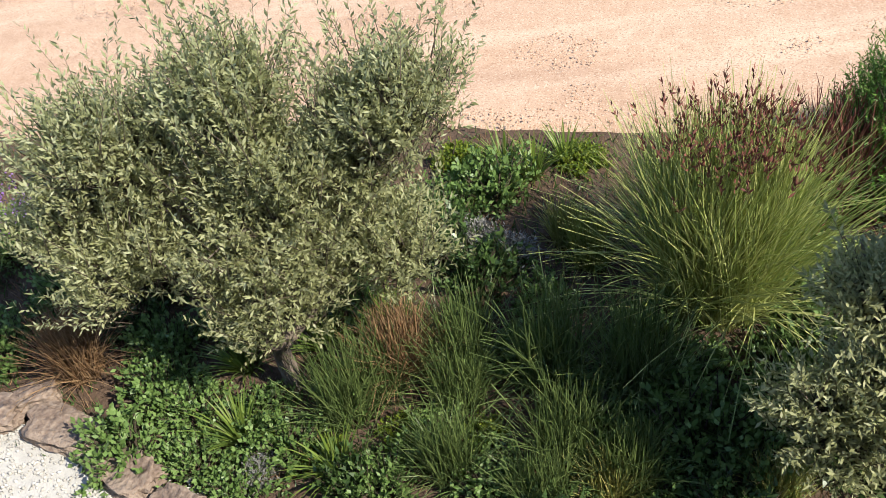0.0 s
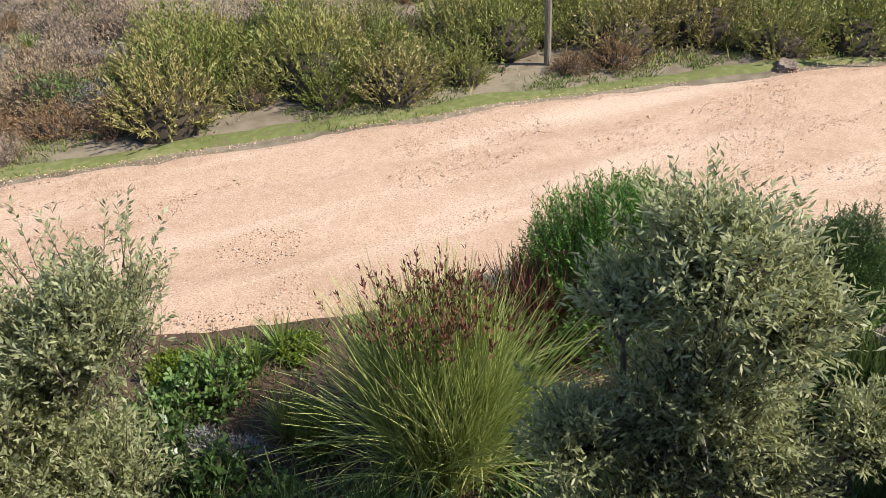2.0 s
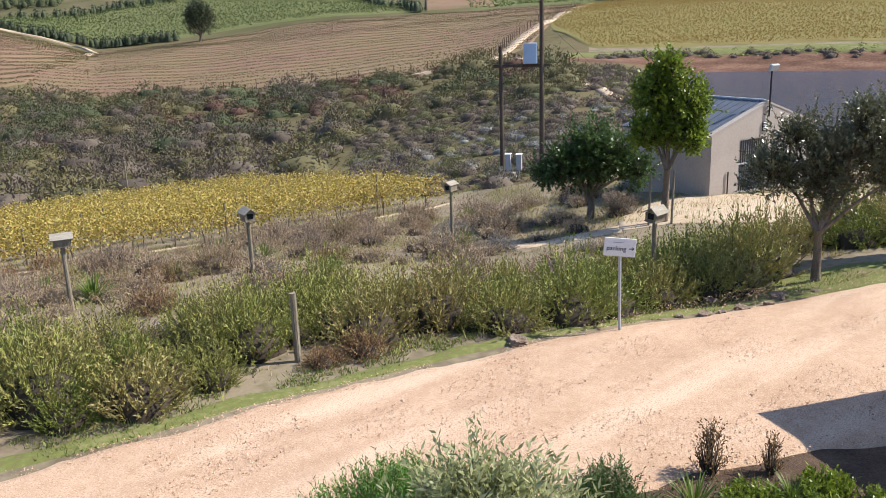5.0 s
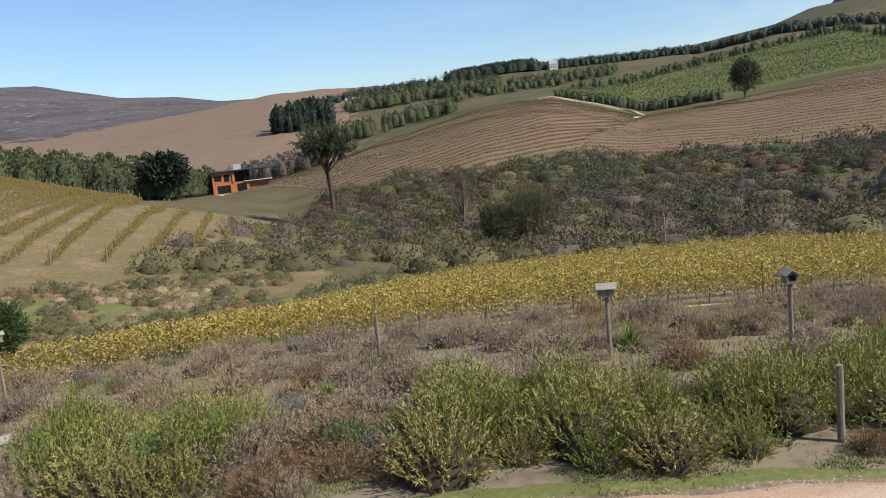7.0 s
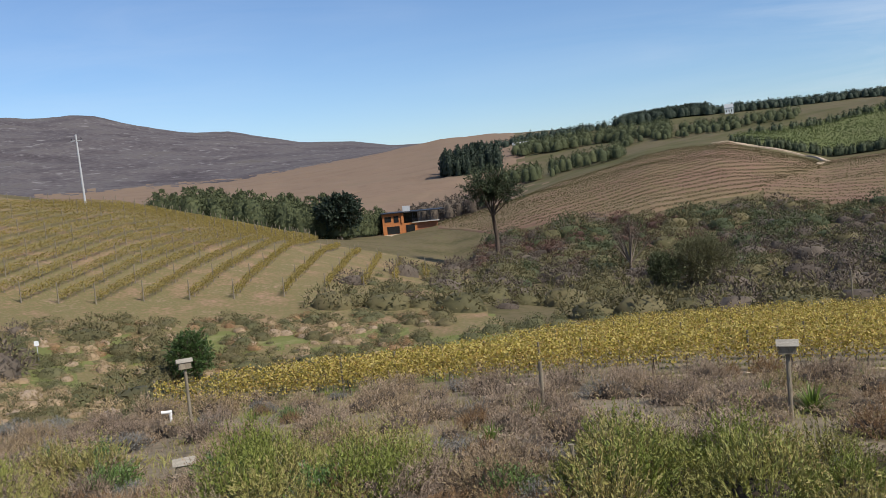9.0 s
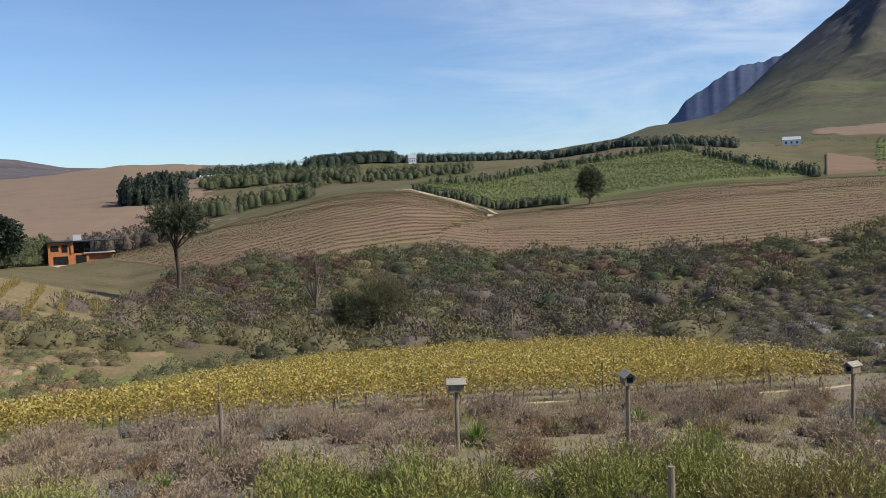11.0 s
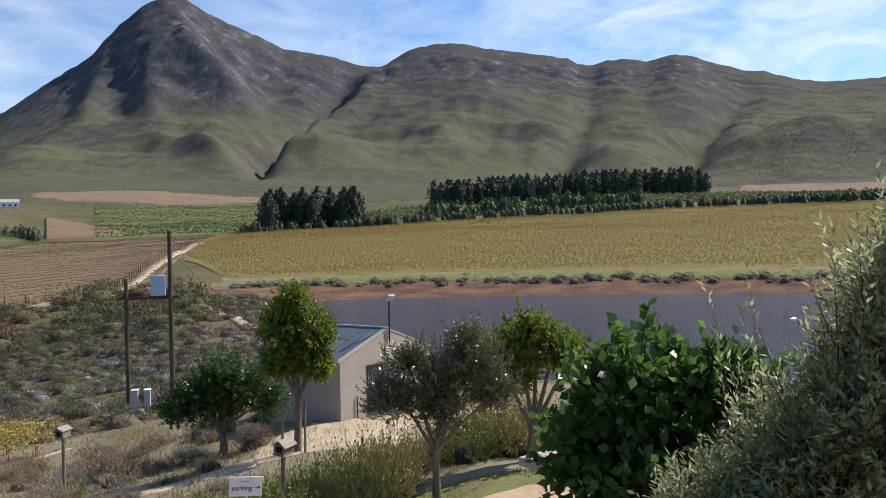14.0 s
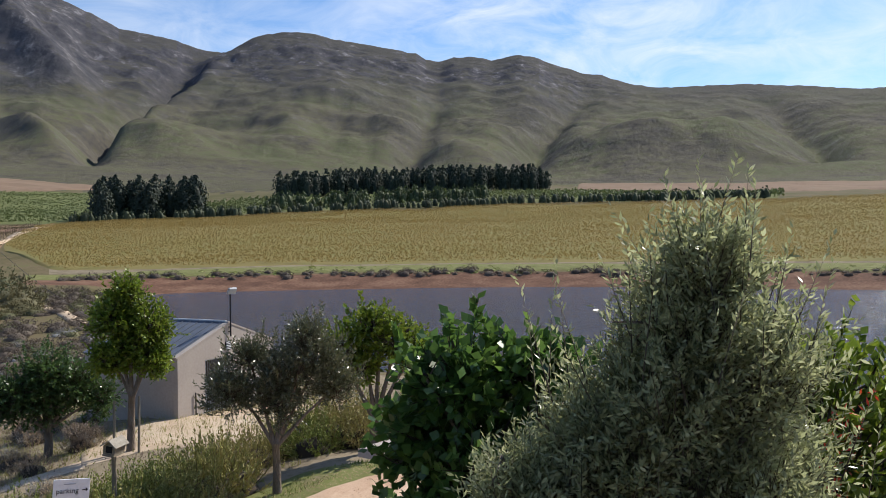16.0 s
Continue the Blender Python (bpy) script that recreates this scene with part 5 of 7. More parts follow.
# scrub of the valley, as one mass
def scrub(name, label, n, test, size, mat_, b0=-36, b1=104, d0=34, d1=240, apart=0.7, rise=0.75, twigs=190, leaf_len=0.13, leaf_w=0.05, seed=300):
    """Many small bushes: leafy shells over uneven inner mounds, joined."""
    b, d = R.uniform(b0, b1, n * 40), np.sqrt(R.uniform(d0 ** 2, d1 ** 2, n * 40))
    x, y = d * np.sin(np.radians(b)), d * np.cos(np.radians(b))
    ok = np.flatnonzero(test(x, y, b, d))
    s = R.uniform(0, 1, len(ok)) ** 1.5 * (size[1] - size[0]) + size[0]
    taken = np.zeros((0, 3))
    for q, sc in zip(ok, s):
        if len(taken) >= n:
            break
        if len(taken) == 0 or np.all((taken[:, 0] - x[q]) ** 2 + (taken[:, 1] - y[q]) ** 2 > (apart * (sc + taken[:, 2]) / 2) ** 2):
            taken = np.vstack([taken, (x[q], y[q], sc)])
    z = land(taken[:, 0], taken[:, 1])
    kinds = []
    for k in range(5):
        st, gr = twig_plant((0, 0, 0), (1.0, 1.0, rise), twigs, 2, 0.14, leaf_len, leaf_w, 0.5, 0.86, 0.0, 0.32, seed + k, 0.0, True)
        core = Batch()
        rs = np.random.RandomState(seed + k)
        core.domes(np.zeros(1), np.zeros(1), np.zeros(1) - 0.1, np.array([0.72]), rise * 0.95, rs, 11, 4)
        kinds.append([(np.concatenate(q.v), [np.concatenate(f) for f in q.f.values() if f]) for q in (core, gr)])
    out = [Batch(), Batch()]
    turn = R.uniform(0, 6.28, len(taken))
    for j in range(5):
        pick = np.arange(j, len(taken), 5)
        if not len(pick):
            continue
        c, q = np.cos(turn[pick]), np.sin(turn[pick])
        sc, tall = taken[pick, 2], R.uniform(0.75, 1.25, len(pick))
        for k in (0, 1):
            v, fs = kinds[j][k]
            vx = (v[None, :, 0] * c[:, None] - v[None, :, 1] * q[:, None]) * sc[:, None] + taken[pick, 0][:, None]
            vy = (v[None, :, 0] * q[:, None] + v[None, :, 1] * c[:, None]) * sc[:, None] + taken[pick, 1][:, None]
            vz = v[None, :, 2] * (sc * tall)[:, None] + z[pick][:, None] - 0.05
            base = out[k].n
            out[k].v.append(np.stack([vx, vy, vz], 2).reshape(-1, 3))
            out[k].n += len(v) * len(pick)
            for f in fs:
                out[k].f[f.shape[1]].append((f[None] + (np.arange(len(pick)) * len(v))[:, None, None]).reshape(-1, f.shape[1]) + base)
    ob = tagged(new(name, out[1].mesh(name, mat_)), label, "scrub", kind="stuff")
    child("inner_mass", out[0].mesh("inner_mass", mat_), ob)["kind"] = "stuff"
    return ob


def in_valley(x, y, b, d):
    hi = np.interp(b, (-40, -17, -5, -3, 7.6, 14, 23, 34, 43, 46, 50), (80, 82, 150, 188, 170, 178, 171, 166, 148, 128, 118))
    lo = np.interp(b, (-40, -25, -20, 0, 27, 40, 50), (34, 40, 62, 63, 68, 44, 44))
    return (d > lo) & (d < hi) & (b < 49) & ((b < 32) | (d > 82))


for seed_, (label_, mat_, n_, size_) in enumerate((("grey-green valley scrub", M["valley"], 330, (1.3, 4.2)), ("dark green valley scrub", M["valley_dark"], 190, (1.3, 4.0)),
                                                   ("grey leafless valley scrub", M["valley_grey"], 240, (1.3, 3.9)), ("rust-brown bracken scrub", M["valley_rust"], 260, (0.9, 2.8)),
                                                   ("low olive-green valley heath", M["willow"], 420, (0.6, 1.6)))):
    def patch(x, y, b, d, k=seed_):
        top = np.interp(b, (-3, 7.6, 23, 34, 43, 50), (188, 170, 171, 166, 148, 118))
        where = ((k != 3) | (d > 0.7 * top)) & ((k != 1) | ((b > -4) & (d > 0.62 * top))) & ((k != 4) | (d < 0.8 * top))
        return where & ((k != 2) | (b < 33)) & in_valley(x, y, b, d) & ((b > -4) | (R.rand(len(x)) < 0.35)) & (fbm(x / 14 + 31 * k, y / 14, 90 + k) > 0.43)
    scrub("valley_scrub", label_ + " in the valley", n_, patch, size_, mat_, seed=300 + 10 * seed_)


def on_hillside(x, y, b, d):
    return (d > 44) & (d < 118) & (b > 34) & (b < 53) & ~((np.abs(b - np.interp(d, (50, 120), (51, 46.5))) < 0.5))


def in_hollow(x, y, b, d):
    return (b < -8) & (d > 31) & (d < 80) & (y > 30) & ~((y < 58) & (x > -14.5 + 0.72 * (y - 31)))


scrub("hillside_scrub", "silver-grey shrubs on the hillside", 130, lambda x, y, b, d: on_hillside(x, y, b, d) & (d < 75), (0.4, 1.0), M["silver"], 34, 53, 44, 75, seed=400)
scrub("hillside_scrub", "brown shrubs on the hillside", 520, on_hillside, (0.4, 1.5), M["valley_grey"], 34, 53, 44, 118, seed=410)
scrub("hillside_scrub", "olive-green shrubs on the hillside", 280, on_hillside, (0.4, 1.4), M["willow"], 34, 53, 44, 118, seed=420)
scrub("hollow_scrub", "brown heath below the hill vineyard", 260, in_hollow, (0.35, 1.2), M["heath"], -40, -6, 31, 80, seed=430)
scrub("hollow_scrub", "yellow-green bushes below the hill vineyard", 260, in_hollow, (0.35, 1.4), M["valley"], -40, -6, 31, 80, seed=440)
scrub("hollow_scrub", "olive-grey bushes below the hill vineyard", 200, in_hollow, (0.4, 1.5), M["willow"], -40, -6, 31, 84, seed=450)
scrub("hollow_scrub", "rust-brown bracken in the hollow", 70, lambda x, y, b, d: in_hollow(x, y, b, d) & (fbm(x / 9, y / 9, 64) > 0.55), (0.4, 0.9), M["rust"], -40, -6, 31, 80, seed=460)


def bank_mass(x, y, b, d):
    path = (b > 37) & (np.abs(d - np.interp(b, (37, 45, 52, 58), (21.5, 22.5, 25.5, 29))) < np.interp(b, (37, 52, 58), (0.9, 1.5, 3.5)))
    return (y > far_edge(x) + 1.0) & (y < 29.6) & (d < 36) & (b < 53) & ~path


def bush_mass(name, label, mat_, radii, twigs, n, test, size, seed):
    """Many bushes of leafy twigs over the bank, joined as one mass."""
    kinds = []
    for k in range(4):
        st, gr = twig_plant((0, 0, 0), radii, twigs, 6, 0.24, 0.075, 0.022, 0.8, 0.5, 0.0, 0.45, seed + k, 0.0, True)
        # the dark core dome stands in for shade deep in each bush
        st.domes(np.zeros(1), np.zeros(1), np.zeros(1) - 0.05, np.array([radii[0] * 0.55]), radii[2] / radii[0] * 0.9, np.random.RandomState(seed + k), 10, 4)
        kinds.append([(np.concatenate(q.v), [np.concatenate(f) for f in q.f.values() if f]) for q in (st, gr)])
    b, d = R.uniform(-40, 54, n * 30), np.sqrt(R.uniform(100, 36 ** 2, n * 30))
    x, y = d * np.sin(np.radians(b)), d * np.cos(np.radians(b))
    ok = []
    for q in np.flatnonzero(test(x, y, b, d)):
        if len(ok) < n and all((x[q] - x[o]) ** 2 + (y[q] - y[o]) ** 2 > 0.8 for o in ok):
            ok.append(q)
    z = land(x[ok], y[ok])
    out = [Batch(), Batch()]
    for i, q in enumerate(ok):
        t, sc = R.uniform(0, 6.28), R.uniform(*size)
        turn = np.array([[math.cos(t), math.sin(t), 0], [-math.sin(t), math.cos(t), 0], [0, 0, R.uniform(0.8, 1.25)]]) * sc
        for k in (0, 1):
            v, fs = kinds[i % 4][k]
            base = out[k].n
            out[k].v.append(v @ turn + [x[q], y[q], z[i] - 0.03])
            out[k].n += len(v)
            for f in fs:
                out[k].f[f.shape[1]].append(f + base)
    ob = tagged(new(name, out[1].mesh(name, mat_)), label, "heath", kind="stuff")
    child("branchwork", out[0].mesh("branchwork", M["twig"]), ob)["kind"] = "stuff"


bush_mass("bank_heath", "dense grey-brown heath covering the bank", M["heath"], (0.95, 0.95, 0.72), 200, 150, lambda x, y, b, d: bank_mass(x, y, b, d) & (y > far_edge(x) + 3.0) & (fbm(x / 4, y / 4, 95) > 0.38), (0.5, 1.15), 211)
bush_mass("bank_heath", "silver-grey heath on the bank", M["silver"], (0.9, 0.9, 0.6), 180, 26, lambda x, y, b, d: bank_mass(x, y, b, d) & (y > far_edge(x) + 2.5) & (fbm(x / 3.4, y / 3.4, 100) > 0.5), (0.45, 0.85), 241)
scrub("dam_scrub", "dry bushes along the dam bank", 170, lambda x, y, b, d: (d > 136.5) & (d < 141), (0.5, 1.5), M["valley_grey"], 50.5, 104, 136, 142, 0.4, seed=470)
scrub("dam_scrub", "green bushes along the dam bank", 160, lambda x, y, b, d: (d > 138) & (d < 146), (0.3, 0.8), M["broom"], 50.5, 104, 137, 147, 0.5, seed=480)


# ---------------------------------------------------------------- trees
def tree(name, label, at_, height, trunk_h, radii, twigs, leaves, twig_len, leaf_len, leaf_w, mat_, trunk_r=0.1, limbs=7, seed=0, up=0.5, shell=0.35, lump=0.35, bark="bark", stems_from=1, floor=None, taper=0.0):
    """A tree with a tapered trunk, limbs and a crown of leafy twigs round a centre above the trunk."""
    rs = np.random.RandomState(seed)
    ob = thing(name, label, "tree", at_)
    centre = np.array([0, 0, height - radii[2]])
    wood = Batch()
    for s in range(stems_from):
        a0 = 6.28 * s / stems_from + seed
        off = 0.0 if stems_from == 1 else trunk_r * 1.5
        foot = np.array([math.cos(a0) * off, math.sin(a0) * off, -0.15])
        fork = np.array([math.cos(a0) * off * 3 + rs.normal(0, 0.06) * height * 0.3, math.sin(a0) * off * 3 + rs.normal(0, 0.06) * height * 0.3, trunk_h])
        wood.tube([foot, foot * 0.5 + fork * 0.5 + rs.normal(0, trunk_r * 0.5, 3), fork], (trunk_r * 1.25, trunk_r, trunk_r * 0.85), 8)
        for k in range(limbs):
            u = unit(rs.normal(size=3) * [1, 1, 0.6] + [0, 0, 0.35])
            tip = centre + u * np.array(radii) * rs.uniform(0.5, 0.85)
            mid = fork * 0.5 + tip * 0.5 + rs.normal(0, 0.07, 3) * height * 0.3
            wood.tube([fork - [0, 0, trunk_r], mid, tip], (trunk_r * 0.55, trunk_r * 0.32, trunk_r * 0.08), 6)
            for q in range(4):
                t2 = mid + (tip - mid) * rs.uniform(0.0, 0.8) + rs.normal(0, 0.28, 3) * np.array(radii)
                wood.sticks([mid * 0.6 + tip * 0.4], [t2], trunk_r * 0.14)
    stems, green = twig_plant(centre, radii, twigs, leaves, twig_len, leaf_len, leaf_w, up, shell, floor, lump, seed, taper)
    child("trunk", wood.mesh("trunk", M[bark]), ob)
    crown = child("crown", green.mesh("crown", mat_), ob)
    child("branchwork", stems.mesh("branchwork", M["twig"]), crown)
    return ob


def lobed_tree(name, label, at_, lobes, density, twig_len, leaves, leaf_len, leaf_w, mat_, trunk_r, seed, up=1.2, shoots=0, lift=0.3):
    """A tree whose crown is made of several leafy lobes (x, y, z, radius), each on limbs of its own."""
    rs = np.random.RandomState(seed)
    ob = thing(name, label, "tree", at_)
    wood, stems, green = Batch(), Batch(), Batch()
    fork = np.array([rs.normal(0, 0.05), rs.normal(0, 0.05), lift])
    wood.tube([(0, 0, -0.15), fork * 0.5 + rs.normal(0, 0.02, 3), fork], (trunk_r * 1.3, trunk_r, trunk_r * 0.9), 8)
    for k, (x, y, z, r) in enumerate(lobes):
        c = np.array([x, y, z])
        mid = fork * 0.45 + c * 0.55 + rs.normal(0, 0.08, 3)
        wood.tube([fork - [0, 0, trunk_r], mid, c], (trunk_r * 0.6, trunk_r * 0.36, trunk_r * 0.18), 6)
        for q in range(7):
            tip = c + unit(rs.normal(size=3) + [0, 0, 0.5]) * r * rs.uniform(0.5, 0.9)
            wood.tube([mid * 0.3 + c * 0.7, (c + tip) / 2 + rs.normal(0, 0.05, 3), tip], (trunk_r * 0.22, trunk_r * 0.13, trunk_r * 0.04), 5)
        st, gr = twig_plant(c, (r, r, r * 0.95), int(density * r * r), leaves, twig_len, leaf_len, leaf_w, up, 0.25, None, 0.6, seed * 7 + k)
        for src, to in ((st, stems), (gr, green)):
            for v in src.v:
                to.v.append(v)
            for key in src.f:
                to.f[key] += [f + to.n for f in src.f[key]]
            to.n += src.n
        # long shoots that stand out of the lobe's top
        m = int(shoots * r)
        if m:
            u = unit(rs.normal(size=(m, 3)) * [1, 1, 0.5] + [0, 0, 0.8])
            foot = c + u * r * 0.8
            way = unit(u * 0.5 + [0, 0, 1.0] + rs.normal(0, 0.2, (m, 3)))
            long = rs.uniform(0.25, 0.5, m) * (0.6 + 0.6 * r)
            stems.sticks(foot - way * 0.1, foot + way * long[:, None], 0.004)
            for q in range(18):
                p = foot + way * (long * (0.1 + 0.9 * q / 17))[:, None]
                lw = unit(way * 0.8 + across(way) * 0.7)
                green.leaves(p, lw, across(lw), leaf_len * rs.uniform(0.7, 1.15, m), leaf_w * rs.uniform(0.8, 1.2, m))
    child("trunk", wood.mesh("trunk", M["bark"]), ob)
    crown = child("crown", green.mesh("crown", mat_), ob)
    child("branchwork", stems.mesh("branchwork", M["twig"]), crown)
    return ob


# by the pump house
lobed_tree("tree", "tall young tree with yellow-green leaves", at(54.9, 27), [(0, 0, 4.75, 0.72), (-0.25, 0.3, 4.1, 0.9), (0.3, -0.45, 3.7, 0.95), (0.1, 0.1, 3.1, 1.05), (0.4, -0.6, 2.75, 0.75), (-0.35, 0.5, 2.9, 0.7)], 560, 0.33, 8, 0.115, 0.075, M["lime"], 0.11, 101, 0.4, 3, 1.7)
lobed_tree("tree", "dark green round-crowned tree on the bank", at(50.0, 29.5), [(-0.6, 0.7, 2.1, 1.15), (0, 0, 2.65, 1.2), (0.6, -0.7, 2.2, 1.15), (1.0, -1.2, 1.75, 0.85), (-1.0, 1.1, 1.65, 0.8), (0.1, 0.2, 1.85, 1.35)], 300, 0.36, 9, 0.115, 0.07, M["deep"], 0.12, 102, 0.15, 2, 1.0)
lobed_tree("tree", "small olive tree with grey-green leaves", at(64.5, 17.8), [(-0.45, 0.8, 2.2, 0.85), (0.1, -0.2, 2.5, 0.95), (0.45, -0.8, 2.75, 0.85), (0.3, -0.6, 3.3, 0.6), (-0.2, 0.5, 2.9, 0.6), (0.6, -1.1, 2.2, 0.7), (0, 0, 2.0, 0.85)], 520, 0.3, 11, 0.085, 0.032, M["olive_far"], 0.085, 103, 0.9, 9, 1.1)
lobed_tree("tree", "forked tree with glossy green leaves", at(71.0, 21), [(-0.25, 0.6, 2.7, 0.75), (0.2, -0.5, 2.8, 0.85), (0, 0, 3.2, 0.7), (0.35, -1.0, 2.5, 0.65), (-0.1, 0.3, 2.2, 0.7)], 300, 0.3, 9, 0.12, 0.08, M["lime"], 0.12, 104, 0.4, 3, 0.9)
lobed_tree("tree", "dense tree with large round glossy leaves", at(81.8, 6.2), [(-0.1, 0.3, 3.95, 0.5), (0.1, -0.3, 4.0, 0.45), (0.1, 0.55, 3.5, 0.5), (0.1, 0.05, 3.2, 0.8), (-0.1, -0.5, 3.3, 0.6), (0.1, 0.3, 2.5, 0.85), (0.3, -0.3, 2.2, 0.95), (0.1, 0.1, 1.4, 0.95), (-0.3, 0.75, 1.0, 0.75), (-0.75, 0.45, 0.85, 0.75)], 720, 0.26, 8, 0.1, 0.085, M["broad"], 0.08, 105, 0.5, 5, 0.5)
lobed_tree("olive_tree", "large olive tree with silvery leaves beside the terrace", at(94.0, 3.5), [(0.02, -0.26, 4.92, 0.3), (0.04, -0.2, 4.66, 0.4), (0.05, -0.12, 4.4, 0.5), (0.1, -0.42, 4.5, 0.4), (0.0, 0.1, 4.2, 0.52), (0.15, -0.36, 3.95, 0.62), (-0.05, 0.42, 3.95, 0.42), (-0.1, 0.3, 3.5, 0.6), (0.2, -0.1, 3.2, 0.8), (0.3, -0.5, 3.2, 0.6), (0.1, 0.2, 2.4, 0.9)], 3900, 0.18, 11, 0.043, 0.0125, M["olive_dark"], 0.09, 106, 1.1, 26, 0.7)
tree("flowering_tree", "yellow-green leaved tree with red flower sprays", at(102.0, 7.2), 4.7, 0.6, (0.9, 0.9, 1.9), 1100, 8, 0.28, 0.10, 0.07, M["lime"], 0.07, 7, 107, 0.4, 0.35, 0.3)
fl = Batch()
rs = np.random.RandomState(108)
for k in range(34):
    a, h_ = rs.uniform(2.6, 5.6), rs.uniform(2.2, 4.0)
    c = np.array([math.cos(a) * 0.85, math.sin(a) * 0.85, h_]) + rs.normal(0, 0.05, (16, 3)) + np.array([0, 0, 1]) * np.linspace(0, 0.16, 16)[:, None]
    way = unit(rs.normal(size=(16, 3)) + [0, 0, 0.4])
    fl.leaves(c, way, across(way), 0.07, 0.018)
child("blossom", fl.mesh("blossom", M["red"]), bpy.data.objects["flowering_tree"], "red flower sprays")

# pine and others across the valley
tree("pine_tree", "tall bare-stemmed pine above the valley", at(-2.9, 150), 17.2, 8.5, (5.6, 5.6, 4.0), 760, 14, 1.2, 0.55, 0.16, M["pine_light"], 0.35, 14, 111, 0.25, 0.35, 0.8, "pole")
tree("pine_tree", "lone round pine at the orchard's foot", at(24.6, 305), 15.5, 2.5, (7.0, 7.0, 6.8), 700, 12, 1.5, 0.8, 0.24, M["pine_light"], 0.4, 9, 112, 0.2, 0.3, 0.55)
tree("tree", "bare-branched dead tree in the valley", at(5.9, 116), 9.0, 1.6, (4.2, 4.2, 3.6), 420, 1, 1.4, 0.1, 0.05, M["valley_grey"], 0.2, 18, 113, 0.6, 0.2, 0.4)
tree("tree", "rounded grey-green willow bush in the valley", at(10.3, 100), 6.6, 0.7, (4.0, 4.0, 3.3), 2400, 10, 0.6, 0.24, 0.07, M["willow"], 0.16, 9, 114, 0.5, 0.3, 0.35)
tree("tree", "dark green bush tree beside the willow", at(7.9, 98), 5.0, 0.6, (2.3, 2.3, 2.4), 1100, 8, 0.5, 0.25, 0.09, M["valley_dark"], 0.12, 7, 115, 0.4, 0.3, 0.35)
tree("tree", "round dark green tree below the hill vineyard", at(-24.1, 62), 3.9, 0.4, (1.7, 1.7, 1.9), 900, 8, 0.4, 0.2, 0.09, M["deep"], 0.12, 7, 116, 0.5, 0.3, 0.25)
tree("tree", "large dark tree beside the orange house", at(-13.4, 205), 12.5, 1.5, (6.5, 6.5, 5.6), 900, 8, 1.3, 0.9, 0.5, M["pine"], 0.4, 9, 117, 0.3, 0.3, 0.35)


def woods(name, label, places, mat_, slim=0.45, quads=46, size=1.0):
    """Many far trees as one mass. places: (x, y, height) rows."""
    pl = np.array(places)
    x, y, h = pl[:, 0], pl[:, 1], pl[:, 2]
    z = land(x, y)
    n = len(x)
    bt = Batch()
    for k in range(quads):
        t = R.rand(n)
        r = h * slim * 0.5 * np.sqrt(np.clip(1 - (2 * np.abs(t - 0.42)) ** 2.2, 0.02, 1)) * R.uniform(0.6, 1.05, n)
        a = R.uniform(0, 6.283, n)
        c = np.stack([x + r * np.cos(a), y + r * np.sin(a), z + h * (0.04 + 0.96 * t)], 1)
        way = unit(np.stack([np.cos(a), np.sin(a), 0 * a + 0.35], 1) + R.normal(0, 0.5, (n, 3)))
        u = np.stack([np.cos(a), np.sin(a), 0 * a + 0.3], 1)
        way = unit(np.cross(u, R.normal(size=u.shape)) + R.normal(0, 0.3, u.shape) + [0, 0, 0.4])
        bt.blades(c - way * (h * 0.05 * size)[:, None], way, unit(np.cross(u + R.normal(0, 0.4, u.shape), way)), h * size * R.uniform(0.12, 0.24, n), h * size * R.uniform(0.09, 0.16, n))
    bt.sticks(np.stack([x, y, z - 0.3], 1), np.stack([x, y, z + h * 0.7], 1), h * 0.014)
    bt.domes(x, y, z + h * 0.12, h * slim * 0.3, 0.68 / (slim * 0.3), R, 7, 4)
    return tagged(new(name, bt.mesh(name, mat_)), label, "woods", kind="stuff")


def belt(b0, b1, d0, d1, n, h0, h1, depth=0):
    """Places along a line from one bearing and distance to another."""
    t = np.sort(R.rand(n))
    b = b0 + (b1 - b0) * t + R.normal(0, 0.06, n)
    d = d0 + (d1 - d0) * t + R.uniform(-depth, depth, n)
    return [(q * math.sin(radians(p)), q * math.cos(radians(p)), R.uniform(h0, h1)) for p, q in zip(b, d)]


woods("pine_stand", "stand of tall dark pines beyond the golden vineyard", belt(52.6, 58.6, 338, 345, 34, 11, 17, 9), M["pine"], 0.55, 520, 0.42)
woods("windbreak", "low dark windbreak trees above the golden vineyard", belt(51, 96, 328, 336, 330, 2.5, 4.8, 3), M["pine_light"], 0.9, 24)
woods("windbreak", "lighter green trees in the field beyond", belt(63, 78, 352, 372, 90, 5, 8, 6), M["orchard_dark"], 0.7, 40)
woods("pine_belt", "belt of tall dark pines at the mountain's foot", belt(64, 82, 455, 470, 190, 10, 15, 12), M["pine"], 0.55, 200, 0.5)
woods("ridge_trees", "dark pine belts along the ridge", belt(-2.8, 5, 720, 700, 90, 5, 8, 20) + belt(5.7, 11.6, 690, 695, 300, 8, 10.5, 14) + belt(11.6, 21.5, 690, 700, 340, 4.5, 7.5, 16) + belt(21.5, 34, 640, 560, 200, 4, 7.5, 10), M["pine"], 1.25, 70, 0.6)
woods("ridge_woods", "woods below the ridge", belt(-1, 9, 620, 560, 150, 6, 10, 30) + belt(6, 17, 540, 500, 120, 4, 7, 30), M["valley_dark"], 1.2, 170, 0.45)
woods("tall_grove", "grove of tall bare-stemmed trees by the road", belt(-6.2, -2.2, 560, 545, 80, 14, 19, 18), M["pine"], 0.45, 150, 0.5)
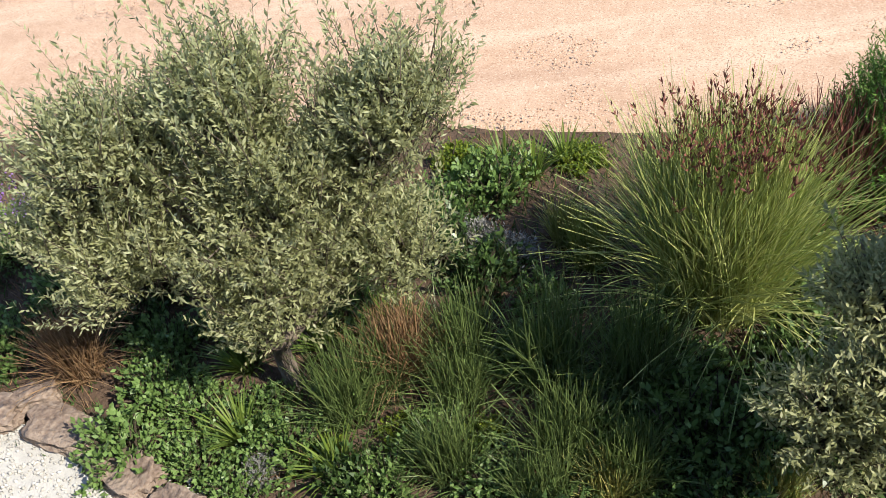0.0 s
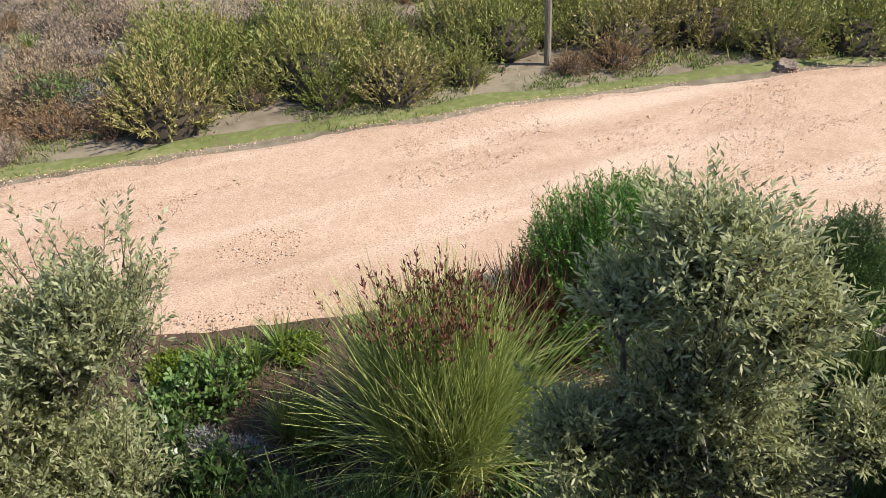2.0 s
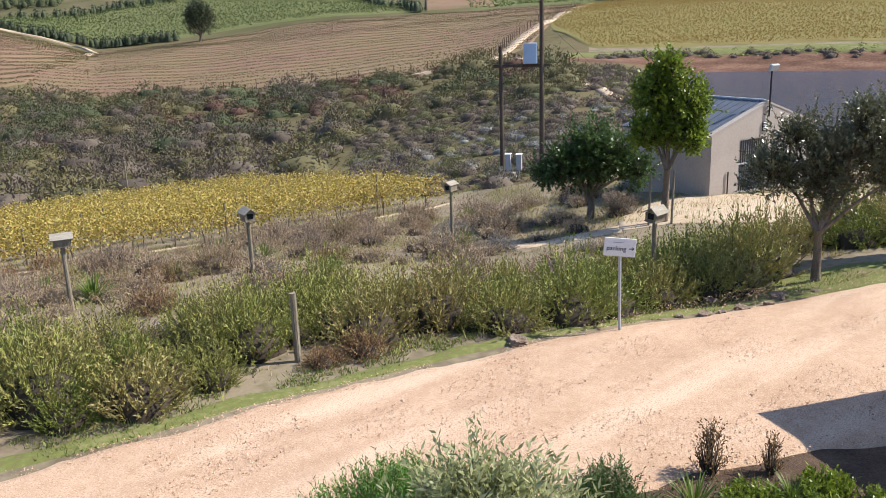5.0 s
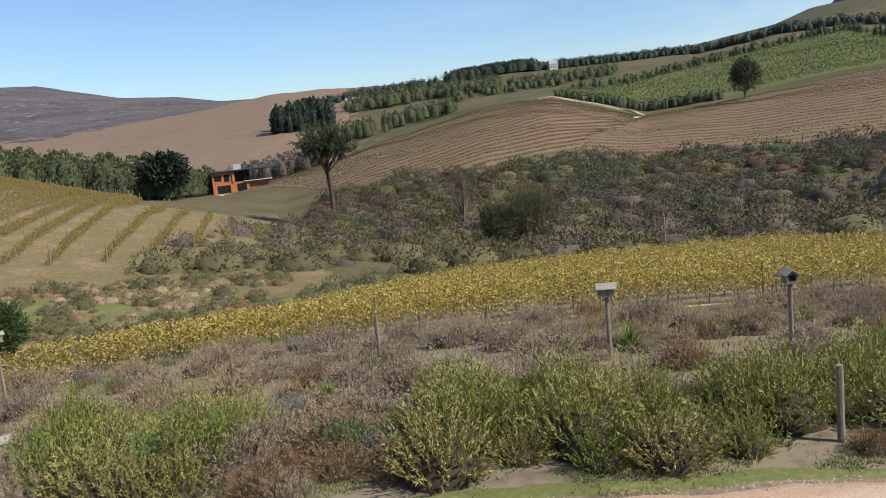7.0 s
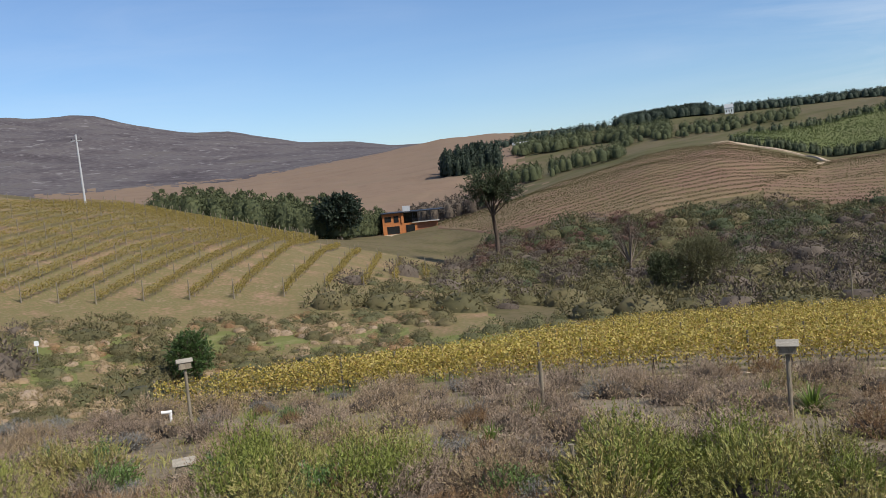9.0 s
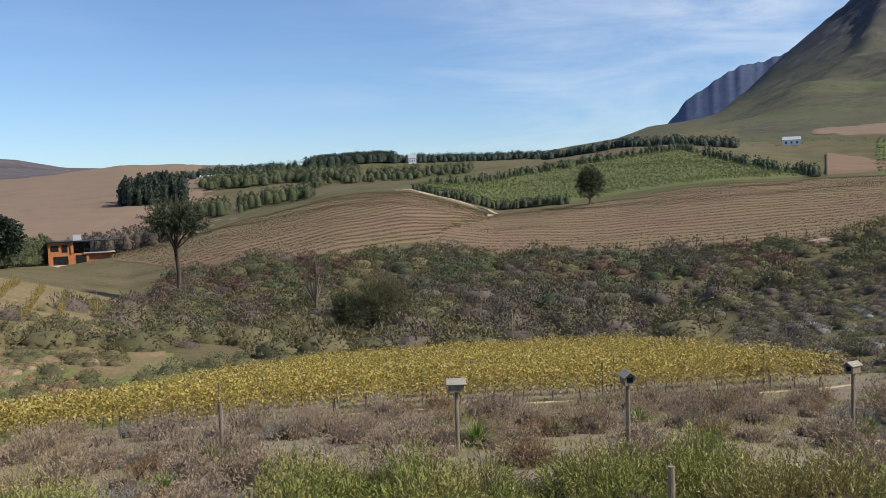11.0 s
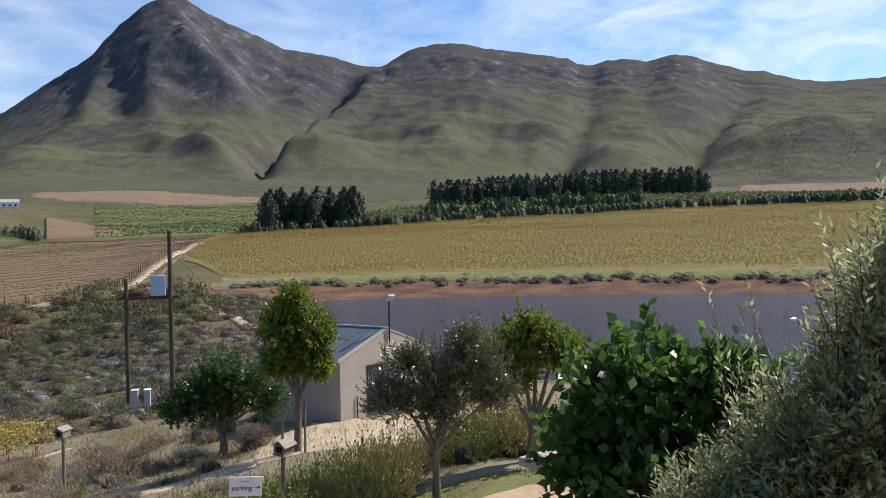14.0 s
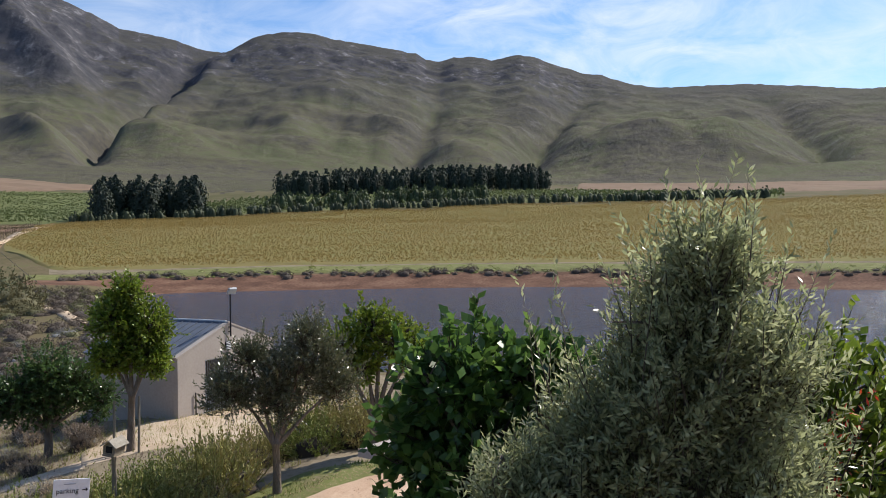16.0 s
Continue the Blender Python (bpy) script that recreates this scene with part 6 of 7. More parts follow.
woods("valley_woods", "dark woods behind the hill vineyard", belt(-25, -13, 235, 225, 150, 7, 12, 22) + belt(-13, -10.5, 232, 262, 24, 6, 9, 8) + belt(-40, -25, 420, 330, 60, 8, 12, 25), M["valley_dark"], 0.95, 330, 0.36)
woods("autumn_trees", "bare greyish orchard trees by the far road", belt(-9.5, -3, 330, 310, 60, 6, 9, 16), M["valley_grey"], 0.9, 150, 0.45)
woods("valley_trees", "green trees beyond the bare slope", belt(-3, 6, 420, 400, 80, 5, 9, 25), M["valley_dark"], 0.9, 150, 0.45)
woods("orchard_hedge", "dark conifer hedge along the orchard's edge", belt(12.8, 23.2, 340, 330, 150, 2.2, 4.2, 2) + belt(30.5, 38.8, 476, 345, 90, 3, 5.5, 4) + belt(14, 31, 410, 482, 130, 3, 5, 4), M["pine_light"], 0.9, 28)

# ---------------------------------------------------------------- garden in front of the terrace
lobed_tree("olive_tree", "broad olive tree with grey-green leaves in the garden bed", (-1.55, 3.95, 0), [(-0.72, 0.3, 2.0, 0.55), (0.15, 0.35, 2.22, 0.52), (1.05, 0.35, 2.0, 0.6), (0.2, 0.2, 1.6, 0.85), (-0.75, 0.15, 1.3, 0.72), (0.85, 0.25, 1.05, 0.62), (-1.05, 0.35, 1.55, 0.55), (0.1, -0.05, 1.0, 0.6), (0.75, 0.5, 1.6, 0.6), (-0.3, 0.5, 1.9, 0.5)], 2300, 0.24, 11, 0.055, 0.0165, M["olive"], 0.07, 121, 1.5, 44, 0.45)
lobed_tree("olive_tree", "bushy olive tree beside the reed clump", (2.2, 2.75, 0), [(0.2, -0.18, 2.6, 0.5), (0.12, -0.1, 2.72, 0.28), (0.42, -0.37, 2.4, 0.42), (0.2, -0.17, 1.8, 0.6), (0.8, -0.7, 1.75, 0.27), (-0.12, 0.1, 2.35, 0.3), (0, 0, 1.45, 0.45), (0.4, -0.38, 1.4, 0.5), (-0.55, -0.2, 0.95, 0.5), (-0.2, -0.3, 1.1, 0.5), (-0.4, 0, 1.6, 0.4)], 2600, 0.22, 11, 0.055, 0.016, M["olive"], 0.06, 122, 1.1, 4, 0.4)


def reed_clump(at_, n, length, seed, label, spread=1.0, mat_=None, heads_share=0.42, thick=0.011):
    rs = np.random.RandomState(seed)
    ob = thing("reed_clump", label, "reed", at_)
    a = rs.uniform(0, 6.283, n)
    lean = np.clip(np.abs(np.where(rs.rand(n) < 0.72, rs.normal(0.0, 0.34, n), rs.normal(0.0, 0.85, n))) * spread, 0.02, 1.35)
    L = length * rs.uniform(0.62, 1.08, n) * (1 - 0.06 * lean)
    out = np.stack([np.cos(a), np.sin(a)], 1)
    root = unit(rs.normal(size=(n, 2))) * (rs.rand(n) ** 0.5 * 0.26 * length)[:, None]
    t = np.linspace(0, 1, 6)
    ang = lean[:, None] * (0.5 + 0.7 * t[None])
    seg = L[:, None] / 5
    pts = np.zeros((n, 6, 3))
    pts[:, 0, :2] = root
    for k in range(1, 6):
        pts[:, k, :2] = pts[:, k - 1, :2] + out * (seg[:, 0] * np.sin(ang[:, k]))[:, None]
        pts[:, k, 2] = pts[:, k - 1, 2] + seg[:, 0] * np.cos(ang[:, k])
    side = unit(rs.normal(size=(n, 3)) * [1, 1, 0.2])
    bt = Batch()
    bt.ribbons(pts, thick * np.array([1, 1, 0.95, 0.85, 0.7, 0.4]), side)
    child("foliage", bt.mesh("foliage", mat_ or M["restio"]), ob)
    heads = Batch()
    pick = np.flatnonzero((rs.rand(n) < heads_share) & (lean < 0.3) & (L > 0.97 * length))
    if len(pick):
        for k in range(7):
            s = rs.uniform(0, 0.75, len(pick))
            p = pts[pick, 5] * (1 - s[:, None] * 0.7) + pts[pick, 4] * s[:, None] * 0.7
            way = unit(unit(pts[pick, 5] - pts[pick, 4]) + rs.normal(0, 0.35, (len(pick), 3)))
            heads.leaves(p, way, across(way), rs.uniform(0.04, 0.07, len(pick)), rs.uniform(0.011, 0.018, len(pick)))
        child("seed_fringe", heads.mesh("seed_fringe", M["seed"]), ob, "dark brown seed heads")["kind"] = "stuff"
    return ob


reed_clump((1.6, 4.3, 0), 4600, 1.52, 131, "arching green reed clump with brown seed heads", 1.0, None, 0.5, 0.0085)
reed_clump((2.75, 5.1, 0), 600, 0.95, 132, "low arching red-brown reed clump", 1.3, M["seed"], 0.2)
reed_clump((5.9, 1.6, 0), 1200, 1.2, 133, "dark shaded clump of fine reeds", 1.1, M["restio"], 0.05)
reed_clump((-3.25, 4.3, 0), 900, 0.62, 134, "tuft of dry brown grass", 1.2, M["rust"], 0.0, 0.008)
reed_clump((-0.75, 3.95, 0), 1000, 0.6, 135, "dry brown grass beneath the olive", 1.4, M["rust"], 0.0, 0.008)


def upright_shrub(at_, radii, n, seed, label, mat_):
    ob = shrub("shrub", label, "shrub", mat_, radii, n, 14, 0.24, 0.045, 0.012, 1.5, seed, 0.16, 0.55, True)
    ob.matrix_world = pose(*at_)
    return ob


upright_shrub((3.62, 5.2, 0), (1.2, 0.9, 1.5), 4000, 141, "dense bright green needle-leaved shrub by the road", M["needle"])
upright_shrub((5.45, 4.45, 0), (0.72, 0.55, 1.02), 1700, 142, "dark green upright needle-leaved shrub", M["deep"])

# ground plants of the bed
herb = [shrub("garden_shrub", "mound of fresh green cut-leaved herb", "garden plant", M["green"], (0.4, 0.4, 0.36), 220, 7, 0.12, 0.05, 0.034, 0.6, s) for s in (151, 152)]
dim = [shrub("garden_shrub", "low dark green leafy garden plant", "garden plant", M["deep"], (0.4, 0.4, 0.38), 200, 6, 0.13, 0.055, 0.036, 0.6, s, fine=True) for s in (153, 154)]
limey = [shrub("garden_shrub", "yellow-green succulent ground plant", "garden plant", M["lime"], (0.36, 0.36, 0.2), 220, 7, 0.1, 0.045, 0.026, 0.8, 155)]
grey_herb = [shrub("garden_shrub", "silver-grey fine-leaved garden plant", "garden plant", M["silver"], (0.32, 0.32, 0.3), 260, 10, 0.14, 0.045, 0.012, 0.9, 156)]
lily = [reed_clump((0, 0, 0), 420, 0.85, s, "clump of arching dark green grass leaves", 1.35, M["strap_dark"], 0.0, 0.0095) for s in (161, 162)]
lily2 = [strap_clump("strap_plant", "upright bright green strap-leaved plant", 90, 0.62, 0.02, M["strap"], s, 0.5, "garden plant") for s in (163, 164)]
feather = [reed_clump((0, 0, 0), 420, 0.42, 165, "feathery yellow-green grass tuft", 1.2, M["broom"], 0.0, 0.007)]
lavender = [shrub("garden_shrub", "sage bush with violet flower spikes", "garden plant", M["green"], (0.42, 0.42, 0.55), 300, 9, 0.2, 0.05, 0.018, 1.2, 166)]
sp = Batch()
rs = np.random.RandomState(167)
for k in range(46):
    a, r = rs.uniform(0, 6.28), rs.uniform(0, 0.42)
    base = np.array([r * math.cos(a), r * math.sin(a), 0.5 + rs.uniform(-0.1, 0.12)])
    p = base + np.array([0, 0, 1]) * np.linspace(0, 0.2, 12)[:, None] + np.array([math.cos(a), math.sin(a), 0]) * np.linspace(0, 0.06, 12)[:, None]
    way = unit(rs.normal(size=(12, 3)))
    sp.leaves(p, way, across(way), 0.026, 0.018)
child("blossom", sp.mesh("blossom", M["flower"]), lavender[0], "violet flower spikes")

copies(herb, [(-2.6, 4.4, 0.9), (-1.75, 3.7, 0.7), (-0.9, 3.0, 0.8), (-0.2, 2.9, 0.9), (0.6, 3.0, 0.8), (1.0, 3.9, 0.9), (2.0, 4.6, 1.1), (2.35, 4.9, 1.0), (1.15, 3.1, 1.2), (-2.6, 4.05, 1.0), (-2.75, 3.45, 1.05), (-2.3, 3.8, 0.9), (-1.55, 3.35, 0.9), (-1.9, 3.05, 0.8), (0.1, 5.75, 1.1), (-0.3, 5.6, 1.0), (2.4, 4.3, 1.1), (1.25, 3.45, 1.15), (1.45, 3.05, 1.1), (0.9, 2.9, 0.8), (4.45, 2.4, 0.9), (-4.0, 4.6, 1.0), (-3.6, 5.2, 1.1), (5.6, 4.0, 0.9), (2.15, 3.9, 1.1), (1.9, 3.2, 1.1), (1.35, 2.75, 1.0), (0.75, 3.3, 0.9), (2.55, 4.15, 0.9), (-1.3, 4.9, 0.9), (0.35, 4.35, 0.8), (-2.0, 4.6, 1.0), (-1.0, 5.5, 1.0), (-1.1, 3.75, 0.8), (-0.3, 3.9, 0.8), (-0.55, 3.3, 0.75), (0.15, 3.85, 0.8), (-2.2, 3.35, 0.8)], "green herbs of the bed")
copies(dim, [(-2.95, 4.75, 1.0), (-2.0, 4.9, 1.0), (-1.2, 4.6, 1.0), (-0.1, 4.7, 1.1), (0.5, 3.3, 1.0), (1.9, 3.5, 1.1), (2.1, 2.8, 1.2), (-1.1, 3.0, 0.8), (0.2, 2.5, 1.0), (1.2, 2.45, 1.0), (4.4, 3.6, 1.2), (4.6, 2.9, 1.1), (-0.4, 5.2, 1.1), (-1.6, 5.3, 1.2), (-2.8, 5.2, 1.2), (6.3, 2.2, 1.0), (7.2, 1.7, 1.0), (3.9, 2.2, 1.1), (3.2, 2.3, 1.0), (2.5, 2.3, 1.0), (5.2, 1.9, 1.0), (-4.7, 5.4, 1.2)], "dark green plants of the bed")
copies(limey, [(-0.75, 3.35, 0.7), (-1.3, 3.3, 0.6), (-0.2, 3.3, 0.6), (7.7, 3.4, 1.2), (7.4, 4.0, 1.2), (7.9, 2.9, 1.2), (7.3, 2.4, 1.0), (7.0, 3.3, 1.0), (8.2, 3.6, 1.1), (6.9, 3.9, 0.9), (8.3, 3.0, 1.0), (6.4, 4.2, 0.9), (0.9, 6.0, 0.9), (-0.2, 6.2, 0.9), (7.6, 2.0, 0.9)], "succulent cover of the bed")
copies(grey_herb, [(-0.1, 5.05, 1.0), (0.15, 4.9, 0.9), (-1.75, 3.2, 0.6), (4.0, 4.2, 0.8), (7.9, 2.4, 0.9)], "silver plants of the bed")
copies(lily, [(-1.15, 3.6, 0.8), (-0.9, 3.8, 0.8), (-0.3, 4.0, 0.9), (-0.45, 3.05, 0.7), (0.3, 3.1, 0.9), (0.3, 3.7, 1.0), (-0.35, 3.6, 0.8), (0.85, 3.55, 1.0), (5.0, 2.5, 0.9), (6.2, 1.9, 0.8), (4.9, 3.5, 0.9), (0.1, 2.75, 0.7), (0.65, 2.85, 0.8), (5.6, 2.2, 0.8), (5.3, 2.9, 0.8), (4.2, 2.6, 0.9)], "dark strap-leaved plants of the bed")
copies(lily2, [(-1.95, 4.15, 0.9), (-1.35, 4.25, 0.9), (-0.85, 4.35, 1.0), (-0.7, 4.1, 0.9), (0.45, 5.9, 0.9), (0.75, 6.05, 0.8), (0.2, 6.1, 0.8), (6.85, 4.35, 0.9), (6.7, 3.6, 1.0), (6.9, 3.0, 1.0), (6.85, 2.4, 0.9), (-1.9, 3.5, 0.8), (-1.2, 3.15, 0.8), (-4.4, 6.0, 1.1), (-4.0, 6.3, 1.0), (7.8, 3.8, 0.7)], "bright strap-leaved plants of the bed")
copies(feather, [(0.5, 2.75, 1.0), (1.5, 2.6, 1.0), (0.75, 4.75, 1.2), (0.6, 5.05, 1.1), (2.4, 2.9, 0.9)], "feathery tufts of the bed")
stalks = [shrub("garden_shrub", "upright stems with red-brown bud heads", "garden plant", M["rust"], (0.28, 0.22, 0.75), 60, 10, 0.22, 0.05, 0.02, 1.8, 168, 0.3, 0.5)]
copies(stalks, [(7.6, 4.65, 1.0), (8.1, 4.2, 0.7)], "budding stems of the bed")
copies(lavender, [(-4.3, 5.9, 1.0), (-4.6, 4.9, 1.1), (-2.55, 5.7, 1.15), (-2.1, 5.9, 1.0)], "sage bushes of the bed")
low_growth("garden_litter", "twigs and low leaves covering the garden soil", 9000, lambda x, y, b, d: (y > 1.2) & (y < 6.6 - 0.28 * x) & (x < 8.6) & ~((x < -2.2) & (y < 3.9 + (x + 3) * 0.5)), 0.13, 0.02, M["deep"], 0.1, -75, 88, 1.5, 9)
low_growth("garden_twigs", "dry twigs among the garden plants", 3500, lambda x, y, b, d: (y > 1.2) & (y < 6.6 - 0.28 * x) & (x < 8.6) & ~((x < -2.2) & (y < 3.9 + (x + 3) * 0.5)), 0.2, 0.008, M["rust"], 0.1, -75, 88, 1.5, 9)


def stone(name, label, at_, size, seed, mat_=None, turn=0, flat=1.0, group=""):
    """A weathered stone: an ico sphere worn by noise with flattened faces."""
    bm = bmesh.new()
    bmesh.ops.create_icosphere(bm, subdivisions=4, radius=1)
    for v in bm.verts:
        p = v.co.copy()
        q = Vector((max(-0.78, min(0.78, p.x)), max(-0.78, min(0.78, p.y)), max(-0.7, min(0.62, p.z))))
        k = noise.fractal(p * 1.3 + Vector((seed, 0, 0)), 0.8, 2.0, 5) * 0.16 + noise.cell(p * 2.1 + Vector((seed, 3, 0))) * 0.11
        q *= 1 + k
        v.co = Vector((q.x * size[0], q.y * size[1], q.z * size[2] * flat))
    ob = part(name, bm, mat_ or M["stone"])
    ob.matrix_world = pose(*at_, R.uniform(-6, 6), R.uniform(-6, 6), turn)
    return tagged(ob, label, "stone", group)


stone("boulder", "large weathered sandstone boulder in the garden bed", (5.6, 3.15, 0.2), (0.78, 0.5, 0.42), 3, turn=-38)
for k, (x, y, sx, sy, a) in enumerate([(-3.9, 3.95, 0.36, 0.2, -18), (-3.25, 3.72, 0.38, 0.2, -25), (-2.68, 3.3, 0.36, 0.19, -35), (-2.25, 2.95, 0.3, 0.18, -28), (-1.85, 2.75, 0.22, 0.15, -20), (-3.55, 4.05, 0.2, 0.13, 10)]):
    stone("edging_stone", "reddish flat edging stone along the gravel", (x, y, 0.05), (sx, sy, 0.12), 20 + k, turn=a, group="edging stones of the bed")
for k, (x, y, s) in enumerate([(12.6, 7.95, 0.14), (13.0, 7.85, 0.1), (13.4, 7.7, 0.15), (12.2, 8.2, 0.09), (14.0, 7.5, 0.12), (14.5, 7.6, 0.2), (8.9, 8.95, 0.2), (13.7, 8.5, 0.2), (15.2, 7.2, 0.1)]):
    stone("verge_stone", "pale stone at the road's edge", (x, y, land1(x, y) + s * 0.2), (s, s * 0.8, s * 0.5), 40 + k, turn=k * 40, group="stones of the verge")


def gravel():
    bt = Batch()
    n = 5200
    x, y = R.uniform(-5.4, -1.9, n), R.uniform(2.2, 4.0, n)
    keep = y < 3.72 + (x + 3.3) * -0.42
    x, y = x[keep], y[keep]
    n = len(x)
    s = R.uniform(0.008, 0.022, n)
    v = unit(R.normal(size=(n, 6, 3)) * 0.25 + np.array([[1, 0, 0], [-1, 0, 0], [0, 1, 0], [0, -1, 0], [0, 0, 0.8], [0, 0, -0.8]])) * s[:, None, None]
    v += np.stack([x, y, 0.012 + 0 * x], 1)[:, None]
    f = np.array([(0, 2, 4), (2, 1, 4), (1, 3, 4), (3, 0, 4), (2, 0, 5), (1, 2, 5), (3, 1, 5), (0, 3, 5)])
    bt.add(v.reshape(-1, 3), (np.arange(n)[:, None, None] * 6 + f[None]).reshape(-1, 3))
    tagged(new("gravel", bt.mesh("gravel", M["pebble"])), "pale grey gravel beside the garden bed", "gravel", kind="stuff")
    v = [(-6.2, 1.8, 0.006), (-1.6, 1.8, 0.006), (-1.9, 2.6, 0.006), (-2.6, 3.35, 0.006), (-3.6, 3.85, 0.006), (-6.2, 4.3, 0.006)]
    tagged(new("gravel_bed", mesh_np("gravel_bed", v, [np.array([(0, 1, 2)]), np.array([(0, 2, 3)]), np.array([(0, 3, 4)]), np.array([(0, 4, 5)])], M["pebble"])), "bed of fine pale gravel", "gravel", kind="structure")


gravel()


def road_pebbles():
    bt = Batch()
    n = 90000
    x = R.uniform(-7, 19, n)
    t = R.rand(n)
    lo, hi = np.vectorize(road_near)(x), np.vectorize(road_far)(x)
    y = lo + (hi - lo) * t
    keep = fbm(x * 0.9, y * 1.8, 88) + 0.25 * (np.abs(t - 0.5) > 0.42) > 0.55
    x, y = x[keep], y[keep]
    n = len(x)
    s = 0.004 + 0.014 * R.rand(n) ** 3
    v = unit(R.normal(size=(n, 4, 3)) * 0.3 + np.array([[1, 0, 0], [-0.5, 0.8, 0], [-0.5, -0.8, 0], [0, 0, 0.9]])) * s[:, None, None]
    v += np.stack([x, y, 0.05 + 0 * x], 1)[:, None]
    f = np.array([(0, 1, 3), (1, 2, 3), (2, 0, 3)])
    bt.add(v.reshape(-1, 3), (np.arange(n)[:, None, None] * 4 + f[None]).reshape(-1, 3))
    tagged(new("road_pebbles", bt.mesh("road_pebbles", M["road_stone"])), "loose small stones on the dirt road", "gravel", kind="stuff")


road_pebbles()

# ---------------------------------------------------------------- the pump house
def pump_house():
    gx = Vector((0.985, -0.17)).normalized()    # along the gable wall
    w, l, h, ridge, th, z0 = 5.9, 4.7, 2.35, 3.36, 0.22, -1.75
    house = thing("pump_house", "beige plastered pump house with a grey sheet roof", "building", (27.36, 17.26, z0), math.degrees(math.atan2(gx.y, gx.x)))
    d0, d1, dh = 1.5, 2.95, 2.1
    bm = bmesh.new()

    def prism(poly, y0, y1):
        a = [bm.verts.new((x, y0, z)) for x, z in poly]
        b = [bm.verts.new((x, y1, z)) for x, z in poly]
        bm.faces.new(a)
        bm.faces.new(b[::-1])
        for k in range(len(poly)):
            q = (k + 1) % len(poly)
            bm.faces.new((a[q], a[k], b[k], b[q]))

    def top(x):
        return h + (ridge - h) * (1 - abs(x - w / 2) / (w / 2))

    prism([(0, -0.8), (d0, -0.8), (d0, top(d0)), (0, h)], 0, th)
    prism([(d0, dh), (d1, dh), (d1, top(d1)), (d0, top(d0))], 0, th)
    prism([(d1, -0.8), (w, -0.8), (w, h), (w / 2, ridge), (d1, top(d1))], 0, th)
    part("gable_wall", bm, M["plaster"], house)
    for x in (th / 2, w - th / 2):
        bm = bmesh.new()
        box(bm, x, l / 2, h / 2 - 0.4, th, l - 2 * th - 0.004, h + 0.8)
        part("side_wall", bm, M["plaster"], house)
    bm = bmesh.new()
    prism([(0, -0.8), (w, -0.8), (w, h), (w / 2, ridge), (0, h)], l - th, l)
    part("gable_wall", bm, M["plaster"], house)
    sl = math.hypot(w / 2 + 0.05, ridge - h)
    an = math.atan2(ridge - h, w / 2)
    for s in (0, 1):
        bm = bmesh.new()
        turn = Matrix.Rotation(-an if s == 0 else an, 4, "Y")
        cx = w / 4 if s == 0 else 3 * w / 4
        box(bm, cx, l / 2 + 0.1, (h + ridge) / 2 + 0.03, sl + 0.12, l - 0.12, 0.05, 0, turn)
        sheet_ = part("roof", bm, M["roof"], house)
        rib = None
        for k in range(12):
            if rib is None:
                bm = bmesh.new()
                box(bm, cx, 0, (h + ridge) / 2 + 0.068, sl + 0.1, 0.035, 0.03, 0, turn)
                ob = part("roof_rib", bm, M["roof"], sheet_)
                rib = ob.data
            else:
                ob = child("roof_rib", rib, sheet_)
            ob.location = (0, 0.35 + k * (l - 0.5) / 11, 0)
    bm = bmesh.new()
    cyl(bm, (w / 2, 0.15, ridge + 0.07), (w / 2, l, ridge + 0.07), 0.07)
    part("ridge_cap", bm, M["grey"], house)
    for sgn in (-1, 1):
        bm = bmesh.new()
        box(bm, w / 2 + sgn * w / 4, 0.09, (h + ridge) / 2 + 0.04, sl + 0.1, 0.22, 0.07, 0, Matrix.Rotation(sgn * an, 4, "Y"))
        part("gable_coping", bm, M["plaster"], house)
    # barred gate
    bm = bmesh.new()
    for x, z, sx, sz in ((d0 + 0.03, dh / 2, 0.05, dh), (d1 - 0.03, dh / 2, 0.05, dh), ((d0 + d1) / 2, dh - 0.03, d1 - d0 - 0.12, 0.05), ((d0 + d1) / 2, 0.06, d1 - d0 - 0.12, 0.05)):
        box(bm, x, 0.08, z, sx, 0.05, sz)
    gate = part("gate", bm, M["grey"], house, "barred steel gate")
    bar = None
    for k in range(11):
        if bar is None:
            bm = bmesh.new()
            cyl(bm, (0, 0.08, 0.09), (0, 0.08, dh - 0.06), 0.013, None, 6)
            ob = part("bar", bm, M["grey"], gate)
            bar = ob.data
        else:
            ob = child("bar", bar, gate)
        ob.location = (d0 + 0.12 + k * (d1 - d0 - 0.24) / 10, 0, 0)
    bm = bmesh.new()
    box(bm, (d0 + d1) / 2, 0.08, 1.15, d1 - d0 - 0.12, 0.03, 0.05)
    part("rail", bm, M["grey"], gate)
    bm = bmesh.new()
    box(bm, w / 2, l / 2, -0.05, w - 0.5, l - 0.5, 0.1)
    part("floor_slab", bm, M["concrete"], house)
    # black plate on the wall draws the shade behind the slats
    vent = part("louvre_vent", box(bmesh.new(), w / 2 - 0.1, -0.02, 2.5, 0.3, 0.04, 0.34), M["black"], house)
    for k in range(5):
        part("slat", box(bmesh.new(), w / 2 - 0.1, -0.05, 2.38 + k * 0.065, 0.28, 0.05, 0.015, 0, Matrix.Rotation(radians(35), 4, "X")), M["grey"], vent)
    bm = bmesh.new()
    cyl(bm, (w / 2, -0.08, ridge - 0.5), (w / 2, -0.08, ridge + 1.2), 0.032)
    box(bm, w / 2, -0.04, ridge - 0.3, 0.14, 0.06, 0.03)
    box(bm, w / 2, -0.04, ridge - 0.12, 0.14, 0.06, 0.03)
    mast = part("mast", bm, M["dark"], house, "slim black floodlight mast")
    bm = bmesh.new()
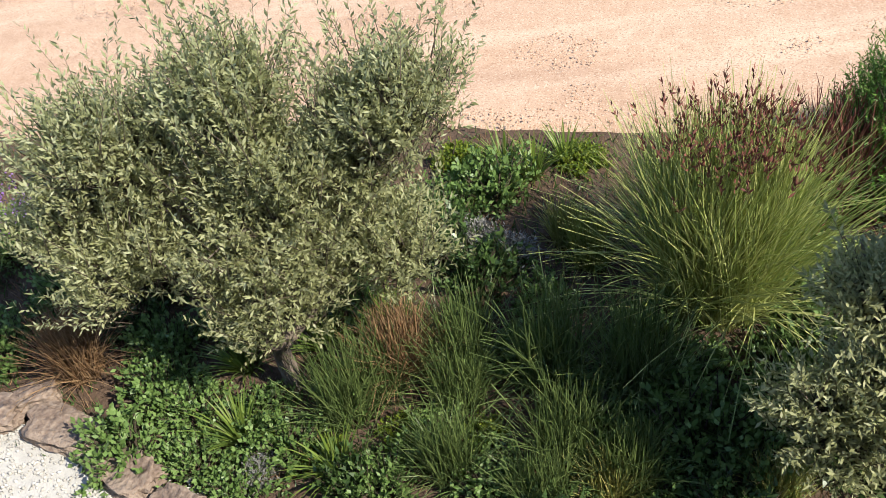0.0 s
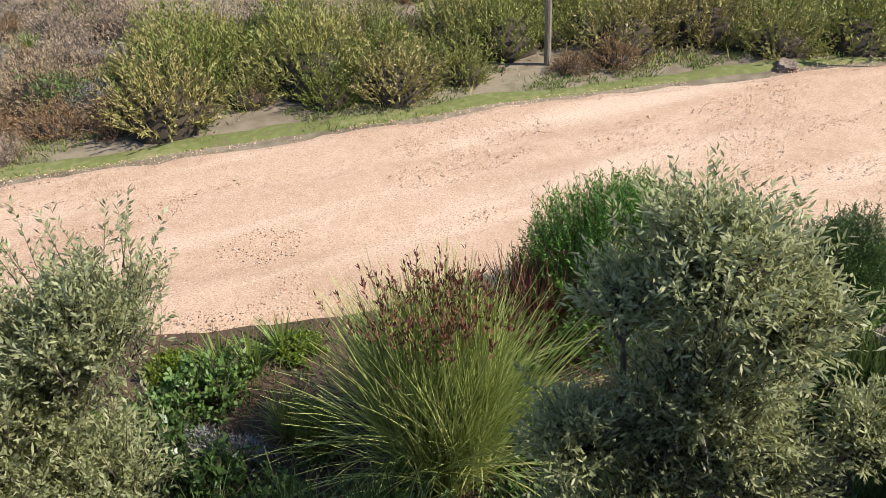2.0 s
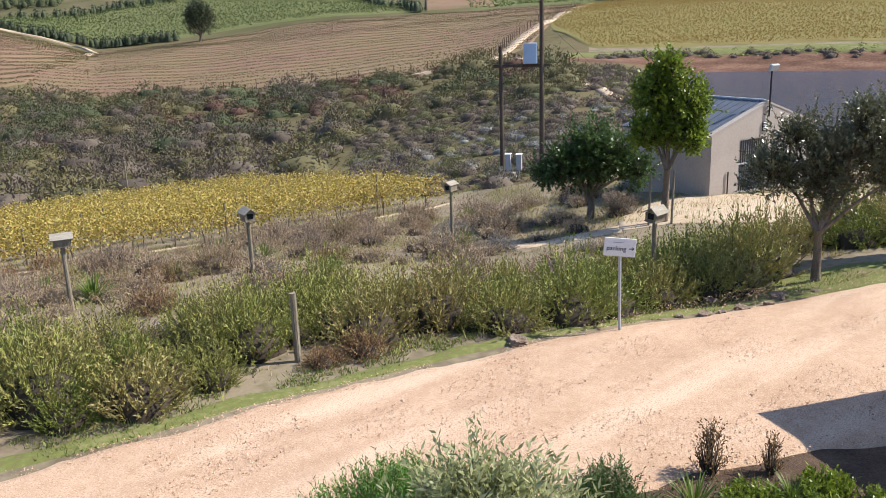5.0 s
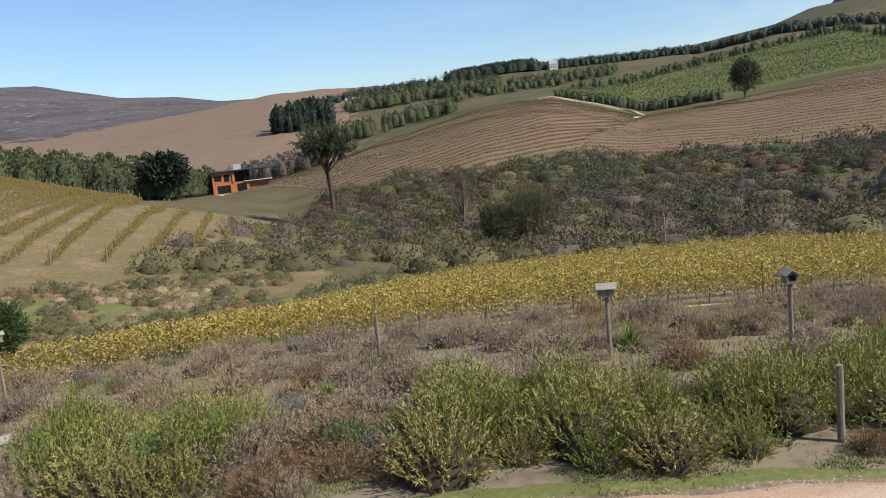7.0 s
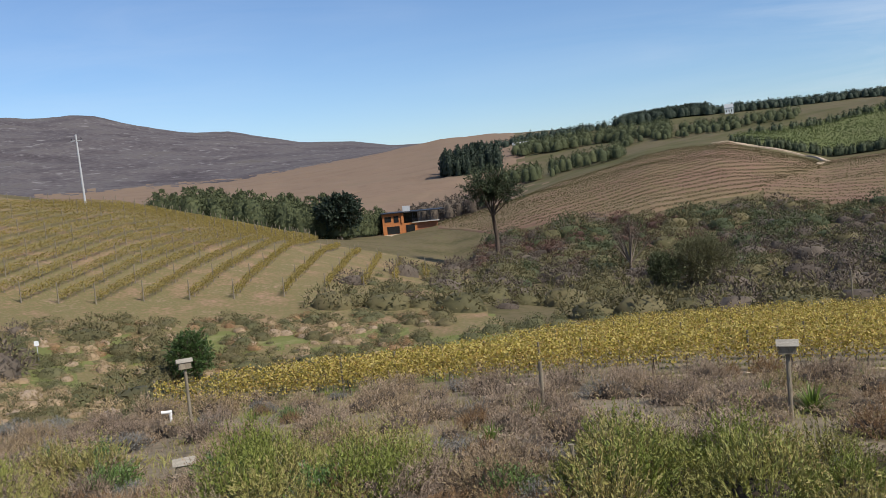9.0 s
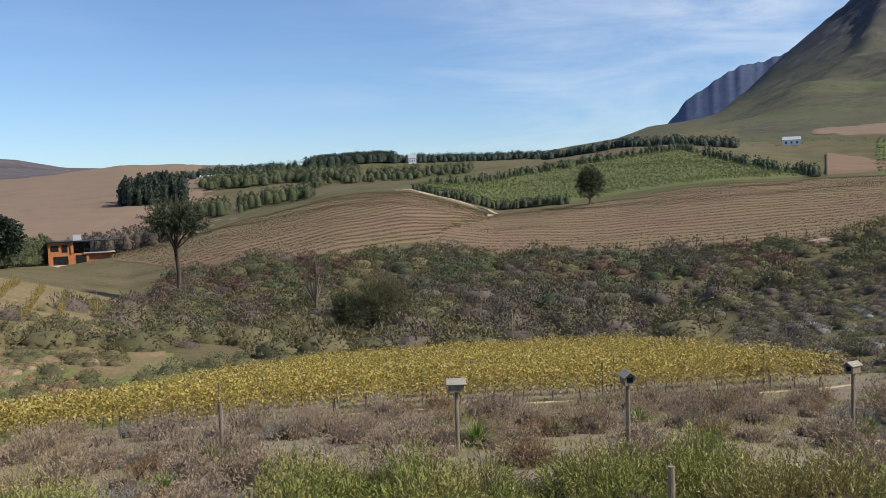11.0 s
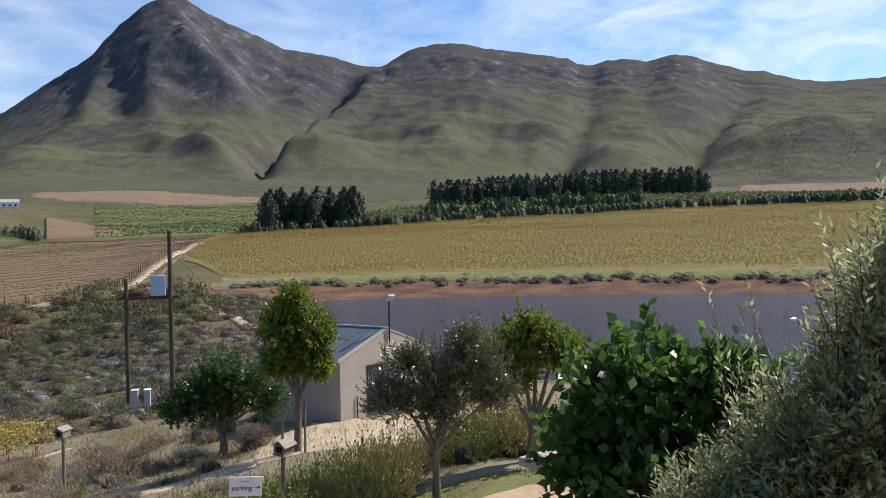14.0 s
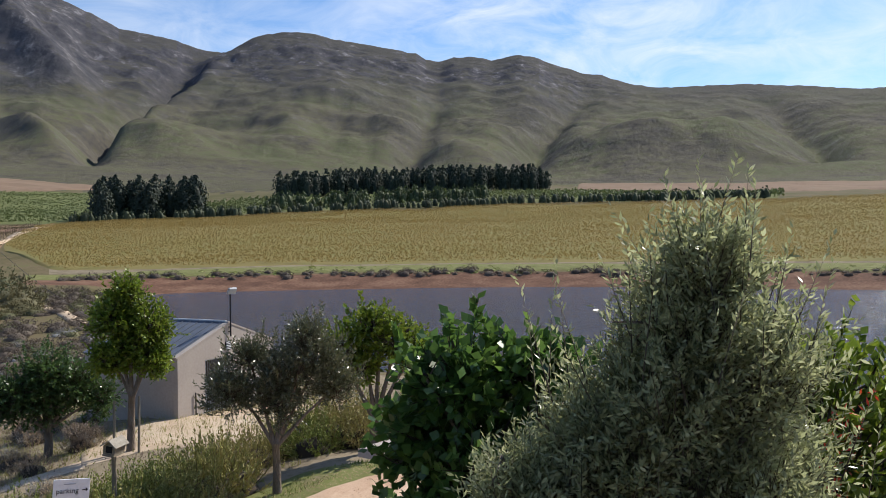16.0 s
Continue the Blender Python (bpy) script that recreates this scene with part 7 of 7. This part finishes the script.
    box(bm, w / 2 + 0.06, -0.12, ridge + 1.32, 0.46, 0.12, 0.26, 0.02, Matrix.Rotation(radians(25), 4, "X"))
    part("floodlight", bm, M["grey"], mast)
    bm = bmesh.new()
    cyl(bm, (0.9, -0.05, -0.1), (0.9, -0.05, 0.95), 0.025)
    part("standpipe", bm, M["dark"], house)


pump_house()


# ---------------------------------------------------------------- posts, boxes, signs
def bird_box(x, y, top, turn, tilt=0.0, label="weathered wooden bird box on a post", post=True):
    z = land1(x, y)
    ob = thing("bird_box", label, "bird box", (x, y, z), turn, "bird boxes on the bank")
    h = top - z
    if post:
        bm = bmesh.new()
        cyl(bm, (0, 0, -0.3), (0, 0, h - 0.22), 0.05, 0.045, 10)
        part("post", bm, M["post"], ob)
    lean = Matrix.Translation((0, 0, h - 0.24)) @ Matrix.Rotation(radians(tilt), 4, "Y")
    bm = bmesh.new()
    ends = [[bm.verts.new((x_, y_, z_)) for x_, z_ in ((-0.11, 0), (0.11, 0), (0.13, 0.15), (0, 0.25), (-0.13, 0.15))] for y_ in (-0.17, 0.17)]
    bm.faces.new(ends[0])
    bm.faces.new(ends[1][::-1])
    for k in range(5):
        q = (k + 1) % 5
        bm.faces.new((ends[0][q], ends[0][k], ends[1][k], ends[1][q]))
    body = part("box_body", bm, M["post"], ob)
    body.matrix_basis = lean
    # black plate on the closed end: shade of the entrance hole
    bm = bmesh.new()
    box(bm, 0, -0.172, 0.10, 0.13, 0.012, 0.12, 0.003)
    part("entrance", bm, M["black"], body, "square black plate painting the entrance's shade")
    bm = bmesh.new()
    box(bm, 0, 0, -0.012, 0.24, 0.38, 0.022)
    part("floor_board", bm, M["post"], body)
    for q in (-1, 1):
        bm = bmesh.new()
        box(bm, q * 0.082, 0, 0.213, 0.2, 0.46, 0.02, 0.004, Matrix.Rotation(q * radians(37), 4, "Y"))
        roof = part("roof_board", bm, M["pale_wood"], ob, "sun-bleached roof board")
        roof.matrix_basis = lean
    return ob


bird_box(4.92, 18.54, 0.9, 75)
bird_box(8.44, 16.92, 1.1, -8)
bird_box(15.77, 18.5, 0.45, -75, -6)
bird_box(13.41, 9.65, 1.35, -85, 8)
bird_box(-10.4, 22.7, 0.62, 120, 12)


def fence_post(x, y, top):
    z = land1(x, y)
    bm = bmesh.new()
    cyl(bm, (0, 0, -0.3), (0, 0, top - z), 0.055, 0.05, 10)
    ob = part("fence_post", bm, M["post"])
    ob.location = (x, y, z)
    tagged(ob, "weathered round wooden fence post", "post", "posts of the bank")


fence_post(6.0, 10.8, 1.1)
fence_post(-0.38, 20.8, 0.3)
fence_post(0.1, 14.2, 0.35)


def parking_sign(x, y, top):
    z = land1(x, y)
    ob = thing("parking_sign", "white parking sign with an arrow on a steel post", "sign", (x, y, z), -46)
    h = top - z
    bm = bmesh.new()
    cyl(bm, (0.03, 0.02, -0.3), (0, 0.02, h - 0.1), 0.024)
    part("post", bm, M["grey"], ob)
    bm = bmesh.new()
    box(bm, 0, 0, h - 0.15, 0.5, 0.02, 0.3, 0.004, Matrix.Rotation(radians(5), 4, "Y"))
    board = part("board", bm, M["white"], ob)
    cu = bpy.data.curves.new("lettering", "FONT")
    cu.body, cu.size, cu.align_x, cu.extrude = "parking", 0.105, "CENTER", 0.002
    tx = new("lettering", cu)
    dg = bpy.context.evaluated_depsgraph_get()
    me = bpy.data.meshes.new_from_object(tx.evaluated_get(dg))
    bpy.data.objects.remove(tx)
    me.materials.clear()
    me.materials.append(M["dark"])
    t = child("lettering", me, board, "dark lettering")
    t.matrix_basis = Matrix.Translation((-0.06, -0.0135, h - 0.20)) @ Matrix.Rotation(radians(5), 4, "Y") @ Matrix.Rotation(radians(90), 4, "X")
    bm = bmesh.new()
    box(bm, 0.18, -0.013, h - 0.18, 0.07, 0.004, 0.012)
    box(bm, 0.205, -0.013, h - 0.168, 0.035, 0.004, 0.012, 0, Matrix.Rotation(radians(45), 4, "Y"))
    box(bm, 0.205, -0.013, h - 0.192, 0.035, 0.004, 0.012, 0, Matrix.Rotation(radians(-45), 4, "Y"))
    part("arrow", bm, M["dark"], board)
    bm = bmesh.new()
    box(bm, -0.02, -0.013, h - 0.07, 0.16, 0.004, 0.012, 0, Matrix.Rotation(radians(5), 4, "Y"))
    part("small_print", bm, M["grey"], board)


parking_sign(10.48, 8.2, 1.55)


def power_poles():
    x, y, z = at(44.05, 47.4)
    x2, y2, z2 = at(46.75, 47.4)
    ob = thing("power_pole", "two dark timber poles with a pole transformer", "power pole", (x, y, z))
    dx, dy = x2 - x, y2 - y
    top1, top2 = 5 - 47.4 * math.tan(radians(1.67)), 5 + 47.4 * math.tan(radians(1.34))
    bm = bmesh.new()
    cyl(bm, (0, 0, -0.5), (0, 0, top1 - z), 0.13, 0.1)
    part("pole", bm, M["pole"], ob)
    bm = bmesh.new()
    cyl(bm, (dx, dy, z2 - z - 0.5), (dx, dy, top2 - z), 0.15, 0.11)
    part("pole", bm, M["pole"], ob)
    zc = 5 - 47.4 * math.tan(radians(2.95)) - z
    bm = bmesh.new()
    turn = Matrix.Rotation(math.atan2(dy, dx), 4, "Z")
    box(bm, dx / 2, dy / 2, zc, math.hypot(dx, dy) + 0.9, 0.12, 0.16, 0, turn)
    part("crossbeam", bm, M["pole"], ob)
    bm = bmesh.new()
    box(bm, dx * 0.72, dy * 0.72, zc + 0.65, 0.75, 0.6, 1.1, 0.03, turn)
    part("transformer", bm, M["tank"], ob, "pale blue transformer box")


power_poles()
for b_, d_, h_ in ((44.45, 46.3, 0.95), (45.2, 46.3, 0.85)):
    x, y, z = at(b_, d_)
    ob = thing("meter_box", "grey metal meter box on short legs", "meter box", (x, y, z), 40, "meter boxes by the pole")
    part("cabinet", box(bmesh.new(), 0, 0, 0.45 + h_ / 2, 0.42, 0.3, h_, 0.02), M["grey"], ob)
    part("cap", box(bmesh.new(), 0, 0, 0.47 + h_, 0.48, 0.36, 0.04, 0.01), M["white"], ob)
    for q in (-1, 1):
        part("leg", box(bmesh.new(), q * 0.15, 0, 0.2, 0.06, 0.06, 0.6), M["grey"], ob)

# ---------------------------------------------------------------- the hill vineyard
def hill_row(k):
    """A row of low vines climbing the hill, with tall trellis posts."""
    a = radians(float(np.interp(k, (5, 7, 10, 14, 19), (-8, -4, 2, 5, 6))))
    u = np.array([math.sin(a), math.cos(a)])
    w = np.array([math.cos(a), -math.sin(a)])
    ks = (0, 1, 2, 3, 4, 5, 8, 10, 14, 19)
    o = np.array([float(np.interp(k, ks, (-16.3, -18.9, -20.8, -23.7, -27.1, -31.6, -43, -50, -64, -82))), float(np.interp(k, ks, (117, 106, 95.8, 89.4, 85.3, 82.8, 76.5, 75.5, 73, 72)))])
    near, far = 0.0, float(np.interp(k, (0, 2, 5, 8, 19), (22, 46, 74, 90, 96)))
    row = thing("vine_row", "hillside row of yellowing trellised vines", "vine row", (0, 0, 0), group="rows of the hill vineyard")
    n = int((far - near) * 90)
    t = R.uniform(near, far, n)
    x, y = o[0] + u[0] * t + R.normal(0, 0.17, n), o[1] + u[1] * t
    z = land(x, y) + 0.45 + 0.75 * R.rand(n)
    way = unit(R.normal(size=(n, 3)))
    bt = Batch()
    bt.leaves(np.stack([x, y, z], 1), way, across(way), R.uniform(0.10, 0.18, n), R.uniform(0.09, 0.16, n))
    child("foliage", bt.mesh("hill_foliage", M["vine_hill"]), row)
    bt = Batch()
    ts = np.arange(near, far, 1.6)
    p = np.stack([o[0] + u[0] * ts, o[1] + u[1] * ts], 1)
    zz = land(p[:, 0], p[:, 1])
    bt.sticks(np.stack([p[:, 0], p[:, 1], zz - 0.1], 1), np.stack([p[:, 0], p[:, 1], zz + 0.9], 1), 0.05)
    child("trunk_line", bt.mesh("trunk_line", M["bark"]), row)["kind"] = "stuff"
    me = None
    for q in np.arange(near, far + 0.1, 9.0):
        if me is None:
            bm = bmesh.new()
            cyl(bm, (0, 0, -0.2), (0, 0, 2.1), 0.06, 0.055, 7)
            ob = part("trellis_post", bm, M["post"], row)
            me = ob.data
        else:
            ob = child("trellis_post", me, row)
        px, py = o[0] + u[0] * q, o[1] + u[1] * q
        ob.location = (px, py, land1(px, py))


for k in range(20):
    hill_row(k)


# ---------------------------------------------------------------- houses and poles across the valley
def orange_house():
    x, y, z = at(-8.7, 248)
    z = 5 - 248 * math.tan(radians(3.3))
    ob = thing("house", "two-storey orange-clad house with a flat roof and terrace", "house", (x, y, z), 12)

    def add(name, mat_, *dims, label=""):
        return part(name, box(bmesh.new(), *dims), mat_, ob, label)

    add("plinth", M["sand"], 2.5, -5.5, -1.0, 27, 20, 2.0, label="pale sandy apron")
    add("wall", M["orange"], -5.2, 0, 3.0, 5.6, 8, 6.0)
    add("wall", M["orange"], -0.2, 0.4, 1.45, 4.4, 7, 2.9)
    add("wall", M["glass"], 0.0, 1.0, 4.4, 4.8, 5.6, 2.9, label="dark glazed upper storey")
    add("wall", M["brick_red"], 5.1, 0.8, 1.4, 6.2, 6.4, 2.8, label="terracotta lower wall")
    add("roof", M["dark"], 1.0, -0.3, 6.12, 18.4, 9.4, 0.24)
    add("chimney", M["grey"], -0.6, 1.0, 7.0, 2.2, 2, 1.5)
    add("balcony", M["concrete"], 4.6, -1.4, 2.93, 8.0, 4.6, 0.22)
    for dz in (3.45, 3.8, 4.1):
        add("balcony_rail", M["dark"], 4.6, -3.65, dz, 8.0, 0.06, 0.06)
    for k in range(4):
        add("roof_post", M["dark"], 0.9 + k * 2.55, -3.6, 4.5, 0.14, 0.14, 2.98)
    add("column", M["orange"], -2.2, -4.1, 4.5, 0.7, 0.5, 2.9)
    for wx, wz, ww, wh in ((-6.4, 4.4, 1.9, 1.5), (-4.0, 4.3, 1.4, 1.9), (-5.0, 1.2, 3.6, 2.2)):
        add("window", M["glass"], wx, -4.02, wz, ww, 0.12, wh)
    add("window", M["glass"], 0.0, -3.14, 1.3, 2.6, 0.1, 2.2)


orange_house()


def white_house(bearing, d, w, h, label):
    x, y, z = at(bearing, d)
    ob = thing("farmhouse", label, "house", (x, y, z), -bearing)
    bm = bmesh.new()
    box(bm, 0, 0, h / 2, w, w * 0.5, h)
    part("wall", bm, M["white"], ob)
    bm = bmesh.new()
    v = [bm.verts.new(c) for c in ((-w / 2 - 0.3, -w / 4 - 0.3, h), (w / 2 + 0.3, -w / 4 - 0.3, h), (w / 2 + 0.3, w / 4 + 0.3, h), (-w / 2 - 0.3, w / 4 + 0.3, h), (-w / 2, 0, h * 1.6), (w / 2, 0, h * 1.6))]
    for fc in ((0, 1, 5, 4), (2, 3, 4, 5), (1, 2, 5), (3, 0, 4), (3, 2, 1, 0)):
        bm.faces.new([v[i] for i in fc])
    part("roof", bm, M["grey"], ob)
    for k in (-1, 0, 1):
        bm = bmesh.new()
        box(bm, k * w * 0.3, -w / 4 - 0.03, h * 0.5, w * 0.1, 0.1, h * 0.4)
        part("window", bm, M["glass"], ob)


white_house(37.3, 600, 11, 3.6, "white farmhouse among trees on the slope")
white_house(12.8, 650, 6, 4.5, "white house on the ridge")
white_house(-0.7, 640, 12, 4, "white farm building below the ridge")
white_house(-25.2, 480, 14, 4, "white farm building beyond the hill")
white_house(-27.5, 520, 10, 4, "small white farm building in the far valley")


def line_pole():
    x, y, z = at(-29.2, 150)
    ob = thing("power_pole", "leaning concrete power pole on the hill vineyard", "power pole", (x, y, z))
    bm = bmesh.new()
    cyl(bm, (0, 0, -1), (-0.2, 0, 12.0), 0.2, 0.13)
    part("pole", bm, M["grey"], ob)
    bm = bmesh.new()
    box(bm, -0.2, 0, 11.0, 1.9, 0.14, 0.14)
    part("crossarm", bm, M["grey"], ob)
    for k in (-1, 0, 1):
        bm = bmesh.new()
        cyl(bm, (-0.2 + k * 0.85, 0, 11.0), (-0.2 + k * 0.85, 0, 11.5), 0.09, 0.05, 8)
        part("insulator", bm, M["dark"], ob)


line_pole()
fence_post(20.5, 59.0, -3.6)

# ---------------------------------------------------------------- the terrace house behind the camera
def terrace():
    bm = bmesh.new()
    box(bm, -4.6, -6.2, 1.65, 15, 12, 3.3)
    ob = part("terrace", bm, M["plaster"])
    tagged(ob, "plastered terrace block with a flat deck", "terrace", kind="structure")


def gazebo():
    """A flat roof on four posts beside the road, a guessed caster for its shadow."""
    ob = thing("gazebo", "flat beige roof on four steel posts, added as shadow caster", "gazebo", (11.07, 3.91, land1(11.07, 3.91)), -23.6)
    n, hi = 3.0, 2.1
    bm = bmesh.new()
    rim = [bm.verts.new(c) for c in ((0, 0, hi), (n, 0, hi), (n, -n, hi), (0, -n, hi))]
    tip = bm.verts.new((n / 2, -n / 2, hi + 0.08))
    low = [bm.verts.new((v.co.x, v.co.y, hi - 0.12)) for v in rim]
    for k in range(4):
        q = (k + 1) % 4
        bm.faces.new((rim[k], tip, rim[q]))
        bm.faces.new((low[k], rim[k], rim[q], low[q]))
    part("canopy", bm, M["plaster"], ob)
    for x, y in ((0.9, -0.9), (n - 0.5, -0.9), (n - 0.5, -n + 0.5), (0.9, -n + 0.5)):
        part("post", cyl(bmesh.new(), (x, y, -0.1), (x, y, hi), 0.025), M["grey"], ob)


gazebo()
terrace()


# ---------------------------------------------------------------- small things
def end_posts():
    """Dark stakes at the row ends along the farm track."""
    me = None
    stops = [(23, 173), (34, 169), (42.6, 158.5), (43.9, 175), (45.2, 203), (47, 239), (48.3, 275), (49.4, 316)]
    k = np.linspace(0, 1, len(stops))
    for t in np.linspace(0, 1, 64) ** 0.8:
        x, y, z = at(float(np.interp(t, k, [q[0] for q in stops])), float(np.interp(t, k, [q[1] for q in stops])))
        if me is None:
            me = part("row_end_post", cyl(bmesh.new(), (0, 0, -0.3), (0, 0, 1.9), 0.075, 0.07, 7), M["pole"])
            ob, me = me, me.data
        else:
            ob = new("row_end_post", me)
        ob.location = (x, y, z)
        tagged(ob, "dark round stake at the end of a vine row", "post", "row end posts of the slope vineyard")


end_posts()


def notice_stand():
    x, y, z = at(-5.9, 86)
    ob = thing("notice_stand", "grey slatted timber stand in the grass hollow", "stand", (x, y, z), 8)
    for q in (-0.3, 0.3):
        part("upright", box(bmesh.new(), q, 0, 0.5, 0.06, 0.06, 1.3), M["post"], ob)
    for q in range(6):
        part("slat", box(bmesh.new(), 0, -0.05, 0.35 + q * 0.14, 0.66, 0.03, 0.09), M["grey"], ob)
    x, y, z = at(-6.1, 81)
    wall = part("low_wall", box(bmesh.new(), 0, 0, 0.05, 1.3, 0.3, 0.4, 0.03), M["white"])
    wall.matrix_world = pose(x, y, z, 0, 0, 22)
    tagged(wall, "short white concrete wall in the hollow", "wall")
    x, y, z = at(-6.9, 81)
    crate = thing("crate", "orange plastic crate in the grass", "crate", (x, y, z), 12)
    for q in (-1, 1):
        part("side", box(bmesh.new(), 0, q * 0.3, 0.25, 0.7, 0.03, 0.5), M["orange"], crate)
        part("end", box(bmesh.new(), q * 0.335, 0, 0.25, 0.03, 0.57, 0.5), M["orange"], crate)
    part("base", box(bmesh.new(), 0, 0, 0.02, 0.64, 0.57, 0.04), M["orange"], crate)


notice_stand()
bird_box(-7.75, 16.3, -0.2, 115, label="low weathered bird box half hidden in the heath")


def bent_pipe():
    x, y, z = at(-25.8, 31.5)
    ob = thing("vent_pipe", "white plastic pipe with an elbow standing in the grass", "pipe", (x, y, z), 20)
    part("pipe", cyl(bmesh.new(), (0, 0, -0.2), (0, 0, 0.32), 0.055), M["white"], ob)
    part("elbow", cyl(bmesh.new(), (0.05, 0, 0.34), (-0.32, 0, 0.36), 0.058), M["white"], ob)


bent_pipe()
x, y, z = at(-33.0, 66)
ob = thing("marker_post", "thin marker post with a white plate at the vineyard's foot", "post", (x, y, z), 20)
part("post", cyl(bmesh.new(), (0, 0, -0.2), (0, 0, 1.5), 0.03), M["grey"], ob)
part("plate", box(bmesh.new(), 0, -0.04, 1.55, 0.3, 0.02, 0.36), M["white"], ob)
for b_, d_ in ((53.9, 26.6), (55.4, 26.7)):
    x, y, z = at(b_, d_)
    ob = part("tree_stake", cyl(bmesh.new(), (0, 0, -0.3), (0.05, 0, 1.7), 0.04, 0.035, 8), M["post"])
    ob.location = (x, y, z)
    tagged(ob, "wooden stake supporting the young tree", "stake", "stakes of the young tree")


def wires():
    """Three slack lines from the pole towards the farm beyond the hill."""
    x, y, z = at(46.75, 47.4)
    for k in range(3):
        a = np.array([x - 0.5 + 0.5 * k, y + 0.4 - 0.4 * k, 5 + 47.4 * math.tan(radians(0.9))])
        b = np.array([*at(56 + 0.5 * k, 30)[:2], 1.2])
        t = np.linspace(0, 1, 14)[:, None]
        p = a * (1 - t) + b * t - np.array([0, 0, 1.0]) * (t * (1 - t) * 1.6)
        bt = Batch()
        bt.tube(p, [0.008] * 14, 4)
        tagged(new("wire", bt.mesh("wire", M["dark"])), "thin black overhead service wire", "wire", "wires of the power pole")
        break


wires()
